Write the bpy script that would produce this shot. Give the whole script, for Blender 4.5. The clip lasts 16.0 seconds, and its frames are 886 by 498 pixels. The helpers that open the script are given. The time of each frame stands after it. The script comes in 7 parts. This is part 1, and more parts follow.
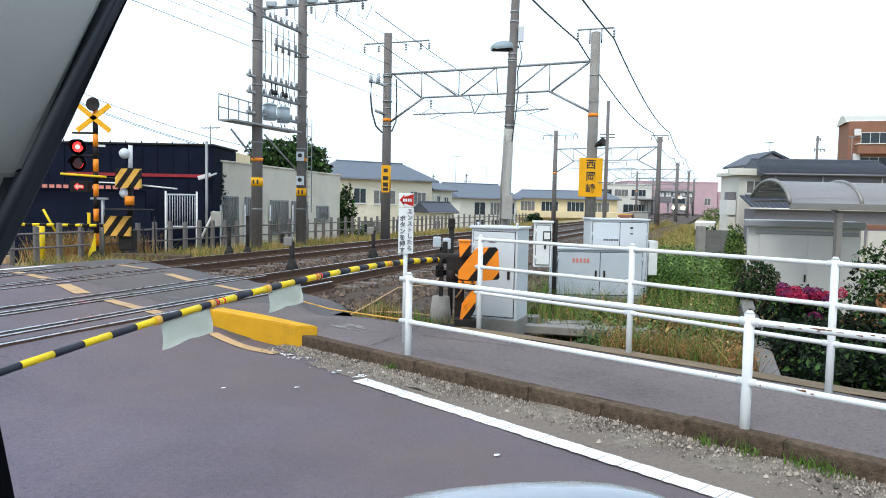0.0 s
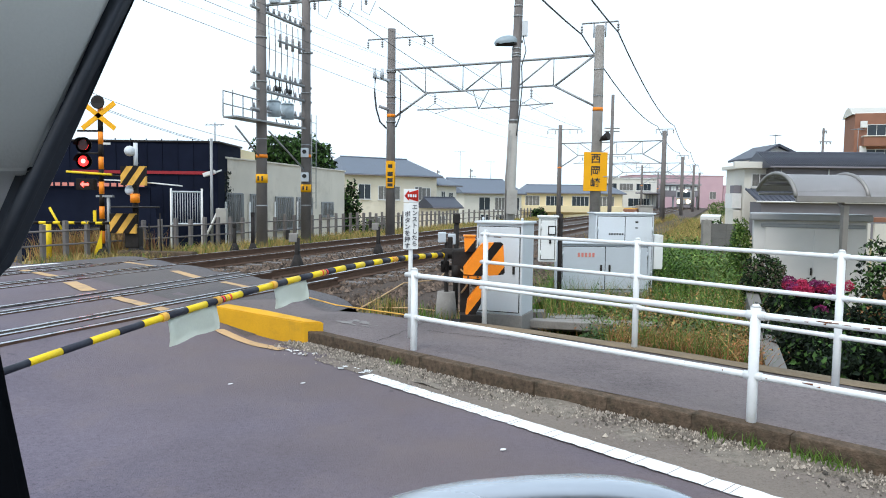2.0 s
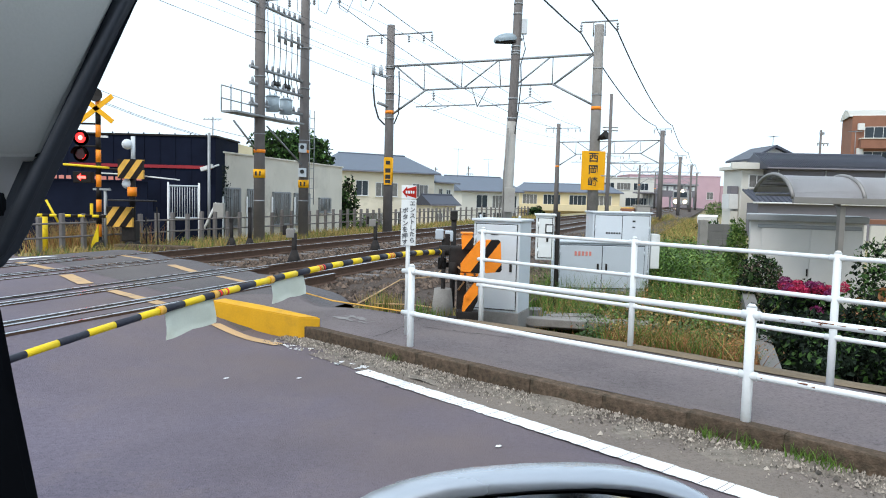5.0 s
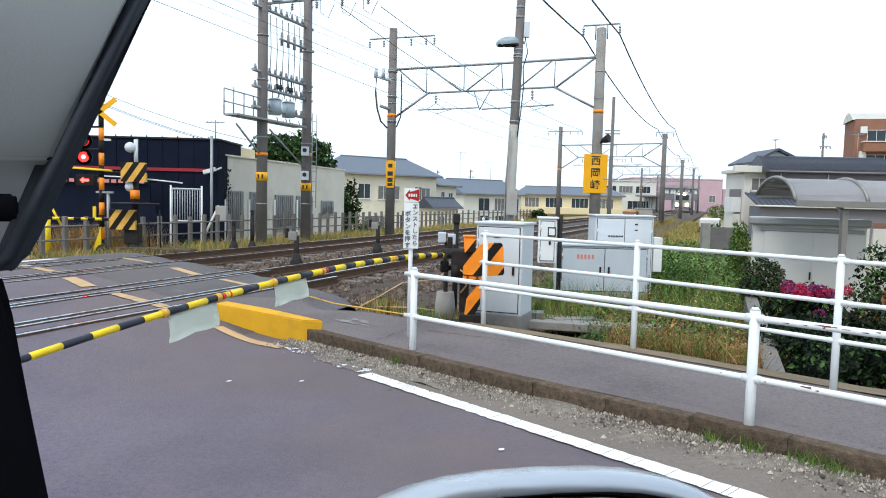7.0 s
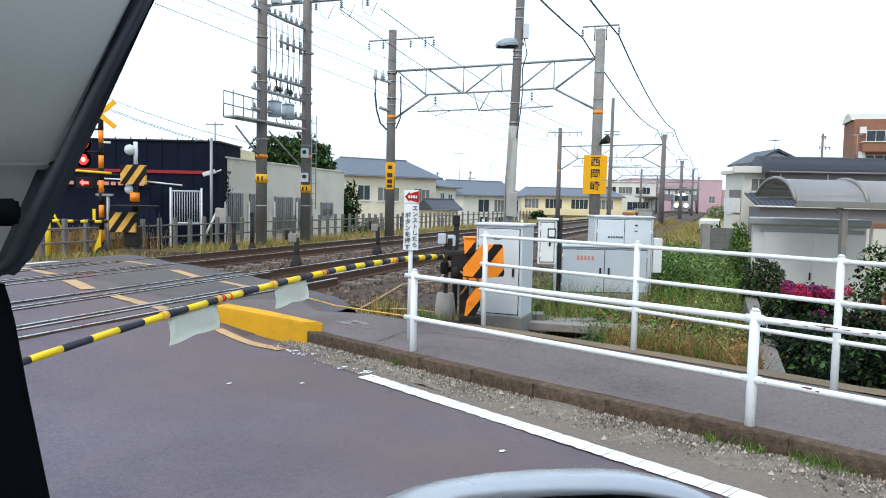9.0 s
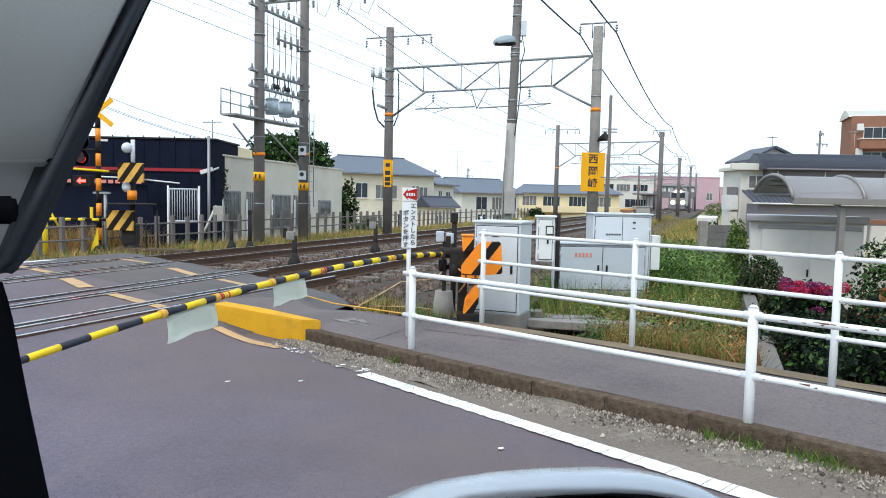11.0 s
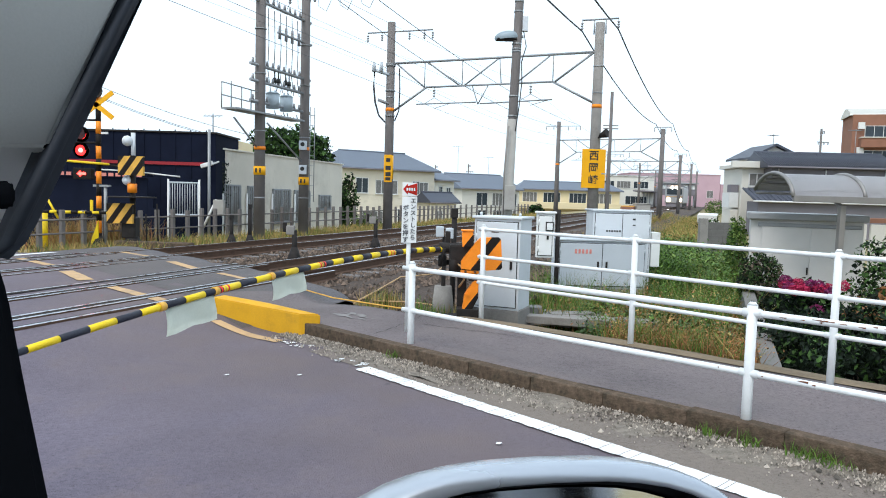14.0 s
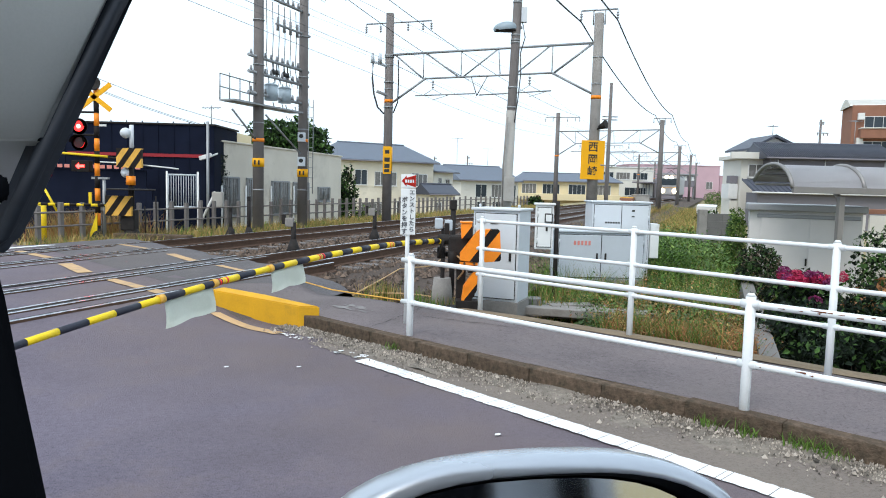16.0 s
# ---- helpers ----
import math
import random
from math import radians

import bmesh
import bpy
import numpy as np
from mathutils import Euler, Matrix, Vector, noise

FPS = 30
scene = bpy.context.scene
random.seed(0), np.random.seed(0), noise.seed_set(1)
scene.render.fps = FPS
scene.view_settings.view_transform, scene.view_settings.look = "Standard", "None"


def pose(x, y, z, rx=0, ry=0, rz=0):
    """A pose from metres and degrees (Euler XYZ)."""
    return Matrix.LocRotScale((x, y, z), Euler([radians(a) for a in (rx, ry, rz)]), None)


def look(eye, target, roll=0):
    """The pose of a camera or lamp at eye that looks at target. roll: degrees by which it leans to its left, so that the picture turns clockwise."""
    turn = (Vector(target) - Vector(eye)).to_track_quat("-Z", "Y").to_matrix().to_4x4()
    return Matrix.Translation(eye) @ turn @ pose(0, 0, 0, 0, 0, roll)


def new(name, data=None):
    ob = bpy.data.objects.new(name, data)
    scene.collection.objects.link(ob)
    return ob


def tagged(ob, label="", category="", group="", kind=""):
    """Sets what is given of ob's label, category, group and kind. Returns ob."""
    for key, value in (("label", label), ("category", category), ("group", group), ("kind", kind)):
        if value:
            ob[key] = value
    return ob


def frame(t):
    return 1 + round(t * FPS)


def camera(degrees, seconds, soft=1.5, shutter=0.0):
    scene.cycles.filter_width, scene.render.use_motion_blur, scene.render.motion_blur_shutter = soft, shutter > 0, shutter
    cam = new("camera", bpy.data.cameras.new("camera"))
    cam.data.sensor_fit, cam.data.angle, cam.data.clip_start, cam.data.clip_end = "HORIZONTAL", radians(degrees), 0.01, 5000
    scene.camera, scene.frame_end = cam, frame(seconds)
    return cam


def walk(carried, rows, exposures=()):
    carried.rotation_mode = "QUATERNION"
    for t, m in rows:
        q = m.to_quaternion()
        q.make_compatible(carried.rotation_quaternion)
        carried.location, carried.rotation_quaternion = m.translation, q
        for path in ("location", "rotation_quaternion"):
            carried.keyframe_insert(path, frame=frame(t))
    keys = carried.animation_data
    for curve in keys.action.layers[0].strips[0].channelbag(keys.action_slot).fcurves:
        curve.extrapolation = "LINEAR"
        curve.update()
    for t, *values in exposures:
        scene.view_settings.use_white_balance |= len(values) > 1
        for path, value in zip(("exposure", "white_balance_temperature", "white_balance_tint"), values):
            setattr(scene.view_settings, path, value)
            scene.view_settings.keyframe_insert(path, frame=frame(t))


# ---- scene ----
# A hand-held camera at the driver's window of a car that waits at a level crossing.
cam = camera(63.0, 16.0, soft=1.0)
PATH = [
    (0.0, 0.0039, 0.0030, 1.5020, -3.620, -1.150, 0.000),
    (0.5, 0.0058, -0.0027, 1.5051, -3.698, -0.969, 0.085),
    (1.0, 0.0041, -0.0012, 1.5040, -3.707, -0.853, 0.167),
    (1.5, 0.0052, -0.0041, 1.5047, -3.873, -0.882, 0.089),
    (2.0, 0.0018, 0.0001, 1.5018, -3.993, -0.767, 0.364),
    (2.5, 0.0024, -0.0034, 1.5014, -4.224, -0.983, 0.322),
    (3.0, -0.0020, -0.0027, 1.4946, -4.440, -1.551, 0.070),
    (3.5, -0.0006, -0.0050, 1.4958, -4.310, -1.453, 0.206),
    (4.0, 0.0005, -0.0049, 1.4972, -4.392, -1.361, 0.079),
    (6.5, -0.0100, -0.0070, 1.4963, -3.847, -1.542, 0.328),
    (7.0, -0.0093, -0.0068, 1.4971, -3.965, -1.456, 0.321),
    (7.5, -0.0090, -0.0090, 1.4973, -3.740, -1.556, 0.338),
    (8.0, -0.0064, -0.0122, 1.4983, -3.694, -1.555, 0.368),
    (8.5, -0.0116, -0.0039, 1.4945, -3.734, -1.576, 0.165),
    (9.0, -0.0104, -0.0077, 1.4985, -3.852, -1.289, 0.298),
    (11.5, -0.0139, -0.0029, 1.4974, -4.040, -1.193, 0.111),
    (12.0, -0.0098, -0.0069, 1.4959, -4.029, -1.468, 0.318),
    (12.5, -0.0092, -0.0065, 1.4940, -4.280, -1.725, 0.048),
    (13.0, -0.0119, -0.0038, 1.4930, -4.352, -1.617, 0.184),
    (13.5, -0.0074, -0.0089, 1.4982, -4.448, -1.282, 0.150),
    (14.0, -0.0109, -0.0037, 1.4928, -4.383, -1.611, 0.154),
    (14.5, -0.0104, -0.0040, 1.4926, -4.551, -1.670, 0.063),
    (15.0, -0.0120, 0.0033, 1.4908, -4.748, -1.508, 0.008),
    (15.5, -0.0116, -0.0006, 1.4929, -4.962, -1.364, 0.158),
    (16.0, -0.0072, -0.0048, 1.4937, -5.035, -1.500, 0.089),
]
walk(cam, [(t, pose(x, y, z, 90 + pitch, roll, yaw)) for t, x, y, z, pitch, roll, yaw in PATH])

# ---- light: a bright overcast sky ----
world = bpy.data.worlds.new("overcast_sky")
scene.world = world
world.use_nodes = True
wn, wl = world.node_tree.nodes, world.node_tree.links
bg = wn["Background"]
sky = wn.new("ShaderNodeTexSky")
sky.sky_type, sky.sun_disc = "NISHITA", False
sky.sun_elevation, sky.sun_rotation = radians(55), radians(200)
sky.dust_density, sky.ozone_density = 6.0, 2.0
mix = wn.new("ShaderNodeMix")
mix.data_type = "RGBA"
mix.inputs[0].default_value = 0.80
mix.inputs[7].default_value = (8.5, 10.4, 12.1, 1)
wl.new(sky.outputs[0], mix.inputs[6])
wl.new(mix.outputs[2], bg.inputs[0])
bg.inputs[1].default_value = 0.10
sun = new("sun", bpy.data.lights.new("sun", "SUN"))
sun.data.energy, sun.data.angle, sun.data.color = 1.15, radians(25), (1.0, 0.96, 0.9)
sun.matrix_world = look((0, 0, 40), (14, 27, 0))
scene.view_settings.exposure = 0.58

# ---- materials ----
MATS = {}


def mat(name, col, rough=0.7, metal=0.0, scale=8.0, vary=0.18, bump=0.15, grain=90.0, dirt=None, dirt_amt=0.0, obrand=0.0, spec=0.35, island=0.0):
    """A procedural surface: base colour varied at two scales, with stains and fine relief."""
    if name in MATS:
        return MATS[name]
    m = bpy.data.materials.new(name)
    m.use_nodes = True
    n, l = m.node_tree.nodes, m.node_tree.links
    b = n["Principled BSDF"]
    tc = n.new("ShaderNodeTexCoord")
    n1 = n.new("ShaderNodeTexNoise")
    n1.inputs["Scale"].default_value, n1.inputs["Detail"].default_value = scale, 6
    n2 = n.new("ShaderNodeTexNoise")
    n2.inputs["Scale"].default_value, n2.inputs["Detail"].default_value = grain, 3
    l.new(tc.outputs["Object"], n1.inputs["Vector"])
    l.new(tc.outputs["Object"], n2.inputs["Vector"])
    add = n.new("ShaderNodeMath")
    add.operation = "MULTIPLY_ADD"
    add.inputs[1].default_value = 0.55
    l.new(n2.outputs[0], add.inputs[0])
    l.new(n1.outputs[0], add.inputs[2])
    ramp = n.new("ShaderNodeMapRange")
    ramp.inputs[1].default_value, ramp.inputs[2].default_value = 0.45, 1.1
    ramp.inputs[3].default_value, ramp.inputs[4].default_value = 1 - vary, 1 + vary
    l.new(add.outputs[0], ramp.inputs[0])
    hsv = n.new("ShaderNodeHueSaturation")
    hsv.inputs["Color"].default_value = (*col, 1)
    if obrand or island:
        oi = n.new("ShaderNodeObjectInfo") if obrand else n.new("ShaderNodeNewGeometry")
        r2 = n.new("ShaderNodeMapRange")
        k = obrand or island
        r2.inputs[3].default_value, r2.inputs[4].default_value = 1 - k, 1 + k
        l.new(oi.outputs["Random" if obrand else "Random Per Island"], r2.inputs[0])
        mul = n.new("ShaderNodeMath")
        mul.operation = "MULTIPLY"
        l.new(ramp.outputs[0], mul.inputs[0])
        l.new(r2.outputs[0], mul.inputs[1])
        l.new(mul.outputs[0], hsv.inputs["Value"])
    else:
        l.new(ramp.outputs[0], hsv.inputs["Value"])
    out = hsv.outputs[0]
    if dirt:
        n3 = n.new("ShaderNodeTexNoise")
        n3.inputs["Scale"].default_value, n3.inputs["Detail"].default_value, n3.inputs["Roughness"].default_value = scale * 0.6, 8, 0.7
        l.new(tc.outputs["Object"], n3.inputs["Vector"])
        r3 = n.new("ShaderNodeMapRange")
        r3.inputs[1].default_value, r3.inputs[2].default_value = 0.62 - 0.25 * dirt_amt, 0.78 - 0.2 * dirt_amt
        l.new(n3.outputs[0], r3.inputs[0])
        mx = n.new("ShaderNodeMix")
        mx.data_type = "RGBA"
        mx.inputs[7].default_value = (*dirt, 1)
        l.new(r3.outputs[0], mx.inputs[0])
        l.new(out, mx.inputs[6])
        out = mx.outputs[2]
    l.new(out, b.inputs["Base Color"])
    b.inputs["Metallic"].default_value = metal
    b.inputs["Specular IOR Level"].default_value = spec
    rr = n.new("ShaderNodeMapRange")
    rr.inputs[3].default_value, rr.inputs[4].default_value = max(0.03, rough - 0.12), min(1, rough + 0.12)
    l.new(n1.outputs[0], rr.inputs[0])
    l.new(rr.outputs[0], b.inputs["Roughness"])
    if bump:
        bp = n.new("ShaderNodeBump")
        bp.inputs["Strength"].default_value, bp.inputs["Distance"].default_value = bump, 0.01
        l.new(n2.outputs[0], bp.inputs["Height"])
        l.new(bp.outputs[0], b.inputs["Normal"])
    MATS[name] = m
    return m


def glow(name, col, strength):
    if name in MATS:
        return MATS[name]
    m = bpy.data.materials.new(name)
    m.use_nodes = True
    b = m.node_tree.nodes["Principled BSDF"]
    b.inputs["Base Color"].default_value = (*col, 1)
    b.inputs["Emission Color"].default_value = (*col, 1)
    b.inputs["Emission Strength"].default_value = strength
    MATS[name] = m
    return m




def asphalt(name, col, stain, amount, speck=0.5, roadside=False):
    """Worn asphalt: pale and dark stone grains in tar, broad stains, fine cracks of relief."""
    m = bpy.data.materials.new(name)
    m.use_nodes = True
    n, l = m.node_tree.nodes, m.node_tree.links
    b = n["Principled BSDF"]
    tc = n.new("ShaderNodeTexCoord")

    def tex(kind, scale, detail=4, rough=0.6):
        t = n.new(kind)
        t.inputs["Scale"].default_value = scale
        if "Detail" in t.inputs:
            t.inputs["Detail"].default_value, t.inputs["Roughness"].default_value = detail, rough
        l.new(tc.outputs["Object"], t.inputs["Vector"])
        return t

    def rng(src, a, c, lo, hi):
        r = n.new("ShaderNodeMapRange")
        r.inputs[1].default_value, r.inputs[2].default_value, r.inputs[3].default_value, r.inputs[4].default_value = a, c, lo, hi
        l.new(src, r.inputs[0])
        return r.outputs[0]

    def mul(a, c):
        k = n.new("ShaderNodeMath")
        k.operation = "MULTIPLY"
        l.new(a, k.inputs[0])
        l.new(c, k.inputs[1])
        return k.outputs[0]
    vor = tex("ShaderNodeTexVoronoi", 85)
    sep = n.new("ShaderNodeSeparateColor")
    l.new(vor.outputs["Color"], sep.inputs[0])
    grains = rng(sep.outputs[0], 0.0, 1.0, 1 - speck, 1 + speck)
    fine = rng(tex("ShaderNodeTexNoise", 28, 5, 0.7).outputs[0], 0.3, 0.7, 0.82, 1.18)
    broad = rng(tex("ShaderNodeTexNoise", 0.55, 6, 0.62).outputs[0], 0.3, 0.7, 0.70, 1.28)
    hsv = n.new("ShaderNodeHueSaturation")
    hsv.inputs["Color"].default_value = (*col, 1)
    l.new(mul(mul(grains, fine), broad), hsv.inputs["Value"])
    st = rng(tex("ShaderNodeTexNoise", 1.1, 8, 0.7).outputs[0], 0.60 - 0.1 * amount, 0.74, 0.0, 0.8)
    drift = rng(tex("ShaderNodeTexNoise", 0.33, 3, 0.5).outputs[0], 0.42, 0.60, 0.0, 0.55)
    if roadside:
        # dust lies thicker towards the road's edge
        dot = n.new("ShaderNodeVectorMath")
        dot.operation = "DOT_PRODUCT"
        dot.inputs[1].default_value = (0.719, 0.695, 0)
        l.new(tc.outputs["Object"], dot.inputs[0])
        drift = mul(rng(tex("ShaderNodeTexNoise", 0.45, 4, 0.6).outputs[0], 0.32, 0.62, 0.25, 1.0), rng(dot.outputs["Value"], 0.9, 3.1, 0.0, 0.95))
    spots = rng(tex("ShaderNodeTexNoise", 5.5, 3, 0.5).outputs[0], 0.70, 0.76, 0.0, 0.55)
    out = hsv.outputs[0]
    for fac, tint in ((drift, [c * 0.93 for c in stain]), (st, stain), (spots, [c * 0.55 for c in col])):
        mx = n.new("ShaderNodeMix")
        mx.data_type = "RGBA"
        mx.inputs[7].default_value = (*tint, 1)
        l.new(fac, mx.inputs[0])
        l.new(out, mx.inputs[6])
        out = mx.outputs[2]
    l.new(out, b.inputs["Base Color"])
    b.inputs["Roughness"].default_value, b.inputs["Specular IOR Level"].default_value = 0.85, 0.3
    bp = n.new("ShaderNodeBump")
    bp.inputs["Strength"].default_value, bp.inputs["Distance"].default_value = 0.7, 0.006
    l.new(vor.outputs["Distance"], bp.inputs["Height"])
    l.new(bp.outputs[0], b.inputs["Normal"])
    MATS[name] = m
    return m


ASPHALT = asphalt("asphalt", (0.095, 0.082, 0.107), (0.160, 0.125, 0.122), 0.9, roadside=True)
DUST = asphalt("dusty_asphalt", (0.135, 0.112, 0.098), (0.19, 0.16, 0.13), 1.2, 0.6)
PAVE = asphalt("pavement_asphalt", (0.102, 0.085, 0.087), (0.160, 0.134, 0.127), 1.3, 0.7)
PATCH = asphalt("crossing_asphalt", (0.078, 0.072, 0.076), (0.13, 0.11, 0.10), 1.0, 0.5)
MORTARD = mat("crack_dirt", (0.045, 0.040, 0.038), 0.95, 0, 6.0, 0.3, 0.3, 60)
MORTAR = mat("mortar", (0.16, 0.15, 0.14), 0.9, 0, 2.0, 0.3, 0.5, 60)
KERB = mat("kerb_concrete", (0.108, 0.078, 0.056), 0.95, 0, 20.0, 0.55, 1.0, 70, (0.06, 0.048, 0.034), 0.6, obrand=0.12, spec=0.1)
GRIT = mat("grit", (0.195, 0.168, 0.14), 0.95, 0, 14.0, 0.5, 0.9, 80)
STONE = mat("grit_stone", (0.265, 0.23, 0.195), 0.9, 0, 6.0, 0.3, 0.4, 40, island=0.75)
WPAINT = mat("road_paint_white", (0.72, 0.72, 0.72), 0.8, 0, 4.0, 0.12, 0.4, 90, (0.25, 0.25, 0.26), 0.22)
PALEPAINT = mat("worn_pale_paint", (0.21, 0.195, 0.19), 0.85, 0, 9.0, 0.3, 0.4, 90)
OPAINT = mat("road_paint_orange", (0.48, 0.31, 0.16), 0.8, 0, 4.0, 0.2, 0.4, 90, (0.2, 0.17, 0.15), 0.3)
YBLOCK = mat("yellow_paint_concrete", (0.60, 0.315, 0.010), 0.75, 0, 5.0, 0.14, 0.35, 60, (0.42, 0.23, 0.02), 0.25)
YPAINT = mat("yellow_paint", (0.80, 0.56, 0.012), 0.5, 0, 6.0, 0.12, 0.1)
SIGNY = mat("sign_amber", (0.85, 0.40, 0.002), 0.5, 0, 3.0, 0.06, 0.05)
BLACK = mat("black_paint", (0.016, 0.013, 0.012), 0.6, 0, 6.0, 0.3, 0.1, spec=0.12)
NAVYBLK = mat("faded_black_band", (0.028, 0.030, 0.042), 0.5, 0, 6.0, 0.3, 0.1, spec=0.2)
ORANGE = mat("orange_paint", (0.88, 0.25, 0.012), 0.45, 0, 5.0, 0.12, 0.1, 60, (0.4, 0.10, 0.02), 0.1)
RAILW = mat("white_pipe_paint", (0.69, 0.71, 0.715), 0.38, 0, 6.0, 0.07, 0.08, 50, (0.60, 0.58, 0.54), 0.1)
RUSTSPOT = mat("rust_spot", (0.16, 0.06, 0.03), 0.9, 0, 20.0, 0.3, 0.3)
CABG = mat("cabinet_grey", (0.58, 0.61, 0.64), 0.5, 0, 2.5, 0.06, 0.05, 60, (0.44, 0.46, 0.47), 0.2)
CABG2 = mat("cabinet_grey_blue", (0.46, 0.50, 0.54), 0.5, 0, 2.5, 0.06, 0.05, 60, (0.40, 0.42, 0.44), 0.2)
DARKM = mat("dark_machine", (0.024, 0.021, 0.02), 0.65, 0.0, 12.0, 0.4, 0.2, spec=0.15)
AMBER = mat("amber_paint", (0.66, 0.36, 0.06), 0.6, 0, 6.0, 0.2, 0.15, 60, (0.35, 0.18, 0.04), 0.15)
RUST = mat("rusty_rail_steel", (0.105, 0.060, 0.040), 0.85, 0.2, 9.0, 0.3, 0.4)
RAILTOP = mat("polished_rail", (0.55, 0.55, 0.57), 0.28, 0.9, 9.0, 0.1, 0.0)
BALLAST = mat("ballast", (0.062, 0.044, 0.034), 0.95, 0, 22.0, 0.75, 1.0, 40)
BSTONE = mat("ballast_stone", (0.108, 0.078, 0.060), 0.95, 0, 8.0, 0.3, 0.4, 30, island=0.75)
CONC = mat("pole_concrete", (0.24, 0.225, 0.21), 0.9, 0, 2.5, 0.22, 0.25, 60, (0.15, 0.135, 0.12), 0.4)
CONCL = mat("light_concrete", (0.36, 0.345, 0.32), 0.9, 0, 2.5, 0.18, 0.25, 60, (0.28, 0.26, 0.24), 0.35)
POLEBR = mat("pole_brown_grey", (0.155, 0.14, 0.135), 0.85, 0, 2.5, 0.22, 0.2, 60)
GALV = mat("galvanised_steel", (0.30, 0.31, 0.32), 0.55, 0.5, 8.0, 0.15, 0.1)
WIRE = mat("wire", (0.05, 0.05, 0.055), 0.6, 0.2, 8.0, 0.1, 0.0)
PORC = mat("porcelain", (0.25, 0.25, 0.26), 0.3, 0, 8.0, 0.1, 0.0)
TRAFO = mat("transformer_grey", (0.36, 0.42, 0.46), 0.5, 0.1, 5.0, 0.1, 0.1)
SIGNW = mat("sign_white", (0.72, 0.73, 0.72), 0.5, 0, 5.0, 0.06, 0.05, 50, (0.55, 0.55, 0.53), 0.2)
SIGNR = mat("sign_red", (0.72, 0.035, 0.02), 0.5, 0, 5.0, 0.08, 0.05)
INK = mat("ink", (0.03, 0.03, 0.03), 0.6, 0, 5.0, 0.1, 0.0)
SIGNINK = mat("faded_grey_ink", (0.10, 0.10, 0.11), 0.6, 0, 5.0, 0.1, 0.0)
PINKINK = mat("faded_red_ink", (0.62, 0.22, 0.18), 0.6, 0, 5.0, 0.1, 0.0)
NAVY = mat("navy_siding", (0.010, 0.013, 0.026), 0.75, 0, 1.5, 0.3, 0.1, spec=0.03)
REDST = mat("red_stripe", (0.30, 0.016, 0.024), 0.5, 0, 3.0, 0.1, 0.05)
WALLW = mat("weathered_white_wall", (0.62, 0.575, 0.50), 0.9, 0, 0.8, 0.12, 0.25, 40, (0.44, 0.40, 0.35), 0.35)
CREAM = mat("cream_wall", (0.67, 0.61, 0.50), 0.9, 0, 0.5, 0.08, 0.2, 30, (0.50, 0.45, 0.36), 0.3)
CREAM2 = mat("pale_wall", (0.62, 0.60, 0.55), 0.9, 0, 0.5, 0.08, 0.2, 30)
YELW = mat("yellow_wall", (0.66, 0.56, 0.36), 0.9, 0, 0.5, 0.08, 0.2, 30)
GREYW = mat("grey_wall", (0.18, 0.168, 0.185), 0.85, 0, 1.0, 0.1, 0.2, 40)
PINK = mat("pink_wall", (0.50, 0.34, 0.385), 0.9, 0, 0.4, 0.08, 0.1, 20)
BRICK = mat("brown_brick", (0.25, 0.12, 0.08), 0.9, 0, 1.0, 0.15, 0.2, 40)
ROOFB = mat("blue_grey_roof", (0.115, 0.135, 0.17), 0.6, 0, 1.5, 0.15, 0.3, 20)
ROOFT = mat("dark_roof_tile", (0.055, 0.06, 0.08), 0.5, 0, 3.0, 0.2, 0.2, 30)
GLASS = mat("window_glass", (0.035, 0.045, 0.055), 0.15, 0, 2.0, 0.2, 0.0, spec=0.25)
CURT = mat("curtained_glass", (0.16, 0.155, 0.15), 0.25, 0, 2.0, 0.2, 0.0)
FRAMEW = mat("window_frame_white", (0.66, 0.66, 0.65), 0.5, 0, 5.0, 0.06, 0.0)
SHELT = mat("carport_frame", (0.25, 0.235, 0.225), 0.45, 0.4, 5.0, 0.1, 0.05)
SHEETP = mat("carport_roof_sheet", (0.46, 0.445, 0.455), 0.35, 0.1, 3.0, 0.08, 0.02)
SHED = mat("shed_panel", (0.56, 0.545, 0.535), 0.5, 0, 3.0, 0.06, 0.05)
SHEDD = mat("shed_trim", (0.27, 0.275, 0.285), 0.45, 0.2, 3.0, 0.08, 0.05)
BLOCKW = mat("block_wall", (0.13, 0.125, 0.12), 0.95, 0, 3.0, 0.25, 0.5, 50)
SOIL = mat("soil", (0.19, 0.14, 0.088), 0.95, 0, 1.5, 0.4, 0.8, 30)
DRY = mat("dry_grass_soil", (0.26, 0.21, 0.105), 0.95, 0, 0.8, 0.35, 0.8, 25, (0.14, 0.15, 0.05), 0.5)
GRASSG = mat("green_blade", (0.075, 0.15, 0.018), 0.7, 0, 1.2, 0.4, 0.0, island=0.45)
GRASSD = mat("dark_blade", (0.045, 0.085, 0.025), 0.7, 0, 1.2, 0.4, 0.0)
GRASSY = mat("straw_blade", (0.33, 0.235, 0.08), 0.8, 0, 1.2, 0.35, 0.0, island=0.45)
GRASSR = mat("rusty_weed", (0.27, 0.12, 0.045), 0.8, 0, 1.2, 0.35, 0.0, island=0.45)
LEAF = mat("leaf_green", (0.045, 0.095, 0.024), 0.65, 0, 2.0, 0.4, 0.0, island=0.5, spec=0.15)
# near-black: the shade deep in the hedge is put into this leaf colour
LEAFD = mat("leaf_shade_dark", (0.010, 0.017, 0.010), 0.6, 0, 2.0, 0.4, 0.0, island=0.6, spec=0.1)
LEAFL = mat("leaf_light", (0.13, 0.20, 0.04), 0.6, 0, 2.0, 0.35, 0.0, island=0.4)
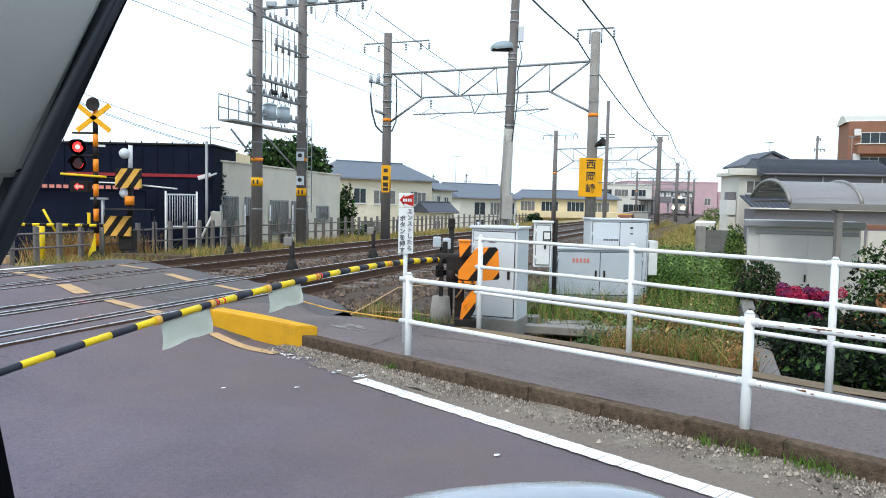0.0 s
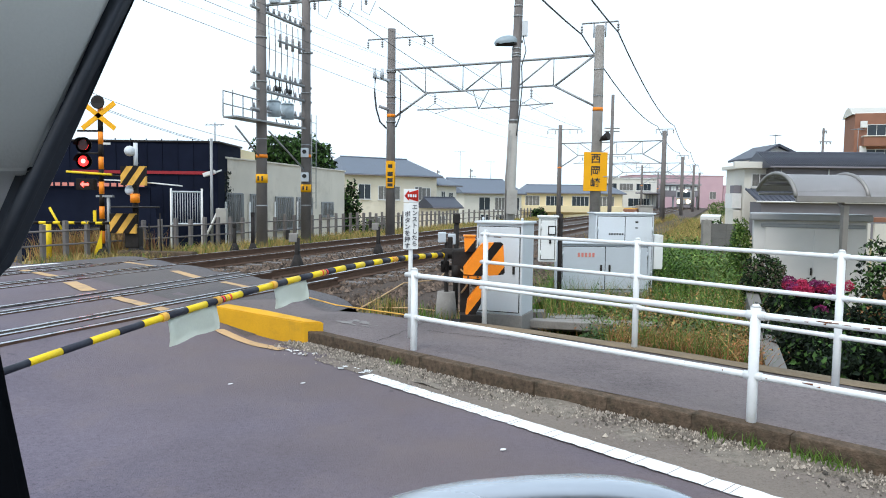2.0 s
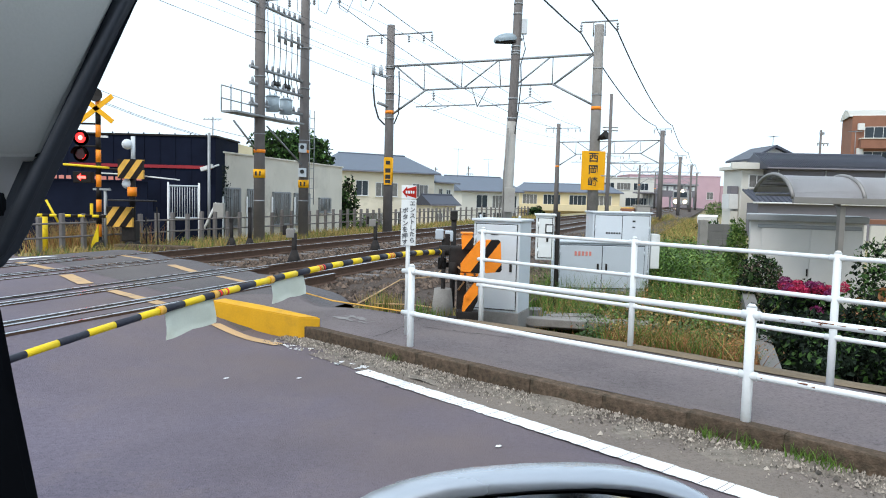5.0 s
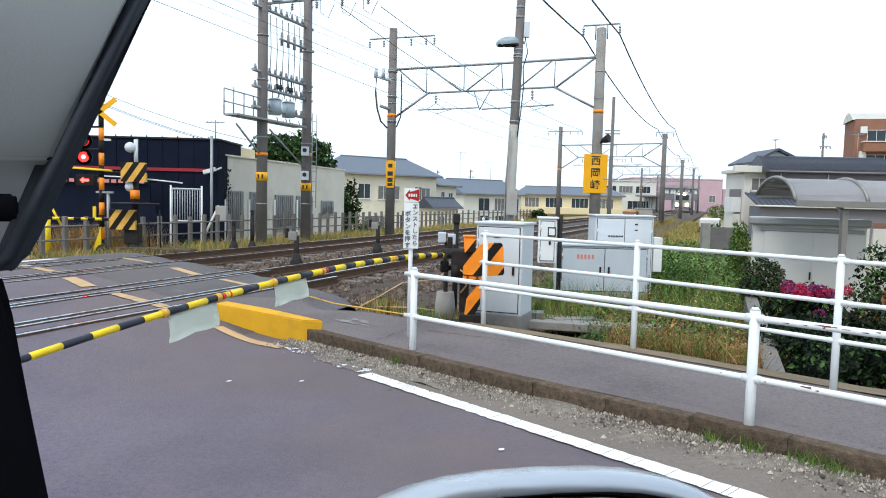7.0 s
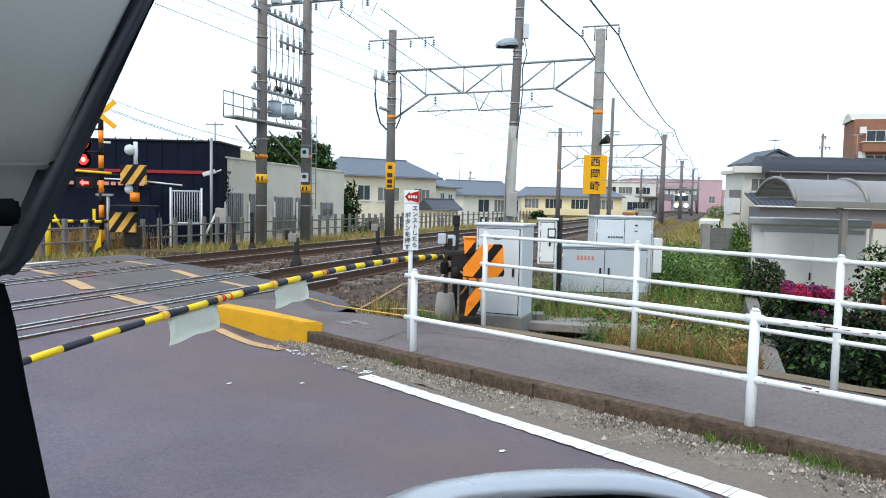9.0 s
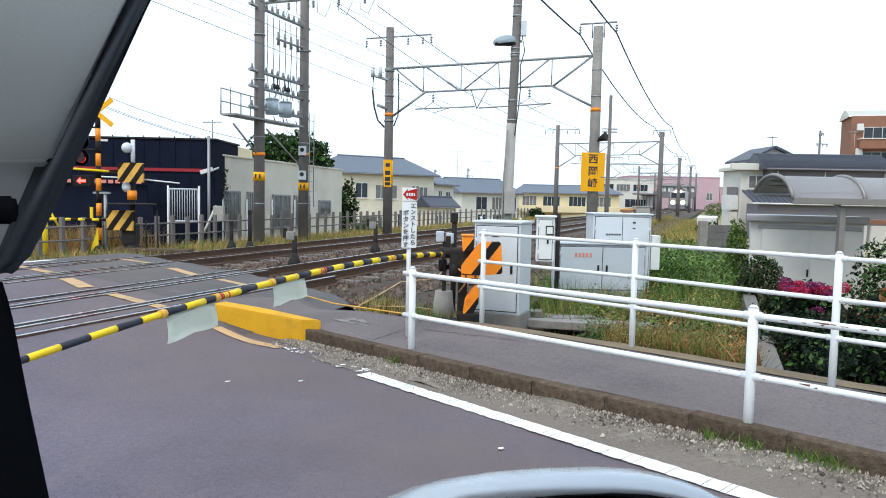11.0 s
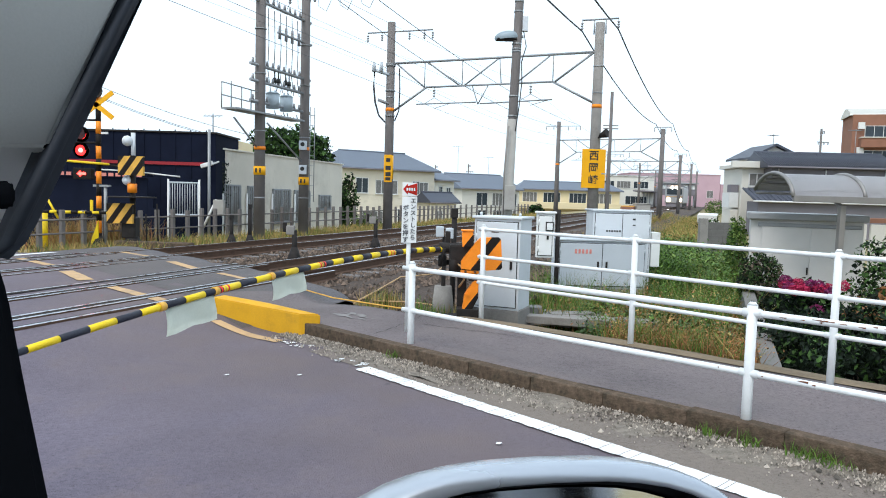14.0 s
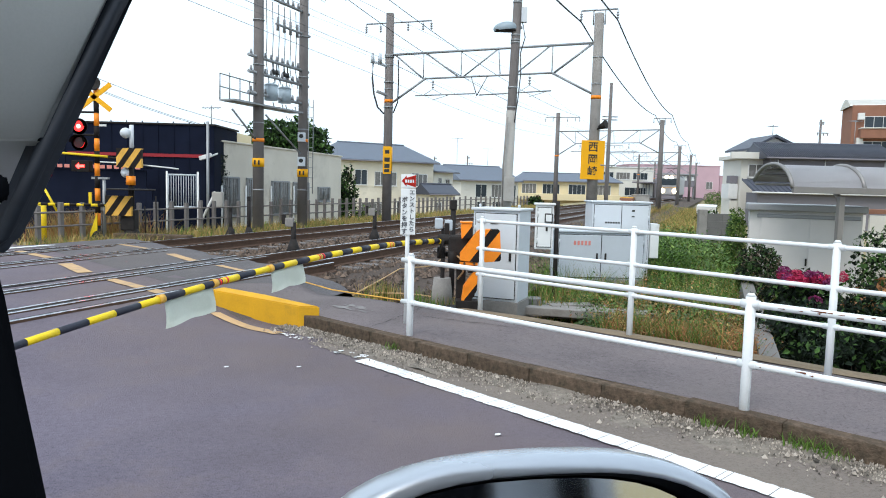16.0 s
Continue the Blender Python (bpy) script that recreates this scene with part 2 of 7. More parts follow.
LAMPH = mat("lamp_housing", (0.27, 0.33, 0.37), 0.5, 0.1, 6.0, 0.1, 0.0)
BARK = mat("bark", (0.11, 0.085, 0.06), 0.95, 0, 6.0, 0.3, 0.5)
FLOWER = mat("magenta_petals", (0.42, 0.016, 0.075), 0.6, 0, 12.0, 0.4, 0.0)
TRIMG = mat("car_pillar_trim", (0.44, 0.445, 0.43), 0.8, 0, 3.0, 0.06, 0.06, 500)
SEALB = mat("car_window_seal", (0.034, 0.039, 0.05), 0.5, 0, 8.0, 0.15, 0.03, 200, spec=0.2)
CARBLK = mat("car_black_plastic", (0.004, 0.0045, 0.006), 0.75, 0, 8.0, 0.15, 0.02, 200, spec=0.03)
CARSIL = mat("car_silver_paint", (0.50, 0.52, 0.56), 0.25, 0.65, 4.0, 0.03, 0.0)
MIRR = mat("mirror_glass", (0.85, 0.86, 0.87), 0.03, 1.0, 2.0, 0.01, 0.0)
CLEARP = mat("hanging_sheet", (0.70, 0.72, 0.64), 0.35, 0, 6.0, 0.08, 0.05)
LIT_RED = glow("lit_red_lens", (1.0, 0.02, 0.02), 2.2)
LIT_CORE = glow("lit_red_core", (1.0, 0.20, 0.15), 4.5)
DARK_RED = mat("unlit_red_lens", (0.06, 0.006, 0.006), 0.2, 0, 8.0, 0.1, 0.0)
HEADL = glow("train_headlight", (1.0, 0.78, 0.48), 24.0)
PURPLE = mat("purple_petals", (0.20, 0.018, 0.10), 0.6, 0, 12.0, 0.4, 0.0)
TRAINB = mat("train_steel", (0.34, 0.34, 0.345), 0.4, 0.4, 2.0, 0.1, 0.0)

# ---- mesh helpers ----


def part(name, bm, material, parent=None, label="", kind=""):
    me = bpy.data.meshes.new(name)
    bm.to_mesh(me)
    bm.free()
    for mm in material if isinstance(material, (list, tuple)) else [material]:
        me.materials.append(mm)
    ob = new(name, me)
    if parent:
        ob.parent = parent
    if label or kind:
        tagged(ob, label, kind=kind)
    return ob


def thing(name, label, category, m=None, group="", kind=""):
    ob = new(name)
    ob.empty_display_size = 0.2
    if m is not None:
        ob.matrix_basis = m
    return tagged(ob, label, category, group, kind)


def box(bm, c, s, bevel=0.0, m=None, mi=0):
    """An axis-aligned block of centre c and size s, by m if given, its edges bevelled."""
    mm = Matrix.Translation(c) @ Matrix.Diagonal((*s, 1))
    g = bmesh.ops.create_cube(bm, size=1.0, matrix=(m @ mm) if m is not None else mm)
    if bevel:
        es = list({e for v in g["verts"] for e in v.link_edges})
        bmesh.ops.bevel(bm, geom=es, offset=bevel, segments=2, affect="EDGES", profile=0.6)
    elif mi:
        for f in {f for v in g["verts"] for f in v.link_faces}:
            f.material_index = mi
    return bm


def tube(bm, a, b, r, r2=None, seg=10, mi=0):
    """A round bar from a to b."""
    a, b = Vector(a), Vector(b)
    d = b - a
    m = Matrix.Translation((a + b) / 2) @ d.to_track_quat("Z", "Y").to_matrix().to_4x4()
    g = bmesh.ops.create_cone(bm, cap_ends=True, segments=seg, radius1=r, radius2=r if r2 is None else r2, depth=d.length, matrix=m)
    for f in {f for v in g["verts"] for f in v.link_faces}:
        f.smooth = len(f.verts) == 4
        f.material_index = mi
    return bm


def line_tube(bm, pts, r, seg=8, mi=0):
    """A pipe that follows the points, with round joints."""
    pts = [Vector(p) for p in pts]
    rings = []
    for i, p in enumerate(pts):
        d = (pts[min(i + 1, len(pts) - 1)] - pts[max(i - 1, 0)]).normalized()
        q = d.to_track_quat("Z", "Y")
        rings.append([bm.verts.new(p + q @ Vector((r * math.cos(2 * math.pi * k / seg), r * math.sin(2 * math.pi * k / seg), 0))) for k in range(seg)])
    for a, b in zip(rings, rings[1:]):
        for k in range(seg):
            f = bm.faces.new((a[k], a[(k + 1) % seg], b[(k + 1) % seg], b[k]))
            f.smooth, f.material_index = True, mi
    for ring in (rings[0][::-1], rings[-1]):
        bm.faces.new(ring).material_index = mi
    return bm


def prism(bm, pts, z0, z1, mi=0):
    """A flat outline, drawn in plan, raised from z0 to z1 (numbers, or one height a corner)."""
    n = len(pts)
    z0 = [z0] * n if not isinstance(z0, (list, tuple)) else z0
    z1 = [z1] * n if not isinstance(z1, (list, tuple)) else z1
    lo = [bm.verts.new((p[0], p[1], z)) for p, z in zip(pts, z0)]
    hi = [bm.verts.new((p[0], p[1], z)) for p, z in zip(pts, z1)]
    fs = [bm.faces.new(hi), bm.faces.new(lo[::-1])]
    for i in range(n):
        fs.append(bm.faces.new((lo[i], lo[(i + 1) % n], hi[(i + 1) % n], hi[i])))
    for f in fs:
        f.material_index = mi
    bmesh.ops.recalc_face_normals(bm, faces=fs)
    return bm


def ball(bm, c, r, sub=2, m=None):
    mm = Matrix.Translation(c) @ (m if m is not None else Matrix.Identity(4))
    g = bmesh.ops.create_icosphere(bm, subdivisions=sub, radius=r, matrix=mm)
    for v in g["verts"]:
        for f in v.link_faces:
            f.smooth = True
    return bm


def B():
    return bmesh.new()


# Two plan directions: along and across the railway, and along the road.
RA = radians(20.6)
RD, RN = Vector((math.sin(RA), math.cos(RA), 0)), Vector((math.cos(RA), -math.sin(RA), 0))
TR = -math.degrees(RA)  # turn of things square to the railway


def tp(s, n, z=0.0):
    """s metres along the railway, n to the right of the line through the eye."""
    return RD * s + RN * n + Vector((0, 0, z))


def tpose(s, n, z=0.0, turn=0.0):
    p = tp(s, n, z)
    return pose(p.x, p.y, p.z, 0, 0, TR + turn)


NEAR, FAR, HALF, RZ = -6.58, -9.9, 0.60, 0.20

# ---- large structure ----
UD, VD = Vector((-0.695, 0.719, 0)), Vector((0.719, 0.695, 0))


def rp(u, v, z=0.0):
    """u metres along the road, v to its right."""
    return UD * u + VD * v + Vector((0, 0, z))


def smooth(a):
    a = max(0.0, min(1.0, a))
    return a * a * (3 - 2 * a)


def road_z(p):
    """The road climbs to the rails and falls again beyond them."""
    n = Vector((p[0], p[1], 0)).dot(RN)
    if n > -8.3:
        return (RZ + 0.014) * smooth((-n - 4.3) / 1.5)
    return RZ + 0.014 - 0.2 * smooth((-n - 11.0) / 3.0)


def ground_z(x, y):
    p = Vector((x, y, 0))
    n, v = p.dot(RN), p.dot(VD)
    z = -0.06 - 1.7 * smooth((-n - 15.0) / 7.0)
    if n > -4.5 and v > 5.9:
        z -= 0.42 * smooth((v - 5.9) / 2.2) * smooth((n + 4.5) / 1.0)
    return z


def build_ground():
    xs = sorted(set([-3000, -1200, -500, -200, -120] + list(range(-80, 81, 4)) + [i * 0.5 for i in range(-40, 41)] + [120, 200, 500, 1200, 3000]))
    ys = sorted(set([-3000, -1000, -300, -80] + list(range(-40, 121, 5)) + [i * 0.5 for i in range(-8, 70)] + [160, 220, 320, 600, 1400, 4000]))
    bm = B()
    grid = []
    for y in ys:
        row = []
        for x in xs:
            near = abs(x) < 40 and -5 < y < 60
            z = ground_z(x, y) + (0.05 * noise.noise((x * 0.7, y * 0.7, 0)) if near else 0) - 0.05
            row.append(bm.verts.new((x, y, z)))
        grid.append(row)
    for j in range(len(ys) - 1):
        for i in range(len(xs) - 1):
            bm.faces.new((grid[j][i], grid[j][i + 1], grid[j + 1][i + 1], grid[j + 1][i])).smooth = True
    tagged(part("ground", bm, DRY), "dry earth with sparse straw-coloured grass", "ground", kind="structure")


def strip(bm, us, vs, zfun, lift=0.0, wobble=0.0):
    """A sheet over the plan of the road, that follows zfun."""
    grid = []
    for u in us:
        row = []
        for v in vs:
            p = rp(u, v)
            z = zfun(p) + lift + (wobble * noise.noise((p.x * 1.3, p.y * 1.3, 3)) if wobble else 0)
            row.append(bm.verts.new((p.x, p.y, z)))
        grid.append(row)
    for a, b in zip(grid, grid[1:]):
        for k in range(len(vs) - 1):
            bm.faces.new((a[k], a[k + 1], b[k + 1], b[k])).smooth = True
    return bm


def build_road():
    bm = strip(B(), [-14 + 0.35 * i for i in range(120)], [-4.5 + 0.45 * i for i in range(20)], road_z, 0, 0.008)
    tagged(part("road", bm, ASPHALT), "worn grey asphalt road leading over the rails", "road", kind="structure")
    # the crossing's own paving, wider than the road, with a crumbling edge beside the ballast
    bm = B()
    grid = []
    for i in range(46):
        n = -4.6 - 0.17 * i
        row = []
        for k in range(14):
            edge = 6.1 + 0.35 * noise.noise((i * 0.22, 0, 0))
            v = 3.7 + (edge - 3.7) * k / 13
            u = (0.428 * v - n) / 0.904
            p = rp(u, v)
            z = road_z(p) + 0.004 - (0.22 if k == 13 else 0.05 if k == 12 else 0) + 0.005 * noise.noise((p.x * 2, p.y * 2, 1))
            row.append(bm.verts.new((p.x, p.y, z)))
        grid.append(row)
    for a, b in zip(grid, grid[1:]):
        for k in range(13):
            bm.faces.new((a[k], a[k + 1], b[k + 1], b[k])).smooth = True
    tagged(part("pavement", bm, PATCH), "patched dark asphalt apron between the rails of the crossing", "pavement", kind="structure")


def paint(name, quads, material, label, zfun=road_z, lift=0.009):
    bm = B()
    for corners in quads:
        bm.faces.new([bm.verts.new((p[0], p[1], zfun(p) + lift)) for p in corners])
    return tagged(part(name, bm, material), label, "road marking", kind="structure")


def ragged_line(u0, u1, v0, v1, w, seed, step=0.12, gap=0.0):
    """A worn painted line from (u0, v0) to (u1, v1), with nibbled edges and cracks."""
    rnd = random.Random(seed)
    quads, n = [], max(2, int(abs(u1 - u0) / step))
    jl = [rnd.uniform(-0.003, 0.011) for _ in range(n + 1)]
    jr = [rnd.uniform(-0.006, 0.006) for _ in range(n + 1)]
    for i in range(n):
        a, b = i / n, (i + (1 - (gap if rnd.random() < 0.25 else 0))) / n
        ua, ub = u0 + (u1 - u0) * a, u0 + (u1 - u0) * b
        va, vb = v0 + (v1 - v0) * a, v0 + (v1 - v0) * b
        quads.append((rp(ua, va - w / 2 + jl[i]), rp(ua, va + w / 2 + jr[i]), rp(ub, vb + w / 2 + jr[i + 1]), rp(ub, vb - w / 2 + jl[i + 1])))
    return quads


def build_markings():
    paint("road_line", ragged_line(-3.0, 4.78, 3.61, 3.685, 0.15, 1, 0.035, 0.12), WPAINT, "cracked white edge line on asphalt")
    paint("road_line", ragged_line(6.12, 7.12, 3.70, 3.53, 0.13, 2), OPAINT, "worn orange edge line beside the yellow kerb")
    paint("road_line", ragged_line(7.75, 9.4, 3.3, 3.22, 0.15, 3), OPAINT, "worn orange line on the crossing")
    paint("road_line", ragged_line(10.1, 11.3, 3.2, 3.3, 0.20, 4), OPAINT, "worn orange line on the crossing")
    paint("road_line", ragged_line(9.1, 10.0, 5.0, 5.03, 0.12, 5), OPAINT, "worn orange line on the crossing")
    paint("road_line", ragged_line(10.65, 11.95, 4.98, 5.13, 0.16, 6), OPAINT, "worn pale orange line on the crossing")
    paint("road_line", ragged_line(12.2, 13.5, 3.35, 3.23, 0.15, 7), OPAINT, "worn orange line beyond the rails")
    paint("road_line", ragged_line(12.9, 14.1, 5.18, 5.08, 0.12, 17), OPAINT, "worn orange line beyond the rails")
    a = [tp(s, -11.3) for s in (3.0, 9.9)]
    paint("stop_line", [(a[0], a[1], a[1] - RN * 0.3, a[0] - RN * 0.3)], WPAINT, "white stop line beyond the rails")
    # crumbs of white paint and pale chips
    rnd = random.Random(5)
    quads = []
    for _ in range(22):
        u, v, r = rnd.choice((rnd.uniform(4.80, 5.2), rnd.uniform(5.75, 6.1))), rnd.gauss(3.74, 0.04), rnd.uniform(0.012, 0.045)
        quads.append([rp(u + r * math.cos(k) * rnd.uniform(0.6, 1.2), v + r * math.sin(k) * rnd.uniform(0.6, 1.2)) for k in (0, 1.2, 2.4, 3.6, 4.8)])
    for u, v in ((5.25, 2.70), (4.9, 3.15), (2.8, 3.2)):
        quads.append([rp(u + 0.018 * math.cos(k), v + 0.026 * math.sin(k)) for k in (0, 1.2, 2.4, 3.6, 4.8)])
    paint("paint_chip", quads, WPAINT, "flakes of white road paint on the asphalt")


# The kerb's line in plan, from beside the car to the crossing, as (u, v).
KERBLINE = [(-7.0, 4.62), (-2.0, 4.50), (1.08, 4.42), (2.5, 4.32), (3.25, 4.23), (3.9, 4.17), (4.9, 4.12), (6.25, 4.03)]
BACKLINE = [(-7.0, 6.2), (-2.0, 6.1), (1.4, 5.98), (3.5, 5.85), (4.4, 5.75), (5.2, 5.62), (6.3, 5.36), (7.0, 5.26), (8.2, 5.26)]


def along(line, u):
    for (u0, v0), (u1, v1) in zip(line, line[1:]):
        if u <= u1:
            return v0 + (v1 - v0) * (u - u0) / (u1 - u0)
    return line[-1][1]


def build_pavement():
    # the walkway's surface
    bm = B()
    grid = []
    for i in range(64):
        u = -7 + 15.2 * i / 63
        va, vb = along(KERBLINE, u) + 0.12, along(BACKLINE, u)
        if u > 6.2:
            va = 4.2 - 0.12 * (u - 6.2)
        row = []
        for k in range(8):
            v = va + (vb - va) * k / 7
            p = rp(u, v)
            z = max(0.13 * (1 - smooth((u - 6.6) / 1.8)) + 0.0, road_z(p) + 0.01)
            row.append(bm.verts.new((p.x, p.y, z + 0.006 * noise.noise((p.x * 2, p.y * 2, 7)))))
        e = row[-1].co
        row.append(bm.verts.new((e.x + VD.x * 0.05, e.y + VD.y * 0.05, -0.3)))
        grid.append(row)
    for a, b in zip(grid, grid[1:]):
        for k in range(8):
            bm.faces.new((a[k], a[k + 1], b[k + 1], b[k])).smooth = k < 7
    walkway = tagged(part("pavement", bm, PAVE), "raised asphalt footpath behind a low kerb", "pavement", kind="structure")
    # cracks that wander along and across the footpath
    def top_z(p):
        u = p.dot(UD)
        return max(0.13 * (1 - smooth((u - 6.6) / 1.8)), road_z(p) + 0.01) + 0.006 * noise.noise((p.x * 2, p.y * 2, 7))
    rnd = random.Random(8)
    quads = []
    for u0, u1, f0, f1 in ((5.35, 5.9, 0.02, 0.95), (4.4, 5.5, 0.75, 0.6)):
        n = 26
        ps = []
        for i in range(n + 1):
            u = u0 + (u1 - u0) * i / n
            va, vb = along(KERBLINE, u) + 0.14, along(BACKLINE, u)
            ps.append((u + rnd.gauss(0, 0.012), va + (vb - va) * (f0 + (f1 - f0) * i / n + 0.05 * noise.noise((u * 4, f0 * 9, 3))) + rnd.gauss(0, 0.008)))
        for a, b in zip(ps, ps[1:]):
            w = rnd.uniform(0.002, 0.007)
            dx, dy = b[0] - a[0], b[1] - a[1]
            k = w / max(1e-6, math.hypot(dx, dy))
            quads.append((rp(a[0] - dy * k, a[1] + dx * k), rp(a[0] + dy * k, a[1] - dx * k), rp(b[0] + dy * k, b[1] - dx * k), rp(b[0] - dy * k, b[1] + dx * k)))
    paint("pavement_crack", quads, MORTARD, "dark wandering cracks in the footpath's asphalt", top_z, 0.004)
    quads = []
    for _ in range(26):
        u, v, r = rnd.uniform(6.0, 6.5), rnd.uniform(4.62, 4.86), rnd.uniform(0.01, 0.05)
        quads.append([rp(u + 1.6 * r * math.cos(k), v + r * math.sin(k) * rnd.uniform(0.5, 1.1)) for k in (0, 1.2, 2.4, 3.6, 4.8)])
    paint("paint_chip", quads, PALEPAINT, "worn pale paint patch on the footpath", top_z, 0.005)
    # the strip of earth behind it, and a yellow cord-like edging line at its far end
    bm = B()
    grid = []
    for i in range(50):
        u = -7 + 12.6 * i / 49
        vb = along(BACKLINE, u)
        row = []
        for k, (dv, dz) in enumerate(((-0.02, 0.137), (0.12, 0.135), (0.28, 0.12), (0.42, -0.02), (0.6, -0.45))):
            p = rp(u, vb + dv + 0.03 * noise.noise((u * 2, k, 0)))
            row.append(bm.verts.new((p.x, p.y, dz + 0.01 * noise.noise((u * 3, k, 5)))))
        grid.append(row)
    for a, b in zip(grid, grid[1:]):
        for k in range(4):
            bm.faces.new((a[k], a[k + 1], b[k + 1], b[k])).smooth = True
    part("trim", bm, SOIL, walkway, "bare brown earth verge")
    # kerb stones, each its own piece
    rnd = random.Random(9)
    base = None
    kerb = thing("kerb", "mossy weathered concrete kerb stones along the footpath", "kerb", kind="structure")
    u = -6.8
    while u < 6.1:
        length = 0.6
        a, b = rp(u, along(KERBLINE, u) + 0.06), rp(u + length, along(KERBLINE, u + length) + 0.06)
        if base is None:
            bm = box(B(), (0, 0, 0), (0.600, 0.125, 0.20), 0.012)
            base = bpy.data.meshes.new("kerb_stone")
            bm.to_mesh(base)
            bm.free()
            base.materials.append(KERB)
        ob = new("kerb_stone", base)
        ob.parent = kerb
        c = (a + b) / 2
        ob.matrix_basis = Matrix.LocRotScale((c.x, c.y, 0.035 + rnd.uniform(-0.006, 0.006)), Euler((0, rnd.uniform(-0.012, 0.012), math.atan2(b.y - a.y, b.x - a.x) + rnd.uniform(-0.012, 0.012))), (abs((b - a).length) / 0.6, 1, 1))
        u += length
    # the yellow kerb block at the crossing
    pts = [rp(6.22, 4.0), rp(6.95, 3.85), rp(7.44, 3.64), rp(7.53, 3.85), rp(7.0, 4.06), rp(6.08, 4.16)]
    bm = prism(B(), pts, -0.05, [0.235, 0.25, 0.285, 0.285, 0.25, 0.235])
    bmesh.ops.bevel(bm, geom=list(bm.edges), offset=0.012, segments=2, affect="EDGES")
    tagged(part("kerb_block", bm, YBLOCK), "yellow-painted concrete kerb block at the crossing", "kerb block")


def build_grit():
    """Loose grit in the gutter between the edge line and the kerb."""
    bm = strip(B(), [-5 + 0.2 * i for i in range(54)], [3.70 + 0.06 * i for i in range(14)], road_z, 0.004, 0.008)
    tagged(part("gutter_dust", bm, DUST), "dusty brownish asphalt between the edge line and the grit", "gutter", kind="structure")
    bm = strip(B(), [-5 + 0.06 * i for i in range(190)], [3.85 + 0.06 * i for i in range(14)], lambda p: 0.004 + 0.075 * (p.dot(VD) - along(KERBLINE, p.dot(UD)) + 0.27) + 0.026 * noise.noise((p.x * 3, p.y * 3, 2)) + 0.010 * noise.noise((p.x * 17, p.y * 17, 2)))
    tagged(part("gutter", bm, GRIT), "pale grit and dust in the gutter", "gutter", kind="structure")
    rnd = np.random.RandomState(4)
    vs, fs = [], []
    for i in range(9500):
        u = rnd.uniform(-5, 6.4)
        kv = along(KERBLINE, u)
        v = kv - abs(rnd.normal(0, 0.15))
        p, r = rp(u, v), rnd.uniform(0.003, 0.009) * (2.6 if rnd.rand() < 0.05 else 1)
        k = len(vs)
        a = rnd.uniform(0, 6.28)
        for j in range(4):
            vs.append((p.x + r * math.cos(a + j * 1.57) * rnd.uniform(0.7, 1.3), p.y + r * math.sin(a + j * 1.57) * rnd.uniform(0.7, 1.3), 0.008 + 0.07 * max(0, v - kv + 0.27)))
        vs.append((p.x, p.y, 0.016 + 0.07 * max(0, v - kv + 0.27) + r * rnd.uniform(0.4, 0.9)))
        fs += [(k, k + 1, k + 4), (k + 1, k + 2, k + 4), (k + 2, k + 3, k + 4), (k + 3, k, k + 4)]
    me = bpy.data.meshes.new("gutter_stones")
    me.from_pydata(vs, [], fs)
    me.materials.append(STONE)
    tagged(new("gutter_stones", me), "scattered pale pebbles and grit along the kerb", "pebbles", kind="stuff")


def rail_profile(bm, n, s0, s1, z):
    """One rail of I-section along the railway."""
    prof = [(-0.065, -0.15), (0.065, -0.15), (0.065, -0.135), (0.012, -0.115), (0.012, -0.04), (0.026, -0.03), (0.026, 0.0), (-0.026, 0.0), (-0.026, -0.03), (-0.012, -0.04), (-0.012, -0.115), (-0.065, -0.135)]
    ends = [[bm.verts.new(tp(s, n + a, z + b)) for a, b in prof] for s in (s0, s1)]
    k = len(prof)
    for i in range(k):
        f = bm.faces.new((ends[0][i], ends[0][(i + 1) % k], ends[1][(i + 1) % k], ends[1][i]))
        f.material_index = 1 if i == 6 else 0
    for e in ends:
        bm.faces.new(e)
    bmesh.ops.recalc_face_normals(bm, faces=list(bm.faces))


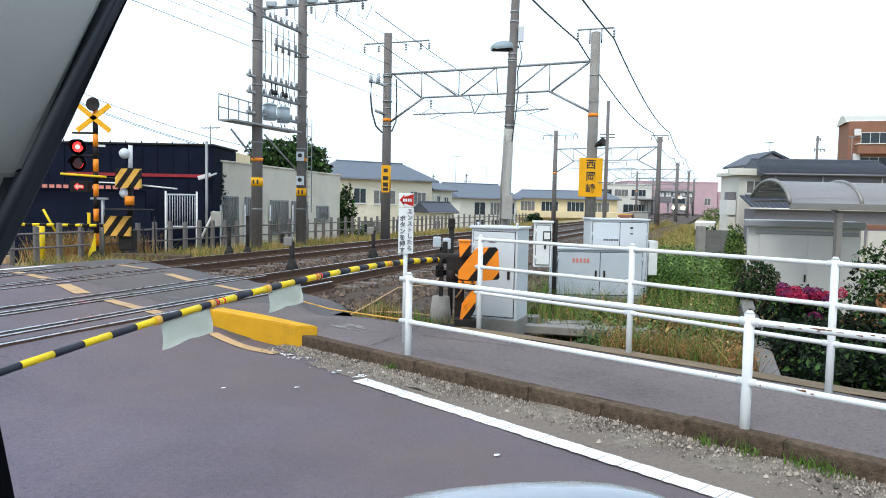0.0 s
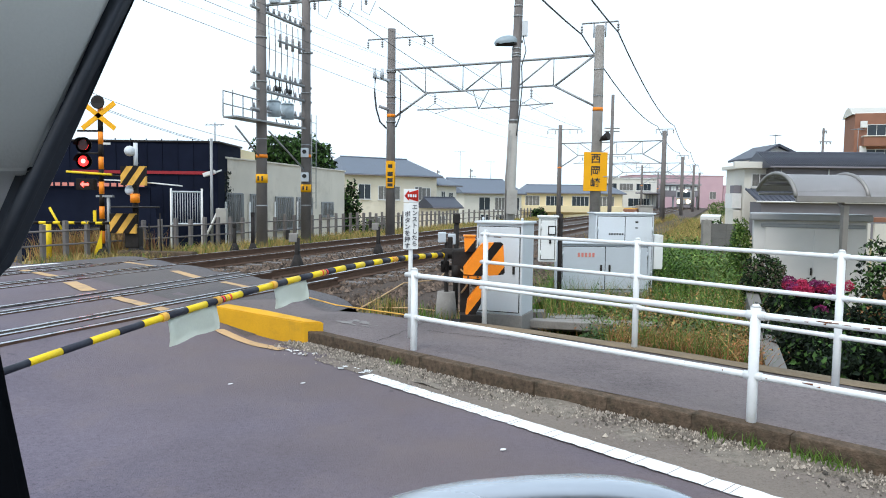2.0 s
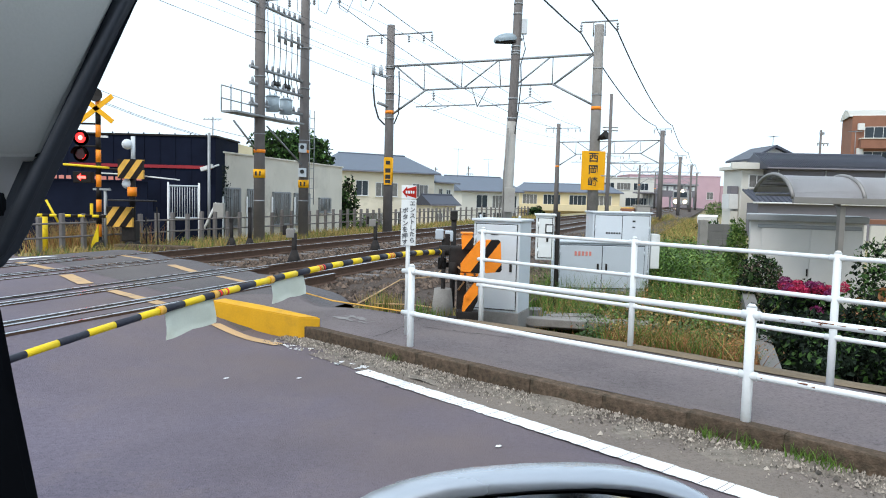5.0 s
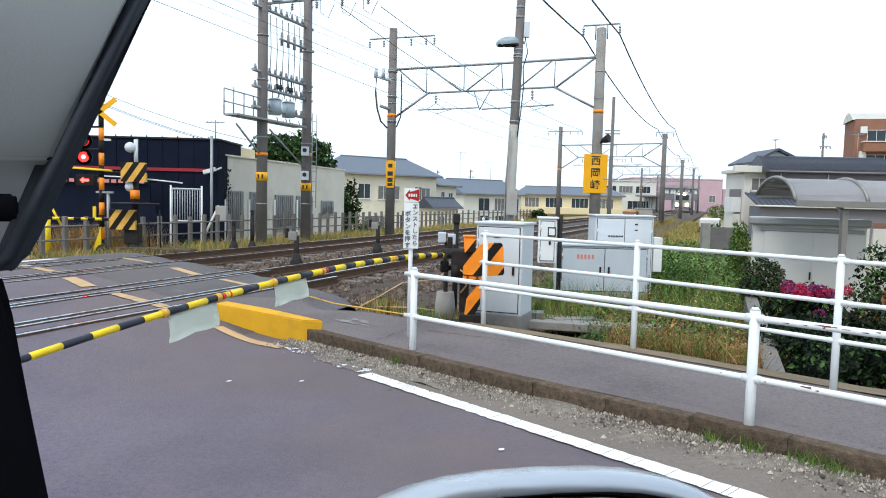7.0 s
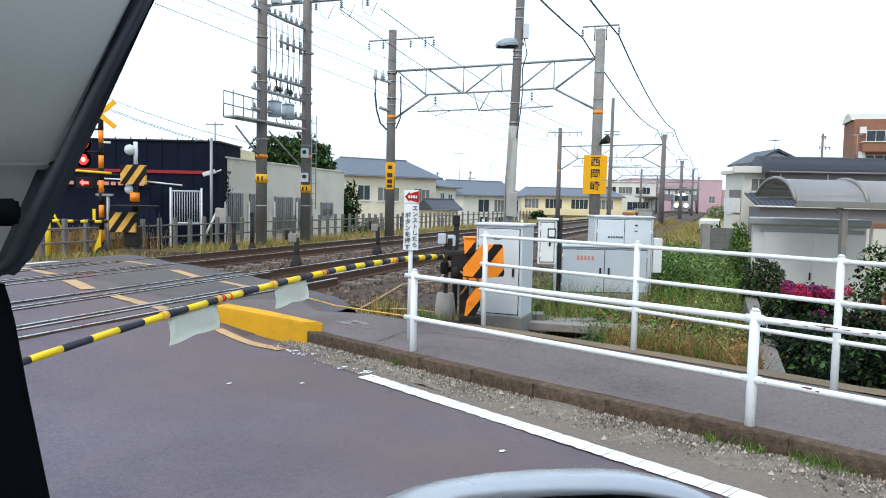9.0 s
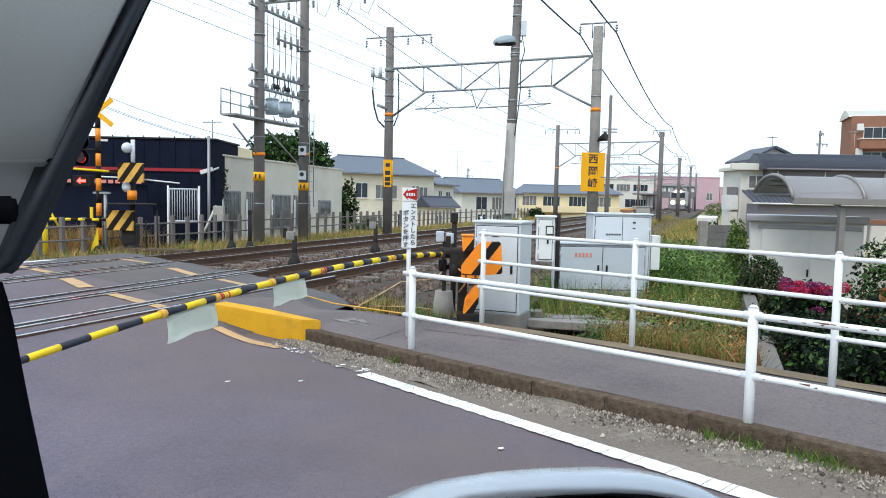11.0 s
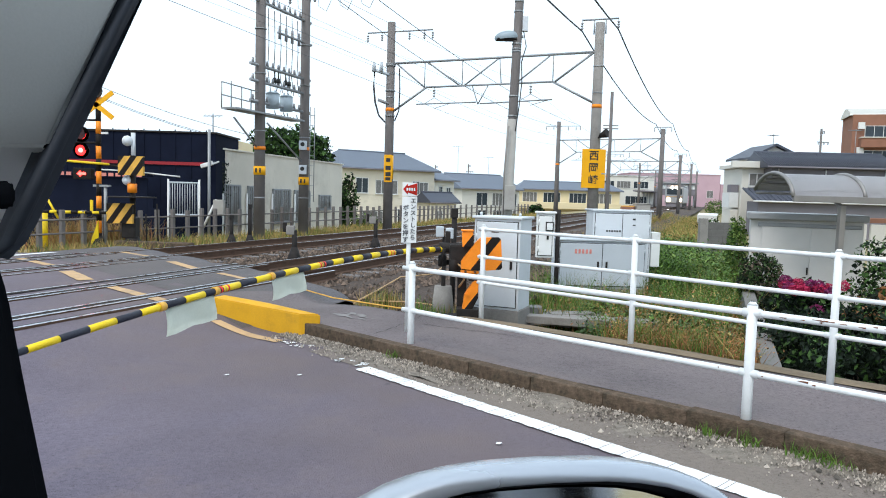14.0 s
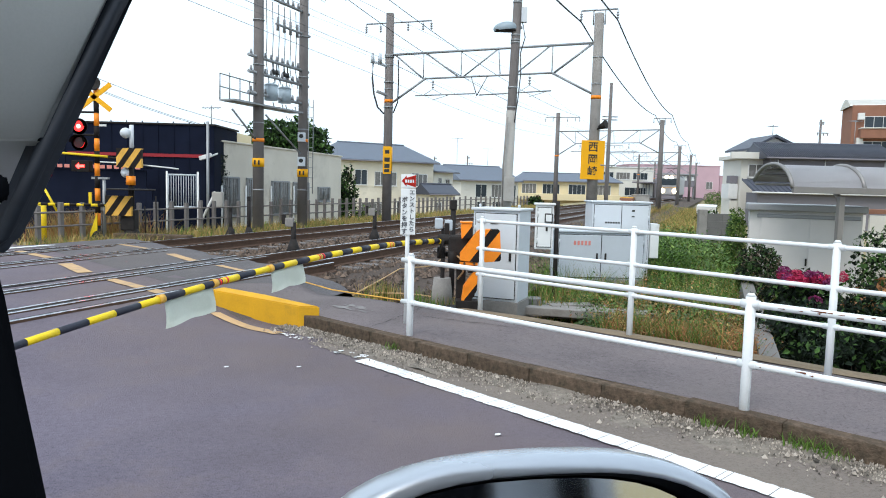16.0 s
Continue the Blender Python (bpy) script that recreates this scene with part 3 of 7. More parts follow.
def build_track():
    bm = B()
    ss = [-60 + 3 * i for i in range(10)] + [-30 + 0.5 * i for i in range(170)] + [55 + 8 * i for i in range(40)]
    prof = [(-2.7, -0.16), (-3.4, -0.08), (-4.2, -0.02), (-4.75, 0.0), (-5.2, 0.04), (-5.6, 0.06), (-6.4, 0.055), (-7.2, 0.06), (-8.1, 0.03), (-9.2, 0.05), (-10.6, 0.05), (-11.4, 0.05), (-11.9, -0.02), (-12.3, -0.12)]
    def bed(s, n, z):
        p = tp(s, n)
        if n > -5.0 and p.dot(VD) < 6.3:
            z -= 0.35  # well below the road and the footpath
        return tp(s, n, z + 0.03 * noise.noise((s * 1.5, n * 2, 0)))
    grid = [[bm.verts.new(bed(s, n, z)) for n, z in prof] for s in ss]
    for a, b in zip(grid, grid[1:]):
        for k in range(len(prof) - 1):
            bm.faces.new((a[k], a[k + 1], b[k + 1], b[k])).smooth = True
    tagged(part("track_bed", bm, BALLAST), "bed of rusty brown railway ballast", "track bed", kind="structure")
    # loose ballast stones
    rnd = np.random.RandomState(8)
    vs, fs = [], []
    for i in range(30000):
        s = 7.5 + 23 * rnd.rand() ** 1.5
        n = rnd.uniform(-11.9, -1.2)
        p = tp(s, n)
        if p.dot(VD) < 6.0 and p.dot(UD) > 4:
            continue
        z = 0.05 if -11.6 < n < -5.3 else 0.0 if n < -4.3 else -0.06 if n < -3.0 else ground_z(p.x, p.y) - 0.05
        r = rnd.uniform(0.025, 0.06)
        k = len(vs)
        a = rnd.uniform(0, 6.28)
        for j in range(4):
            vs.append((p.x + r * math.cos(a + j * 1.57) * rnd.uniform(0.7, 1.3), p.y + r * math.sin(a + j * 1.57) * rnd.uniform(0.7, 1.3), z))
        vs.append((p.x + rnd.uniform(-0.01, 0.01), p.y, z + r * rnd.uniform(0.7, 1.3)))
        fs += [(k, k + 1, k + 4), (k + 1, k + 2, k + 4), (k + 2, k + 3, k + 4), (k + 3, k, k + 4)]
    me = bpy.data.meshes.new("ballast_stones")
    me.from_pydata(vs, [], fs)
    me.materials.append(BSTONE)
    tagged(new("ballast_stones", me), "loose crushed stone between the rails", "ballast", kind="stuff")
    for name, c in (("near", NEAR), ("far", FAR)):
        track = thing("railway_track", "railway track with rusty rails on sleepers and ballast", "railway track", group="tracks", kind="structure")
        for side in (-HALF, HALF):
            bm = B()
            rail_profile(bm, c + side, -60, 330, RZ + 0.03)
            part("rail", bm, [RUST, RAILTOP], track)
            # check rail with its groove, in the crossing only
            k = c + side * 0.74
            bm = B()
            rail_profile(bm, k, -2.0, 10.3, RZ + 0.03)
            part("check_rail", bm, [RUST, RAILTOP], track)
            bm = B()
            g0, g1 = c + side * 0.80, c + side * 0.945
            bm.faces.new([bm.verts.new(tp(s, n, RZ + 0.024)) for s, n in ((-2, g0), (10.2, g0), (10.2, g1), (-2, g1))])
            part("flange_groove", bm, BLACK, track)
            # steel edging of the deck boards outside the rail, and the dark joint beside it
            e = c + side * 1.55
            bm = B()
            rail_profile(bm, e, -2.0, 10.1, RZ + 0.028)
            part("deck_edging", bm, [RUST, RAILTOP], track)
            bm = B()
            bm.faces.new([bm.verts.new(tp(s, n, RZ + 0.022)) for s, n in ((-2, e - side * 0.13), (10.1, e - side * 0.13), (10.1, e - side * 0.045), (-2, e - side * 0.045))])
            part("deck_joint", bm, BLACK, track)
        bm = B()
        s = 10.8
        while s < 120:
            box(bm, (0, 0, 0), (2.2, 0.22, 0.16), 0, tpose(s, c, 0.0))
            s += 0.62
        tagged(part("sleepers", bm, POLEBR, track), kind="stuff")


# ---- vegetation ----


def blades(name, label, spots, hmin, hmax, mats, seed, width=0.012, category="grass", lean=0.35, zfun=None):
    """Many single blades at the given plan spots."""
    rnd = np.random.RandomState(seed)
    vs, fs, mi = [], [], []
    for x, y in spots:
        z = (zfun or ground_z)(x, y) - 0.06
        h = rnd.uniform(hmin, hmax)
        a, b = rnd.uniform(0, 6.28), rnd.uniform(0, 6.28)
        w = width * rnd.uniform(0.6, 1.4)
        dx, dy = w * math.cos(a), w * math.sin(a)
        lx, ly = h * lean * math.cos(b) * rnd.rand(), h * lean * math.sin(b) * rnd.rand()
        k = len(vs)
        vs += [(x - dx, y - dy, z), (x + dx, y + dy, z), (x + dx * 0.7 + lx * 0.4, y + dy * 0.7 + ly * 0.4, z + h * 0.55), (x - dx * 0.7 + lx * 0.4, y - dy * 0.7 + ly * 0.4, z + h * 0.55), (x + lx, y + ly, z + h)]
        fs += [(k, k + 1, k + 2, k + 3), (k + 3, k + 2, k + 4)]
        m = rnd.randint(len(mats))
        mi += [m, m]
    me = bpy.data.meshes.new(name)
    me.from_pydata(vs, [], fs)
    for m in mats:
        me.materials.append(m)
    me.polygons.foreach_set("material_index", mi)
    return tagged(new(name, me), label, category, kind="stuff")


def leaf_cloud(bm, centre, radii, count, size, seed, mats=1, hollow=0.55):
    """Small leaves over an uneven crown."""
    rnd = random.Random(seed)
    c = Vector(centre)
    for _ in range(count):
        d = Vector((rnd.gauss(0, 1), rnd.gauss(0, 1), rnd.gauss(0, 1))).normalized()
        k = (hollow + (1 - hollow) * rnd.random() ** 0.5) * (1 + 0.38 * noise.noise(d * 2.3 + Vector((seed, 0, 0))))
        p = c + Vector((d.x * radii[0] * k, d.y * radii[1] * k, d.z * radii[2] * k))
        q = Euler((rnd.uniform(-1.2, 1.2), rnd.uniform(-1.2, 1.2), rnd.uniform(0, 6.28))).to_matrix()
        s = size * rnd.uniform(0.6, 1.4)
        f = bm.faces.new([bm.verts.new(p + q @ Vector(o)) for o in ((-s, 0, 0), (0, -s * 0.5, 0.2 * s), (s, 0, 0), (0, s * 0.5, 0.2 * s))])
        f.material_index = rnd.randrange(mats)


def bush(name, label, x, y, z, radii, count, size, mats, seed, stem=True):
    t = thing(name, label, "bush", pose(x, y, z))
    bm = B()
    rnd = random.Random(seed)
    for _ in range(7):
        tube(bm, (rnd.uniform(-0.06, 0.06), rnd.uniform(-0.06, 0.06), -0.1), (rnd.uniform(-0.6, 0.6) * radii[0], rnd.uniform(-0.6, 0.6) * radii[1], radii[2] * 1.2), 0.014, 0.005, 5)
    part("stem", bm, BARK, t)
    bm = B()
    leaf_cloud(bm, (0, 0, radii[2] * 1.0), radii, count, size, seed, len(mats), 0.35)
    part("crown", bm, mats, t)
    return t


def tree(label, x, y, z, h, radii, count, size, mats, seed):
    t = thing("tree", label, "tree", pose(x, y, z))
    bm = B()
    tube(bm, (0, 0, -0.2), (0.1, 0, h * 0.6), 0.16, 0.08, 8)
    rnd = random.Random(seed)
    for _ in range(9):
        a = rnd.uniform(0, 6.28)
        tube(bm, (0.05, 0, h * rnd.uniform(0.3, 0.6)), (radii[0] * 0.7 * math.cos(a), radii[1] * 0.7 * math.sin(a), h * rnd.uniform(0.6, 0.95)), 0.05, 0.015, 6)
    part("trunk", bm, BARK, t)
    bm = B()
    for i in range(6):
        a = i * 1.05 + seed
        leaf_cloud(bm, (radii[0] * 0.45 * math.cos(a), radii[1] * 0.45 * math.sin(a), h - radii[2] + radii[2] * 0.35 * math.sin(2.1 * i)), [r * 0.62 for r in radii], count // 6, size, seed * 10 + i, len(mats), 0.45)
    part("crown", bm, mats, t)
    return t


def spots_track(s0, s1, n0, n1, count, seed):
    rnd = np.random.RandomState(seed)
    out = []
    for _ in range(count):
        s, n = rnd.uniform(s0, s1), rnd.uniform(n0, n1)
        if noise.noise((s * 0.8, n * 0.8, seed)) > -0.25:
            p = tp(s, n)
            out.append((p.x, p.y))
    return out


def spots_road(u0, u1, v0, v1, count, seed, thin=-0.3):
    rnd = np.random.RandomState(seed)
    out = []
    for _ in range(count):
        u, v = rnd.uniform(u0, u1), rnd.uniform(v0, v1)
        if noise.noise((u * 1.1, v * 1.1, seed)) > thin:
            p = rp(u, v)
            out.append((p.x, p.y))
    return out


build_ground()
build_road()
build_markings()
build_pavement()
build_grit()
build_track()

# ---- fences of white pipe along the footpath ----


def pipe_fence(label, posts, rails, over, post_r, rail_r, post_h, zb):
    """posts: (u, v) of each post; rails: heights; over: how far the rails run on past the end posts."""
    t = thing("pipe_fence", label, "fence", group="white pipe fences")
    pts = [rp(u, v) for u, v in posts]
    for p in pts:
        bm = tube(B(), (p.x, p.y, zb - 0.25), (p.x, p.y, post_h), post_r, None, 16)
        tube(bm, (p.x, p.y, post_h), (p.x, p.y, post_h + 0.018), post_r * 1.02, post_r * 0.55, 16)
        post = part("post", bm, RAILW, t)
        for z in rails:
            # sleeve where the rail meets the post
            d = (pts[1] - pts[0]).normalized()
            bm = tube(B(), p - d * 0.055 + Vector((0, 0, z)), p + d * 0.055 + Vector((0, 0, z)), rail_r * 1.28, None, 12)
            part("sleeve", bm, RAILW, post)
    first = pts[0] + (pts[0] - pts[1]).normalized() * over[0]
    last = pts[-1] + (pts[-1] - pts[-2]).normalized() * over[1]
    for z in rails:
        way = [first] + pts + [last]
        bm = line_tube(B(), [(p.x, p.y, z) for p in way], rail_r, 14)
        part("rail", bm, RAILW, t)
    return t


front = pipe_fence("low white two-rail pipe fence on the kerb, chipped paint", [(7.85 - 3.0, 4.29), (1.86, 4.46), (-1.1, 4.58), (-4.1, 4.7)], (0.43, 0.81), (0.11, 0.4), 0.031, 0.0215, 0.86, 0.13)
pipe_fence("white three-rail pipe fence behind the footpath", [(5.48, 5.90), (3.60, 5.95), (1.82, 5.84), (0.0, 5.80), (-1.8, 5.78), (-3.6, 5.76)], (0.51, 0.80, 1.11), (0.07, 0.4), 0.028, 0.0185, 1.145, 0.13)
# rust nicks on the low fence's rails
bm = B()
rnd = random.Random(31)
for _ in range(46):
    u = rnd.uniform(0.2, 1.8) if rnd.random() < 0.7 else rnd.uniform(-0.6, 2.6)
    z = 0.81 if u < 1.8 and rnd.random() < 0.75 else 0.43
    p = rp(u, 4.46 - 0.041 * (u - 1.86) - 0.019)
    d = rp(1, -0.041) * rnd.uniform(0.006, 0.03)
    h = z + rnd.uniform(-0.004, 0.014)
    tube(bm, (p.x - d.x, p.y - d.y, h), (p.x + d.x, p.y + d.y, h), rnd.uniform(0.003, 0.007), 0.002, 6)
part("rust_spots", bm, RUSTSPOT, front, "small rust spots", kind="stuff")


# ---- lettering ----


def lettering(body, size, material, parent, m, name="lettering", label=""):
    """Words as a thin solid, drawn with the built-in font."""
    cu = bpy.data.curves.new(name, "FONT")
    cu.body, cu.size, cu.extrude, cu.align_x, cu.align_y = body, size, 0.002, "CENTER", "CENTER"
    cu.resolution_u, cu.offset = 4, size * 0.018
    cu.materials.append(material)
    ob = new(name, cu)
    ob.parent = parent
    ob.matrix_basis = m
    if label:
        tagged(ob, label)
    return ob


def bars(parent, rows, material, m, name="lettering", label=""):
    """Plain bars in place of writing that cannot be read: (x, z, w, h) on the sign's face."""
    bm = B()
    for x, z, w, h in rows:
        box(bm, (x, 0, z), (w, 0.004, h), 0, m)
    return part(name, bm, material, parent, label)


# ---- near barrier ----


def striped_plate(bm, w, h, th, n, slope, m, period=2):
    """A plate in the x-z plane with slanting stripes, cut as real pieces: material 0 and 1 by turns."""
    step = (w + abs(slope) * h) / n
    for i in range(n + 1):
        x0 = -w / 2 - (abs(slope) * h if slope > 0 else 0) + i * step
        poly = [(x0, 0), (x0 + step, 0), (x0 + step + slope * h, h), (x0 + slope * h, h)]
        for lim, keep in ((-w / 2, 1), (w / 2, -1)):
            out = []
            for a, b in zip(poly, poly[1:] + poly[:1]):
                ina, inb = (a[0] - lim) * keep >= 0, (b[0] - lim) * keep >= 0
                if ina:
                    out.append(a)
                if ina != inb:
                    k = (lim - a[0]) / (b[0] - a[0])
                    out.append((lim, a[1] + k * (b[1] - a[1])))
            poly = out
            if len(poly) < 3:
                break
        if len(poly) < 3:
            continue
        fr = [bm.verts.new(m @ Vector((x, -th / 2, z))) for x, z in poly]
        bk = [bm.verts.new(m @ Vector((x, th / 2, z))) for x, z in poly]
        fs = [bm.faces.new(fr), bm.faces.new(bk[::-1])]
        for k in range(len(poly)):
            fs.append(bm.faces.new((fr[k], bk[k], bk[(k + 1) % len(poly)], fr[(k + 1) % len(poly)])))
        for f in fs:
            f.material_index = int(i % period == period - 1)
    bmesh.ops.recalc_face_normals(bm, faces=list(bm.faces))
    return bm


def striped_shape(bm, outline, y0, y1, cuts, slope=0.75):
    """An upright outline in x and z with depth, cut along slanting lines into real pieces of material 0 and 1 by turns."""
    lims = [-9.0] + cuts + [9.0]
    for i in range(len(lims) - 1):
        poly = outline
        for lim, keep in ((lims[i], 1), (lims[i + 1], -1)):
            res = []
            for a, b in zip(poly, poly[1:] + poly[:1]):
                da, db = (a[0] - slope * a[1] - lim) * keep, (b[0] - slope * b[1] - lim) * keep
                if da >= 0:
                    res.append(a)
                if (da >= 0) != (db >= 0):
                    k = da / (da - db)
                    res.append((a[0] + k * (b[0] - a[0]), a[1] + k * (b[1] - a[1])))
            poly = res
            if len(poly) < 3:
                break
        if len(poly) < 3:
            continue
        fr = [bm.verts.new((x, y0, z)) for x, z in poly]
        bk = [bm.verts.new((x, y1, z)) for x, z in poly]
        fs = [bm.faces.new(fr), bm.faces.new(bk[::-1])]
        for k in range(len(poly)):
            fs.append(bm.faces.new((fr[k], bk[k], bk[(k + 1) % len(poly)], fr[(k + 1) % len(poly)])))
        for f in fs:
            f.material_index = i % 2
    bmesh.ops.recalc_face_normals(bm, faces=list(bm.faces))
    bmesh.ops.remove_doubles(bm, verts=list(bm.verts), dist=0.0005)
    return bm


def build_near_barrier():
    hub = Vector((0.0, 8.55, 0.86))
    t = thing("barrier_machine", "orange and black striped level crossing barrier machine, lowered", "barrier", pose(0.22, 8.45, 0.0))
    part("base", prism(B(), [(-0.2, -0.18), (0.2, -0.18), (0.2, 0.18), (-0.2, 0.18)], -0.1, 0.06), DARKM, t)
    bm = box(B(), (0.0, 0.08, 0.30), (0.11, 0.12, 0.55), 0.012)
    part("column", bm, DARKM, t)
    part("gearbox", box(B(), (-0.03, 0.06, 0.74), (0.26, 0.26, 0.34), 0.03), DARKM, t)
    bm = tube(B(), (-0.28, 0.02, 0.86), (0.1, 0.02, 0.86), 0.06, None, 14)
    tube(bm, (-0.36, -0.02, 0.84), (-0.26, 0, 0.86), 0.045, None, 12)
    part("arm_holder", bm, DARKM, t)
    bm = box(B(), (-0.18, 0.1, 0.95), (0.06, 0.06, 0.2), 0.01)
    box(bm, (-0.1, 0.12, 0.68), (0.3, 0.05, 0.06), 0.01)
    box(bm, (-0.24, 0.1, 0.70), (0.10, 0.12, 0.14), 0.02)
    part("linkage", bm, DARKM, t)
    # a slanting striped cover, a rounded counterweight, a small striped box above and a slanting leg
    bm = striped_shape(B(), [(0.194, 0.997), (0.15, 0.955), (-0.024, 0.72), (-0.022, 0.638), (0.188, 0.619), (0.205, 0.64)], -0.19, -0.05, [-0.385])
    part("guard_plate", bm, [ORANGE, BLACK], t)
    bm = striped_shape(B(), [(0.232, 1.0), (0.41, 1.004), (0.43, 0.985), (0.452, 0.66), (0.435, 0.637), (0.272, 0.621), (0.225, 0.65)], -0.16, -0.02, [-0.43, -0.31, -0.10])
    part("counterweight", bm, [ORANGE, BLACK], t)
    bm = striped_shape(B(), [(-0.021, 1.043), (-0.01, 1.06), (0.095, 1.072), (0.107, 1.06), (0.12, 0.891), (-0.01, 0.887)], -0.12, 0.02, [-0.665])
    part("top_box", bm, [ORANGE, BLACK], t)
    part("top_lid", box(B(), (0.043, -0.05, 1.075), (0.145, 0.17, 0.018), 0.006), ORANGE, t)
    part("bracket", box(B(), (0.08, -0.13, 0.60), (0.21, 0.10, 0.035), 0.008), ORANGE, t)
    part("bracket", box(B(), (0.12, -0.10, 0.54), (0.10, 0.10, 0.10), 0.01), DARKM, t)
    part("bolt", tube(B(), (0.03, -0.165, 0.605), (0.03, -0.20, 0.605), 0.014, None, 8), RUST, t)
    part("bolt", tube(B(), (0.14, -0.165, 0.605), (0.14, -0.20, 0.605), 0.014, None, 8), RUST, t)
    bm = striped_shape(B(), [(0.135, 0.50), (0.027, 0.338), (0.006, 0.17), (0.12, 0.17), (0.182, 0.30), (0.185, 0.50)], -0.20, -0.06, [-0.10])
    part("leg", bm, [ORANGE, BLACK], t)
    part("foot", box(B(), (0.07, -0.12, 0.10), (0.25, 0.22, 0.15), 0.012), DARKM, t)
    part("hinge_pin", tube(B(), (0.06, -0.19, 0.345), (0.06, -0.225, 0.345), 0.018, None, 8), ORANGE, t)
    bm = tube(B(), (-0.16, 0.0, 0.66), (-0.06, 0.0, 0.66), 0.10, None, 18)
    tube(bm, (-0.22, -0.05, 0.86), (-0.26, -0.02, 0.66), 0.02, None, 8)
    part("drive_wheel", bm, DARKM, t)
    bm = line_tube(B(), [(-0.1, 0.0, 0.7), (-0.02, -0.12, 0.66), (0.02, -0.1, 0.5), (-0.04, 0, 0.4)], 0.012, 6)
    part("hose", bm, OPAINT, t)
    # signal relay heads beside it
    for dx, dz in ((-0.28, 1.02), (-0.16, 1.0)):
        bm = box(B(), (dx, 0.55, dz), (0.10, 0.12, 0.13), 0.015)
        part("relay_box", bm, CABG2, t)
    bm = tube(B(), (-0.22, 0.55, -0.1), (-0.22, 0.55, 0.97), 0.028, None, 10)
    tube(bm, (-0.1, 0.75, -0.1), (-0.1, 0.75, 1.2), 0.035, None, 10)
    box(bm, (-0.1, 0.75, 1.25), (0.09, 0.1, 0.12), 0.01)
    part("relay_post", bm, DARKM, t)
    part("post_foot", tube(B(), (-0.22, 0.55, -0.1), (-0.22, 0.55, 0.34), 0.16, 0.11, 14), CONC, t, "grey concrete post foot")

    # the arm: yellow and black bands, bowed up by its root and drooping towards its tip
    length, nb = 7.0, 39
    tip = hub - RD * length

    def at(k):
        p = hub.lerp(tip, k)
        p.z = 0.834 + 0.425 * k - 0.738 * k * k
        return p
    arm = part("barrier_arm", line_tube(B(), [at(k / 20) for k in range(21)], 0.012, 10), NAVYBLK, t, "yellow and black banded barrier arm")
    arm.matrix_basis = pose(0.22, 8.45, 0.0).inverted()
    for i in range(nb):
        k0, k1 = i / nb, (i + 1) / nb
        r = 0.031 - 0.016 * k0
        bm = line_tube(B(), [at(k0), at((k0 + k1) / 2), at(k1)], r, 14)
        part("band", bm, YPAINT if i % 2 == 0 else NAVYBLK, arm)
    for k in (0.214, 0.407, 0.586):
        for j in (-1, 0, 1):
            bm = line_tube(B(), [at(k + j * 0.005), at(k + j * 0.005 + 0.0026)], 0.0318 - 0.016 * k, 14)
            part("reflector", bm, SIGNR if j != 0 else AMBER, arm)
    for k in (0.507, 0.596, 0.665):
        part("clamp", line_tube(B(), [at(k), at(k + 0.006)], 0.036 - 0.014 * k, 14), AMBER, arm)
    # cloudy plastic sheets hung from the arm
    for k0, k1, drop in ((0.446, 0.509, 0.15), (0.601, 0.664, 0.155)):
        bm = B()
        grid = []
        for i in range(9):
            p = at(k0 + (k1 - k0) * i / 8)
            row = []
            for j in range(5):
                w = 0.018 * math.sin(i * 0.9 + j * 0.7) * j / 4 + 0.02 * j / 4
                row.append(bm.verts.new((p.x + RN.x * w, p.y + RN.y * w, p.z - 0.02 - drop * j / 4 * (1 + 0.06 * math.sin(i)))))
            grid.append(row)
        for a, b in zip(grid, grid[1:]):
            for j in range(4):
                bm.faces.new((a[j], a[j + 1], b[j + 1], b[j])).smooth = True
        bmesh.ops.solidify(bm, geom=list(bm.faces), thickness=0.003)
        part("plastic_sheet", bm, CLEARP, arm, "cloudy translucent plastic sheet")

    # instruction sign on a slim white post behind the low fence
    sx, sy = -0.35, 7.0
    s = thing("instruction_sign", "white instruction sign with a red arrow on a slim post", "sign", pose(sx, sy, 0, 0, 0, 4))
    part("post", tube(B(), (0, 0.03, 0.0), (0, 0.03, 1.55), 0.021, None, 12), SIGNW, s)
    board = part("board", box(B(), (0, 0, 1.23), (0.145, 0.012, 0.445), 0.004), SIGNW, s)
    part("board", box(B(), (0.0, 0, 1.525), (0.145, 0.012, 0.13), 0.004), SIGNW, s)
    bm = B()
    poly = [(-0.066, 1.525), (-0.02, 1.58), (-0.02, 1.556), (0.07, 1.585), (0.07, 1.468), (-0.02, 1.494), (-0.02, 1.472)]
    f = bm.faces.new([bm.verts.new((x, -0.009, z)) for x, z in poly])
    bmesh.ops.solidify(bm, geom=[f], thickness=0.002)
    part("arrow", bm, SIGNR, s)
    bars(s, [(-0.025, 1.525, 0.016, 0.028), (-0.002, 1.525, 0.016, 0.028), (0.022, 1.525, 0.016, 0.028), (0.044, 1.525, 0.012, 0.028)], SIGNW, pose(0, -0.012, 0), "lettering", "small unreadable white characters")
    for i, ch in enumerate("エンストしたら"):
        lettering(ch, 0.054, SIGNINK, s, pose(0.036, -0.009, 1.415 - 0.0595 * i, 90))
    for i, ch in enumerate("ボタンを押す"):
        lettering(ch, 0.058, SIGNINK, s, pose(-0.034, -0.009, 1.345 - 0.0615 * i, 90))


build_near_barrier()


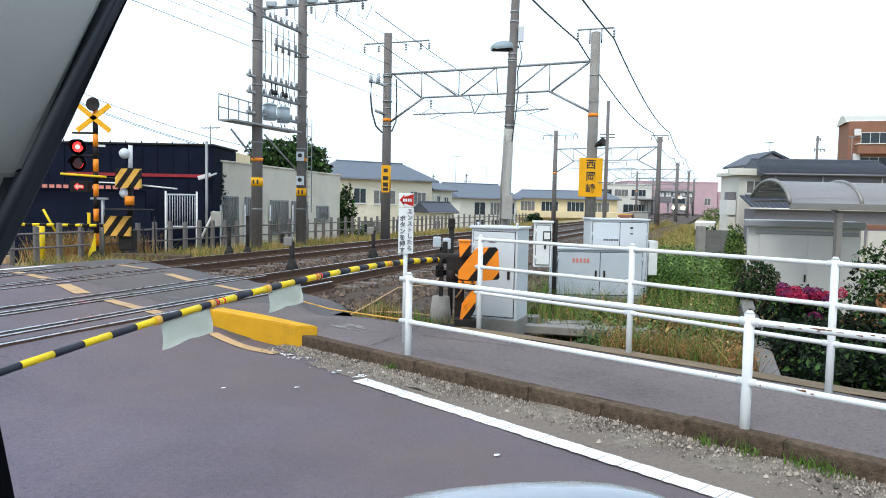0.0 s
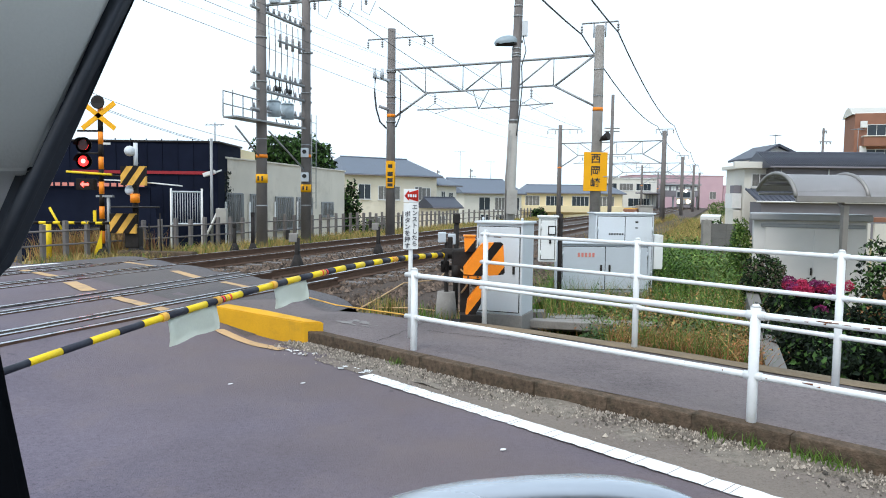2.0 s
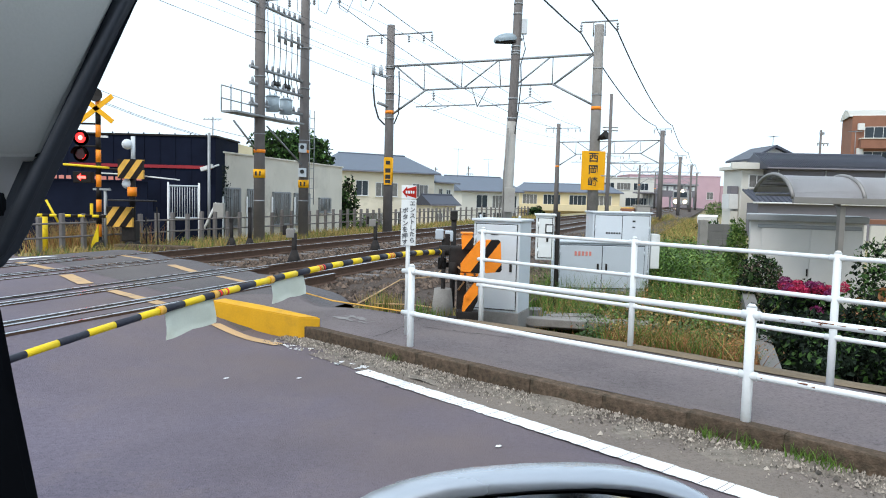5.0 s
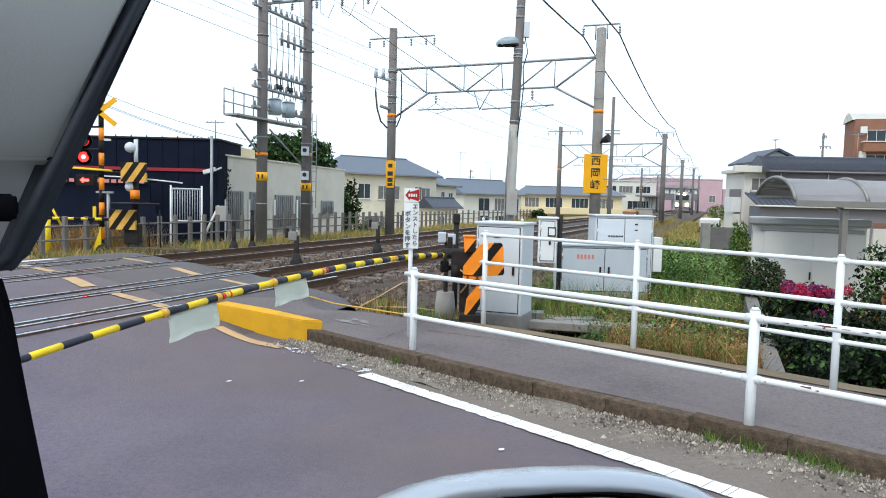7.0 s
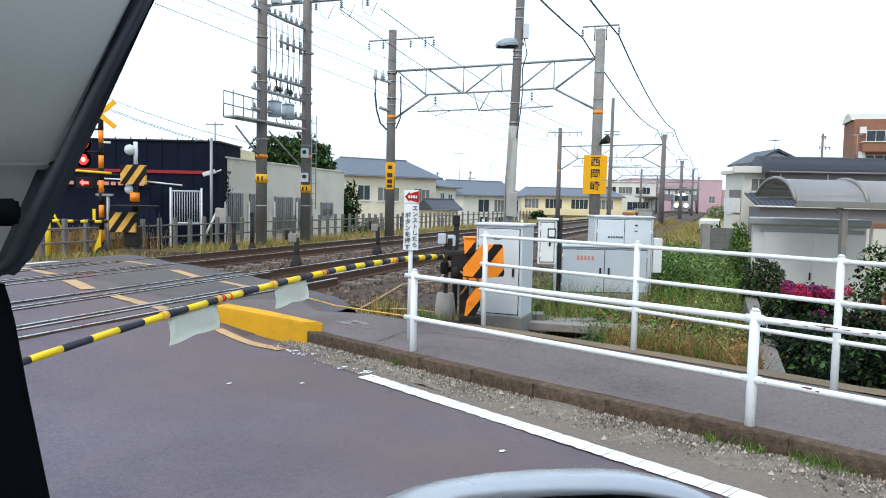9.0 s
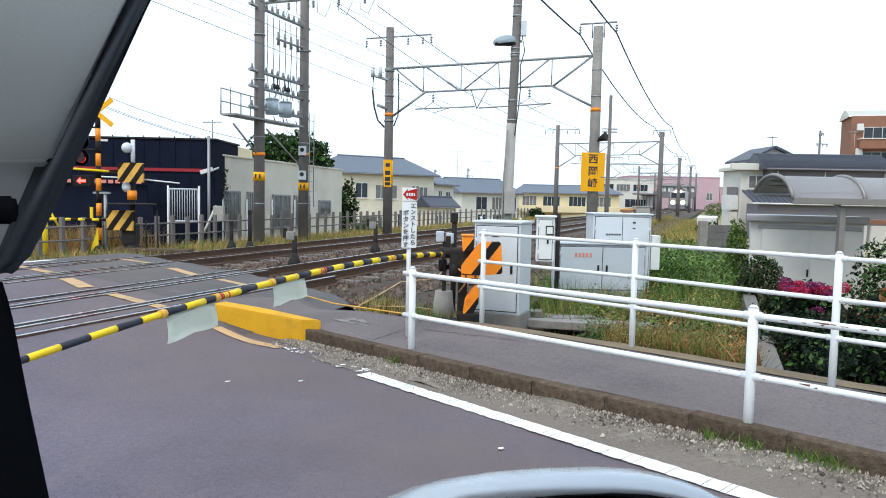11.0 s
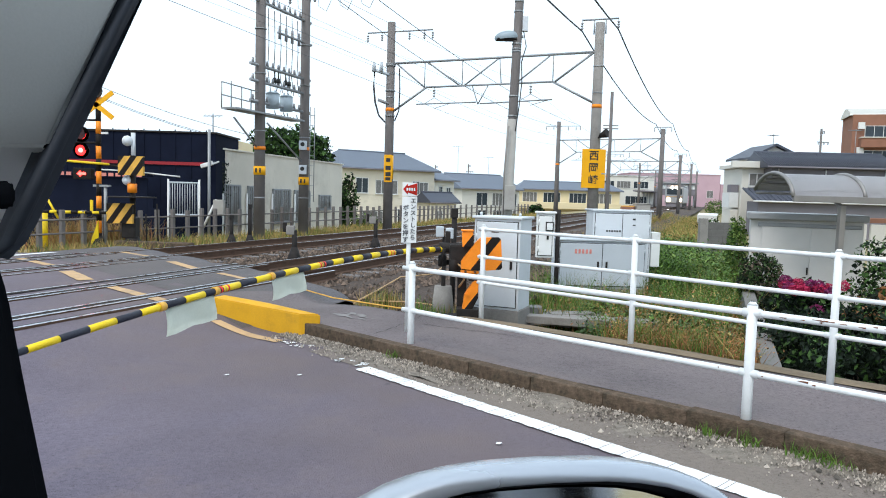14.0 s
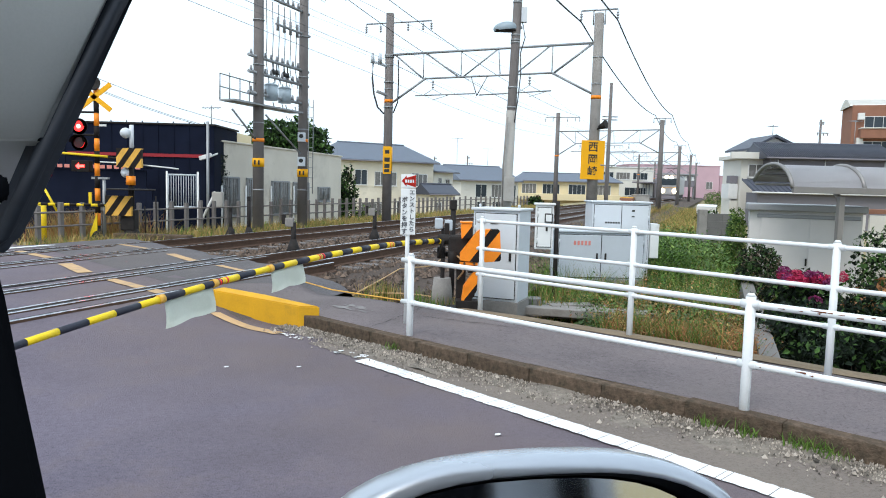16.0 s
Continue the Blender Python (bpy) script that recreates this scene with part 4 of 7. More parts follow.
def slab(x, y, z, w, d, turn):
    ob = part("concrete_slab", box(B(), (0, 0, 0), (w, d, 0.10), 0.012), CONC)
    ob.matrix_basis = pose(x, y, z, 1, -1, turn)
    return tagged(ob, "weathered flat concrete slab lying in the earth", "slab", "concrete slabs")


slab(1.50, 10.05, -0.20, 1.6, 0.8, -20)
slab(2.05, 9.35, -0.12, 1.5, 0.30, -14)
slab(1.45, 9.15, -0.08, 0.8, 0.18, -20)
slab(1.75, 9.7, -0.11, 0.6, 0.2, 12)
slab(1.15, 10.1, -0.10, 0.5, 0.24, -8)


def ground_cables():
    t = thing("ground_cable", "orange-yellow cable lying on the ballast", "cable")
    pts = [tp(8.2, -4.3, 0.06), tp(9.5, -4.6, 0.05), tp(11.0, -4.9, 0.08), tp(12.0, -4.7, 0.05), tp(13.5, -5.0, 0.1)]
    part("cable", line_tube(B(), pts, 0.012, 6), OPAINT, t)
    part("cable", line_tube(B(), [(-0.9, 9.5, 0.05), (-0.4, 9.3, 0.08), (0.0, 9.2, 0.05), (0.5, 9.3, 0.07)], 0.010, 6), OPAINT, t)
    e = thing("edge_cord", "thin yellow cord along the footpath's edge", "cord")
    part("cord", line_tube(B(), [rp(8.3, 5.32, 0.17), rp(7.6, 5.38, 0.12), rp(7.0, 5.42, 0.13), rp(6.3, 5.44, 0.15), rp(6.0, 5.48, 0.14)], 0.009, 6), AMBER, e)


ground_cables()


# ---- equipment cabinets ----


def cabinet(label, x, y, z, w, d, h, turn, material, doors=1, plinth=0.0, roof=0.03):
    t = thing("equipment_cabinet", label, "cabinet", pose(x, y, z, 0, 0, turn), "railway equipment cabinets")
    part("body", box(B(), (0, d / 2, h / 2), (w, d, h), 0.012), material, t)
    part("roof", box(B(), (0, d / 2, h + roof / 2), (w + 0.05, d + 0.06, roof), 0.01), material, t)
    for i in range(doors):
        dw = (w - 0.06) / doors
        cx = -w / 2 + 0.03 + dw * (i + 0.5)
        part("gasket", box(B(), (cx, -0.001, h / 2), (dw + 0.004, 0.014, h - 0.062), 0.0), DARKM, t)
        door = part("door", box(B(), (cx, -0.008, h / 2), (dw - 0.012, 0.024, h - 0.08), 0.006), material, t)
        hx = cx + (dw / 2 - 0.07) * (1 if i == 0 else -1)
        part("handle", box(B(), (hx, -0.028, h * 0.5), (0.03, 0.02, 0.11), 0.006), DARKM, door)
        for hz in (0.2, 0.8):
            part("hinge", tube(B(), (cx - (dw / 2 - 0.006) * (1 if i == 0 else -1), -0.022, h * hz - 0.04), (cx - (dw / 2 - 0.006) * (1 if i == 0 else -1), -0.022, h * hz + 0.04), 0.01, None, 8), material, door)
    if plinth:
        part("plinth", box(B(), (0, d / 2, -plinth / 2), (w + 0.02, d + 0.02, plinth), 0.01), CONC, t)
    return t


c1 = cabinet("tall pale grey steel equipment cabinet on a concrete plinth", 0.65, 8.95, 0.07, 0.60, 0.52, 1.13, -22, CABG, 1, 0.24)
part("nameplate", box(B(), (-0.02, -0.024, 0.98), (0.09, 0.006, 0.035), 0.0), INK, c1)
for sx in (-0.25, 0.26):
    bm = B()
    tube(bm, (sx, 0.1, 1.15), (sx, 0.1, 1.18), 0.012, None, 8)
    ball(bm, (sx, 0.1, 1.19), 0.02, 1)
    part("lifting_eye", bm, CABG, c1)
c2 = cabinet("wide grey steel double-door equipment cabinet with faded red lettering", 2.58, 11.75, 0.02, 1.46, 0.5, 0.77, 3, CABG2, 2, 0.12)
bars(c2, [(-0.44 + 0.06 * i, 0.60, 0.035, 0.07) for i in range(5)], PINKINK, pose(0, -0.024, 0), "lettering", "faded red stencilled bars")
c3 = cabinet("pale grey steel equipment cabinet with a sloped top", 3.07, 12.5, 0.0, 1.02, 0.5, 1.27, 3, CABG, 2, 0.1)
bars(c3, [(-0.27 + 0.045 * i, 0.93, 0.03, 0.03) for i in range(6)], INK, pose(0, -0.024, 0), "lettering", "small dark stencilled bars")
bars(c3, [(0.20, 1.14, 0.05, 0.03), (0.20, 1.04, 0.05, 0.02)], INK, pose(0, -0.024, 0), "nameplate")
part("side_box", box(B(), (0.62, 0.2, 0.62), (0.16, 0.3, 0.6), 0.01), SIGNW, c3)
c4 = cabinet("small grey wall box on a dark post", 1.50, 10.75, 0.58, 0.27, 0.22, 0.66, -6, SIGNW, 1)
bm = tube(B(), (0.19, 0.12, -0.75), (0.19, 0.12, 0.72), 0.035, None, 10)
part("post", bm, DARKM, c4)
part("meter_window", box(B(), (0.06, -0.026, 0.47), (0.12, 0.012, 0.14), 0.004), INK, c4)
part("label_plate", box(B(), (0.06, -0.034, 0.47), (0.085, 0.006, 0.10), 0.002), SIGNW, c4)


# ---- overhead line ----
POLE_A, POLE_C = -12.0, -4.1


def concrete_pole(label, p, h, r0, r1, lean=(0, 0), material=None, bands=(), name="overhead_line_pole"):
    t = thing(name, label, "pole", pose(p[0], p[1], p[2]), "railway poles")
    top = Vector((lean[0], lean[1], h))
    part("shaft", tube(B(), (0, 0, -0.5), top, r0, r1, 20), material or CONC, t)
    for z, w, mt in bands:
        k = z / h
        r = r0 + (r1 - r0) * k + 0.006
        part("band", tube(B(), top * k, top * ((z + w) / h), r, None, 20), mt, t)
    return t


def insulator(bm, p, n=3, r=0.05, drop=0.3):
    p = Vector(p)
    tube(bm, p, p - Vector((0, 0, drop)), 0.012, None, 6)
    for i in range(n):
        z = -drop * (0.3 + 0.25 * i)
        tube(bm, p + Vector((0, 0, z)), p + Vector((0, 0, z - 0.05)), r, r * 0.5, 10)


def portal(s, zb, top_a, top_c, beam, detail):
    """Two poles and the lattice beam between them, with registration gear over both tracks."""
    pa, pc = tp(s, POLE_A, zb), tp(s, POLE_C, zb)
    bands = [(2.0 - zb, 0.9, SIGNY), (4.6 - zb, 0.12, ORANGE), (6.0 - zb, 0.04, GALV), (5.1 - zb, 0.04, GALV)] if detail else [(4.2, 0.12, ORANGE)]
    a = concrete_pole("weathered round concrete pole of the overhead line", pa, top_a - zb, 0.19, 0.15, material=POLEBR, bands=bands)
    c = concrete_pole("weathered round concrete pole of the overhead line", pc, top_c - zb, 0.20, 0.16, material=CONC if detail else POLEBR, bands=bands[1:])
    if detail:
        pl = part("plate", box(B(), (0, -0.21, 2.4 - zb), (0.30, 0.02, 1.05), 0.004), SIGNY, a, "amber plate with dark bars")
        bars(a, [(0.0, 2.72 - zb, 0.16, 0.14), (0.0, 2.42 - zb, 0.2, 0.16), (0, 2.18 - zb, 0.2, 0.16), (0, 2.0 - zb, 0.2, 0.12)], INK, pose(0, -0.225, 0))
    # top crossarms with their hanging insulators
    for p, zt, half, side in ((pa, top_a, 1.35, 0.35), (pc, top_c, 0.62, 0.0)):
        t = a if p is pa else c
        bm = B()
        ctr = RN * side
        z = zt - zb - (0.35 if p is pa else -0.12)
        tube(bm, ctr - RN * half + Vector((0, 0, z)), ctr + RN * half + Vector((0, 0, z)), 0.03, None, 6)
        if p is pc:
            for k in (-0.2, 0.2):
                tube(bm, RN * k + Vector((0, 0, z - 0.5)), RN * k + Vector((0, 0, z)), 0.025, None, 6)
        part("crossarm", bm, GALV, t)
        for k in ((-1.0, -0.55, 0.3, 0.75, 1.0) if p is pa else (-1.0, 1.0)):
            bm = B()
            insulator(bm, ctr + RN * half * k + Vector((0, 0, z)), 3, 0.055, 0.34)
            part("insulator", bm, PORC, t)
    # lattice beam
    g = thing("overhead_line_beam", "galvanised steel lattice beam over both tracks", "beam", pose(*tp(s, 0, 0)), "overhead line beams")
    L = POLE_C - POLE_A
    zt, zl = beam, beam - 0.95

    def bp(k, z):
        return RN * (POLE_A + L * k) + Vector((0, 0, z + 0.12 * k))
    part("chord", tube(B(), bp(0, zt), bp(1, zt), 0.045, None, 8), GALV, g)
    part("chord", tube(B(), bp(0.18, zl), bp(0.80, zl), 0.035, None, 8), GALV, g)
    for k0, z0, k1, z1, r in ((0.03, zt, 0.18, zl, 0.03), (0.18, zl, 0.18, zt, 0.02), (0.19, zt, 0.36, zl, 0.03), (0.37, zl, 0.37, zt, 0.02), (0.38, zl, 0.55, zt, 0.03), (0.55, zt, 0.56, zl, 0.02), (0.63, zl, 0.79, zt, 0.03), (0.8, zl, 0.80, zt, 0.02), (0.81, zl, 0.98, zt, 0.04), (0.80, zl, 1.0, zl - 0.85, 0.04), (0.19, zl, 0.02, zl - 0.85, 0.045)):
        part("brace", tube(B(), bp(k0, z0), bp(k1, z1), r, None, 6), GALV, g)
    for k in (0.23, 0.70):
        bm = B()
        insulator(bm, bp(k, zl), 3, 0.06, 0.4)
        part("insulator", bm, PORC, g)
    part("registration_arm", tube(B(), bp(0.14, zl - 0.62), bp(0.44, zl - 0.62), 0.025, None, 6), GALV, g)
    part("registration_arm", tube(B(), bp(0.46, zl - 0.68), bp(0.80, zl - 0.62), 0.025, None, 6), GALV, g)
    bm = tube(B(), bp(0.42, zl), bp(0.45, zl - 0.7), 0.02, None, 6)
    tube(bm, bp(0.50, zl), bp(0.45, zl - 0.7), 0.02, None, 6)
    part("hanger", bm, GALV, g)
    for k in (0.23, 0.70):
        bm = B()
        tube(bm, bp(k, zl - 0.4), bp(k - 0.05, zl - 0.62), 0.012, None, 5)
        tube(bm, bp(k, zl - 0.4), bp(k + 0.05, zl - 0.62), 0.012, None, 5)
        tube(bm, bp(k + 0.09, zl - 0.62), bp(k, zl - 0.8), 0.012, None, 5)
        part("steady_arm", bm, GALV, g)
    return a, c


PA1, PC1 = portal(25.6, -0.15, 7.95, 7.5, 6.40, True)
portal(57.0, -0.2, 7.4, 6.8, 5.95, False)
portal(85.0, -0.2, 6.9, 6.5, 5.7, False)
portal(121.0, -0.2, 7.3, 7.3, 6.1, False)
portal(153.0, -0.2, 7.3, 7.3, 6.1, False)


def station_sign():
    p = tp(25.6, POLE_C)
    t = thing("name_sign", "tall amber sign board with dark characters fixed to a pole", "sign", pose(p.x - 0.07, p.y - 0.24, 0, 0, 0, 2))
    part("board", box(B(), (0, 0, 2.50), (0.82, 0.03, 1.34), 0.008), SIGNY, t)
    for i, ch in enumerate("西岡崎"):
        lettering(ch, 0.355, INK, t, pose(0, -0.018, 2.93 - 0.42 * i, 90, 0, 0))
    part("bracket", box(B(), (0.0, 0.06, 2.9), (0.5, 0.06, 0.05), 0.0), GALV, t)
    part("bracket", box(B(), (0.0, 0.06, 2.1), (0.5, 0.06, 0.05), 0.0), GALV, t)
    # loudspeaker higher up the same pole
    h = thing("pole_loudspeaker", "dark grey horn fixed to the concrete pole", "loudspeaker", pose(p.x + 0.12, p.y - 0.2, 3.62))
    bm = tube(B(), (0, 0, 0), (0.2, -0.2, 0.1), 0.07, 0.16, 14)
    part("horn", bm, DARKM, h)
    part("bracket", tube(B(), (-0.02, 0, -0.02), (-0.1, 0.12, -0.1), 0.03, None, 8), DARKM, h)


station_sign()


def pole_fittings():
    """Bracket, cable terminals and hanging loops on the first pole beyond the tracks."""
    p = tp(25.6, POLE_A, 0)
    t = thing("cable_terminal", "grey cable terminals and hanging loops on the pole", "cable terminal", pose(p.x, p.y, 0))
    part("bracket", tube(B(), (0, -0.1, 5.95), (-0.55, -0.2, 6.1), 0.06, None, 8), CABG2, t)
    part("bracket", tube(B(), (0, -0.1, 4.85), (-0.45, -0.2, 5.0), 0.06, None, 8), PORC, t)
    for x in (-0.62, -0.34):
        bm = tube(B(), (x, -0.2, 6.05), (x, -0.2, 6.42), 0.085, 0.05, 10)
        part("terminal", bm, CABG2, t)
    part("cable", line_tube(B(), [(-0.6, -0.2, 6.05), (-0.62, -0.2, 5.5), (-0.55, -0.22, 4.9), (-0.4, -0.24, 4.4), (-0.15, -0.24, 4.15)], 0.035, 6), WIRE, t)
    part("cable", line_tube(B(), [(0.35, -0.2, 6.2), (0.38, -0.2, 5.4), (0.36, -0.22, 4.6), (0.2, -0.22, 4.2)], 0.028, 6), WIRE, t)
    for z in (4.4, 5.35, 6.3, 6.36):
        part("strap", tube(B(), (0, 0, z), (0, 0, z + 0.05), 0.19, None, 18), GALV, t)


pole_fittings()

# a slim dark post beside it
sp = concrete_pole("slim dark steel post beside the track", tp(24.6, -3.45, -0.1), 5.1, 0.066, 0.05, material=POLEBR, name="signal_post")
for z in (2.4, 3.9, 4.0):
    part("crossarm", tube(B(), (-0.25, 0, z), (0.25, 0, z), 0.02, None, 6), GALV, sp)


def lamp_pole():
    t = thing("lamp_pole", "leaning concrete utility pole with a street lamp", "lamp pole", pose(1.245, 15.0, -0.1))
    tx = 0.21
    part("shaft", tube(B(), (0, 0, -0.4), (tx, 0, 8.0), 0.108, 0.078, 20), POLEBR, t)
    part("painted_base", tube(B(), (tx * 0.02, 0, 0.15), (tx * 0.40, 0, 3.15), 0.116, 0.102, 20), CONCL, t, "pale painted lower shaft")
    for z in (3.2, 3.6, 4.5, 4.55, 4.65, 5.3, 5.5):
        k = z / 8
        part("band", tube(B(), (tx * k, 0, z), (tx * k, 0, z + 0.035), 0.113 - 0.03 * k, None, 18), GALV, t)
    bm = B()
    g = bmesh.ops.create_uvsphere(bm, u_segments=20, v_segments=10, radius=1, matrix=Matrix.LocRotScale((-0.08, 0, 4.80), Euler((0, -0.12, 0)), (0.26, 0.15, 0.13)))
    for f in bm.faces:
        f.smooth = True
    bmesh.ops.bisect_plane(bm, geom=list(bm.verts) + list(bm.edges) + list(bm.faces), plane_co=(-0.08, 0, 4.76), plane_no=(0.12, 0, -1), clear_outer=True)
    lamp = part("lamp_head", bm, LAMPH, t)
    part("lamp_lens", box(B(), (-0.09, 0, 4.75), (0.42, 0.22, 0.03), 0.014), DARKM, lamp)
    part("lamp_arm", tube(B(), (0.06, 0, 4.80), (0.25, 0, 4.82), 0.03, None, 8), GALV, t)
    part("switch_box", box(B(), (0.27, -0.1, 5.05), (0.11, 0.10, 0.30), 0.01), CABG, t)
    bm = line_tube(B(), [(0.24, -0.12, 4.9), (0.30, -0.14, 4.6), (0.22, -0.12, 4.3), (0.24, -0.12, 3.9), (0.20, -0.12, 3.4), (0.14, -0.14, 2.9)], 0.012, 6)
    part("cable", bm, WIRE, t)
    part("cabinet", box(B(), (0.07, -0.16, 1.55), (0.22, 0.12, 0.5), 0.012), CONCL, t)
    part("cable", line_tube(B(), [(-0.05, -0.17, 0.7), (-0.06, -0.17, 2.0), (0.0, -0.17, 3.0)], 0.02, 6), CONC, t)


lamp_pole()


def wires():
    rows = []
    # contact and carrying wires over each track, then feeders along the pole tops
    for n, zs in ((NEAR, (4.45, 5.5)), (FAR, (5.3, 6.15)), (POLE_C - 0.62, (7.25,)), (POLE_C + 0.62, (7.25,))):
        for z in zs:
            pts = []
            spans = [(-30, -6.5), (-6.5, 25.6), (25.6, 58), (58, 89), (89, 121), (121, 153)]
            for s0, s1 in spans:
                for i in range(12):
                    k = i / 12
                    sag = (0.05 if z in (4.45, 5.3) else 0.55) * 4 * k * (1 - k)
                    pts.append(tp(s0 + (s1 - s0) * k, n, z - sag))
            rows.append((pts, 0.026 if n > -5 else 0.003))
    # feeders that pass behind the stand, and two that start at the stand's top arm
    for n, s0, z0, s1, z1, sag in ((-12.3, -12, 6.6, 26, 5.55, 0.05), (-12.3, -12, 7.0, 25.6, 6.3, 0.12), (-12.3, 26, 5.55, 57, 5.6, 0.35), (-12.3, 25.6, 6.3, 57, 6.3, 0.4), (-11.76, 21, 7.6, 57, 7.0, 0.75), (-10.3, 21, 7.5, 57, 7.1, 0.5)):
        rows.append(([tp(s0 + (s1 - s0) * k / 16, n, z0 + (z1 - z0) * k / 16 - sag * 4 * (k / 16) * (1 - k / 16)) for k in range(17)], 0.012 if n > -12 else 0.007))
    for i, (pts, r) in enumerate(rows):
        t = tagged(part("overhead_wire", line_tube(B(), pts, r, 5), WIRE), "thin dark overhead wire strung between the poles", "wire", "overhead wires")


wires()

# ---- the two-pole transformer stand beyond the tracks ----


def transformer_stand():
    t = thing("transformer_stand", "pair of tall brown-grey poles carrying transformers and a steel platform", "transformer stand")
    a, b = tp(18.5, -12.95, -0.1), tp(21.0, -12.95, -0.1)
    for p in (a, b):
        part("pole", tube(B(), p - Vector((0, 0, 0.4)), p + Vector((0, 0, 9.8)), 0.17, 0.135, 20), POLEBR, t)
    d = (b - a)

    def along_pole(k, z):
        return a + d * k + Vector((0, 0, z))
    for z in (7.10, 5.22, 4.75, 4.15):
        part("crossarm", tube(B(), along_pole(-0.2, z + 0.02), along_pole(1.12, z), 0.05, None, 6), GALV, t)
        for k in (-0.15, 0.14, 0.26, 0.38, 0.5, 0.62, 0.74, 0.86):
            bm = tube(B(), along_pole(k, z + 0.04), along_pole(k, z + 0.20), 0.05, 0.03, 10)
            part("insulator", bm, PORC, t)
    for k, z in ((0.45, 6.4),):
        part("crossarm", tube(B(), along_pole(0.36, z), along_pole(1.15, z), 0.04, None, 6), GALV, t)
        for kk in (0.40, 0.54, 0.68, 0.84):
            part("insulator", tube(B(), along_pole(kk, z - 0.18), along_pole(kk, z + 0.22), 0.05, 0.04, 10), PORC, t)
    for k in (0.26, 0.56):
        bm = tube(B(), along_pole(k, 4.05), along_pole(k, 4.5), 0.20, 0.20, 18)
        tube(bm, along_pole(k, 4.5), along_pole(k, 4.55), 0.22, 0.15, 18)
        for kk in (-0.05, 0.05):
            tube(bm, along_pole(k + kk, 4.4), along_pole(k + kk, 4.62), 0.035, 0.02, 8)
        part("transformer", bm, TRAFO, t, "blue-grey oil transformer can")
    for i in range(6):
        k = 0.15 + 0.13 * i
        part("jumper", line_tube(B(), [along_pole(k, 7.0), along_pole(k + 0.02, 6.0), along_pole(k, 5.2), along_pole(k + 0.06, 4.6)], 0.012, 5), WIRE, t)
    # top arms that reach over the tracks, with hanging insulators
    for p, r0, r1 in ((a, -0.6, 1.6), (b, -1.7, 2.35)):
        part("top_arm", tube(B(), p + RN * r0 + Vector((0, 0, 8.0)), p + RN * r1 + Vector((0, 0, 8.0)), 0.05, None, 6), GALV, t)
        for i in range(5):
            bm = B()
            insulator(bm, p + RN * (r0 + 0.15 + (r1 - r0 - 0.3) * i / 4) + Vector((0, 0, 8.0)), 3, 0.06, 0.3)
            part("insulator", bm, PORC, t)
    # drop-out fuses that hang under the second arm, and loops of thin cable
    for k in (0.30, 0.38, 0.54, 0.62):
        bm = tube(B(), along_pole(k, 5.0), along_pole(k, 4.86), 0.05, 0.075, 10)
        tube(bm, along_pole(k, 5.2), along_pole(k, 5.0), 0.02, None, 6)
        part("fuse", bm, INK, t, "dark glazed fuse bell")
        part("jumper", line_tube(B(), [along_pole(k, 4.86), along_pole(k + 0.06, 4.7), along_pole(k + 0.03, 4.5)], 0.010, 5), WIRE, t)
    for k in (0.3, 0.5, 0.58, 0.8):
        part("jumper", line_tube(B(), [along_pole(k, 4.0), along_pole(k + 0.03, 3.86), along_pole(k + 0.1, 3.8), along_pole(k + 0.16, 3.9)], 0.016, 5), WIRE, t)
    # switch boxes on the top arm, with their loops
    for i in range(5):
        q0 = b + RN * (-1.2 + 0.78 * i) + Vector((0, 0, 8.1))
        part("switch_box", box(B(), (q0.x, q0.y, q0.z + 0.02), (0.34, 0.22, 0.18), 0.03), TRAFO, t)
        part("jumper", line_tube(B(), [q0 + RN * 0.1 - Vector((0, 0, 0.1)), q0 + RN * 0.12 - Vector((0, 0, 0.55)), q0 + RN * 0.4 - Vector((0, 0, 0.72)), q0 + RN * 0.62 - Vector((0, 0, 0.3))], 0.009, 5), WIRE, t)
    # platform that juts out beyond the poles, with its rail and braces
    q = along_pole
    bm = box(B(), (0, 0, 0), (0.5, 3.6, 0.05), 0, Matrix.Translation(q(0.12, 3.82)) @ pose(0, 0, 0, 0, 0, TR))
    part("platform", bm, GALV, t)
    for k, z0, z1 in ((-0.72, 3.8, 4.5), (-0.55, 3.8, 4.58), (-0.36, 3.8, 4.5), (-0.18, 3.8, 4.45)):
        part("stanchion", tube(B(), q(k, z0), q(k, z1), 0.018, None, 6), GALV, t)
    for z in (4.15, 4.5):
        part("guard_rail", tube(B(), q(-0.72, z), q(0, z - 0.05), 0.018, None, 6), GALV, t)
    part("brace", tube(B(), q(-0.5, 3.58), q(-0.02, 2.75), 0.03, None, 6), GALV, t)
    part("brace", tube(B(), q(0.15, 3.58), q(0.95, 2.5), 0.03, None, 6), GALV, t)
    bm = B()
    for off in (-0.14, 0.14):
        tube(bm, b + RN * 0.3 + RD * off + Vector((0, 0, 1.2)), b + RN * 0.3 + RD * off + Vector((0, 0, 4.3)), 0.014, None, 6)
    for i in range(9):
        z = 1.4 + 0.33 * i
        tube(bm, b + RN * 0.3 - RD * 0.14 + Vector((0, 0, z)), b + RN * 0.3 + RD * 0.14 + Vector((0, 0, z)), 0.01, None, 5)
    part("ladder", bm, GALV, t)
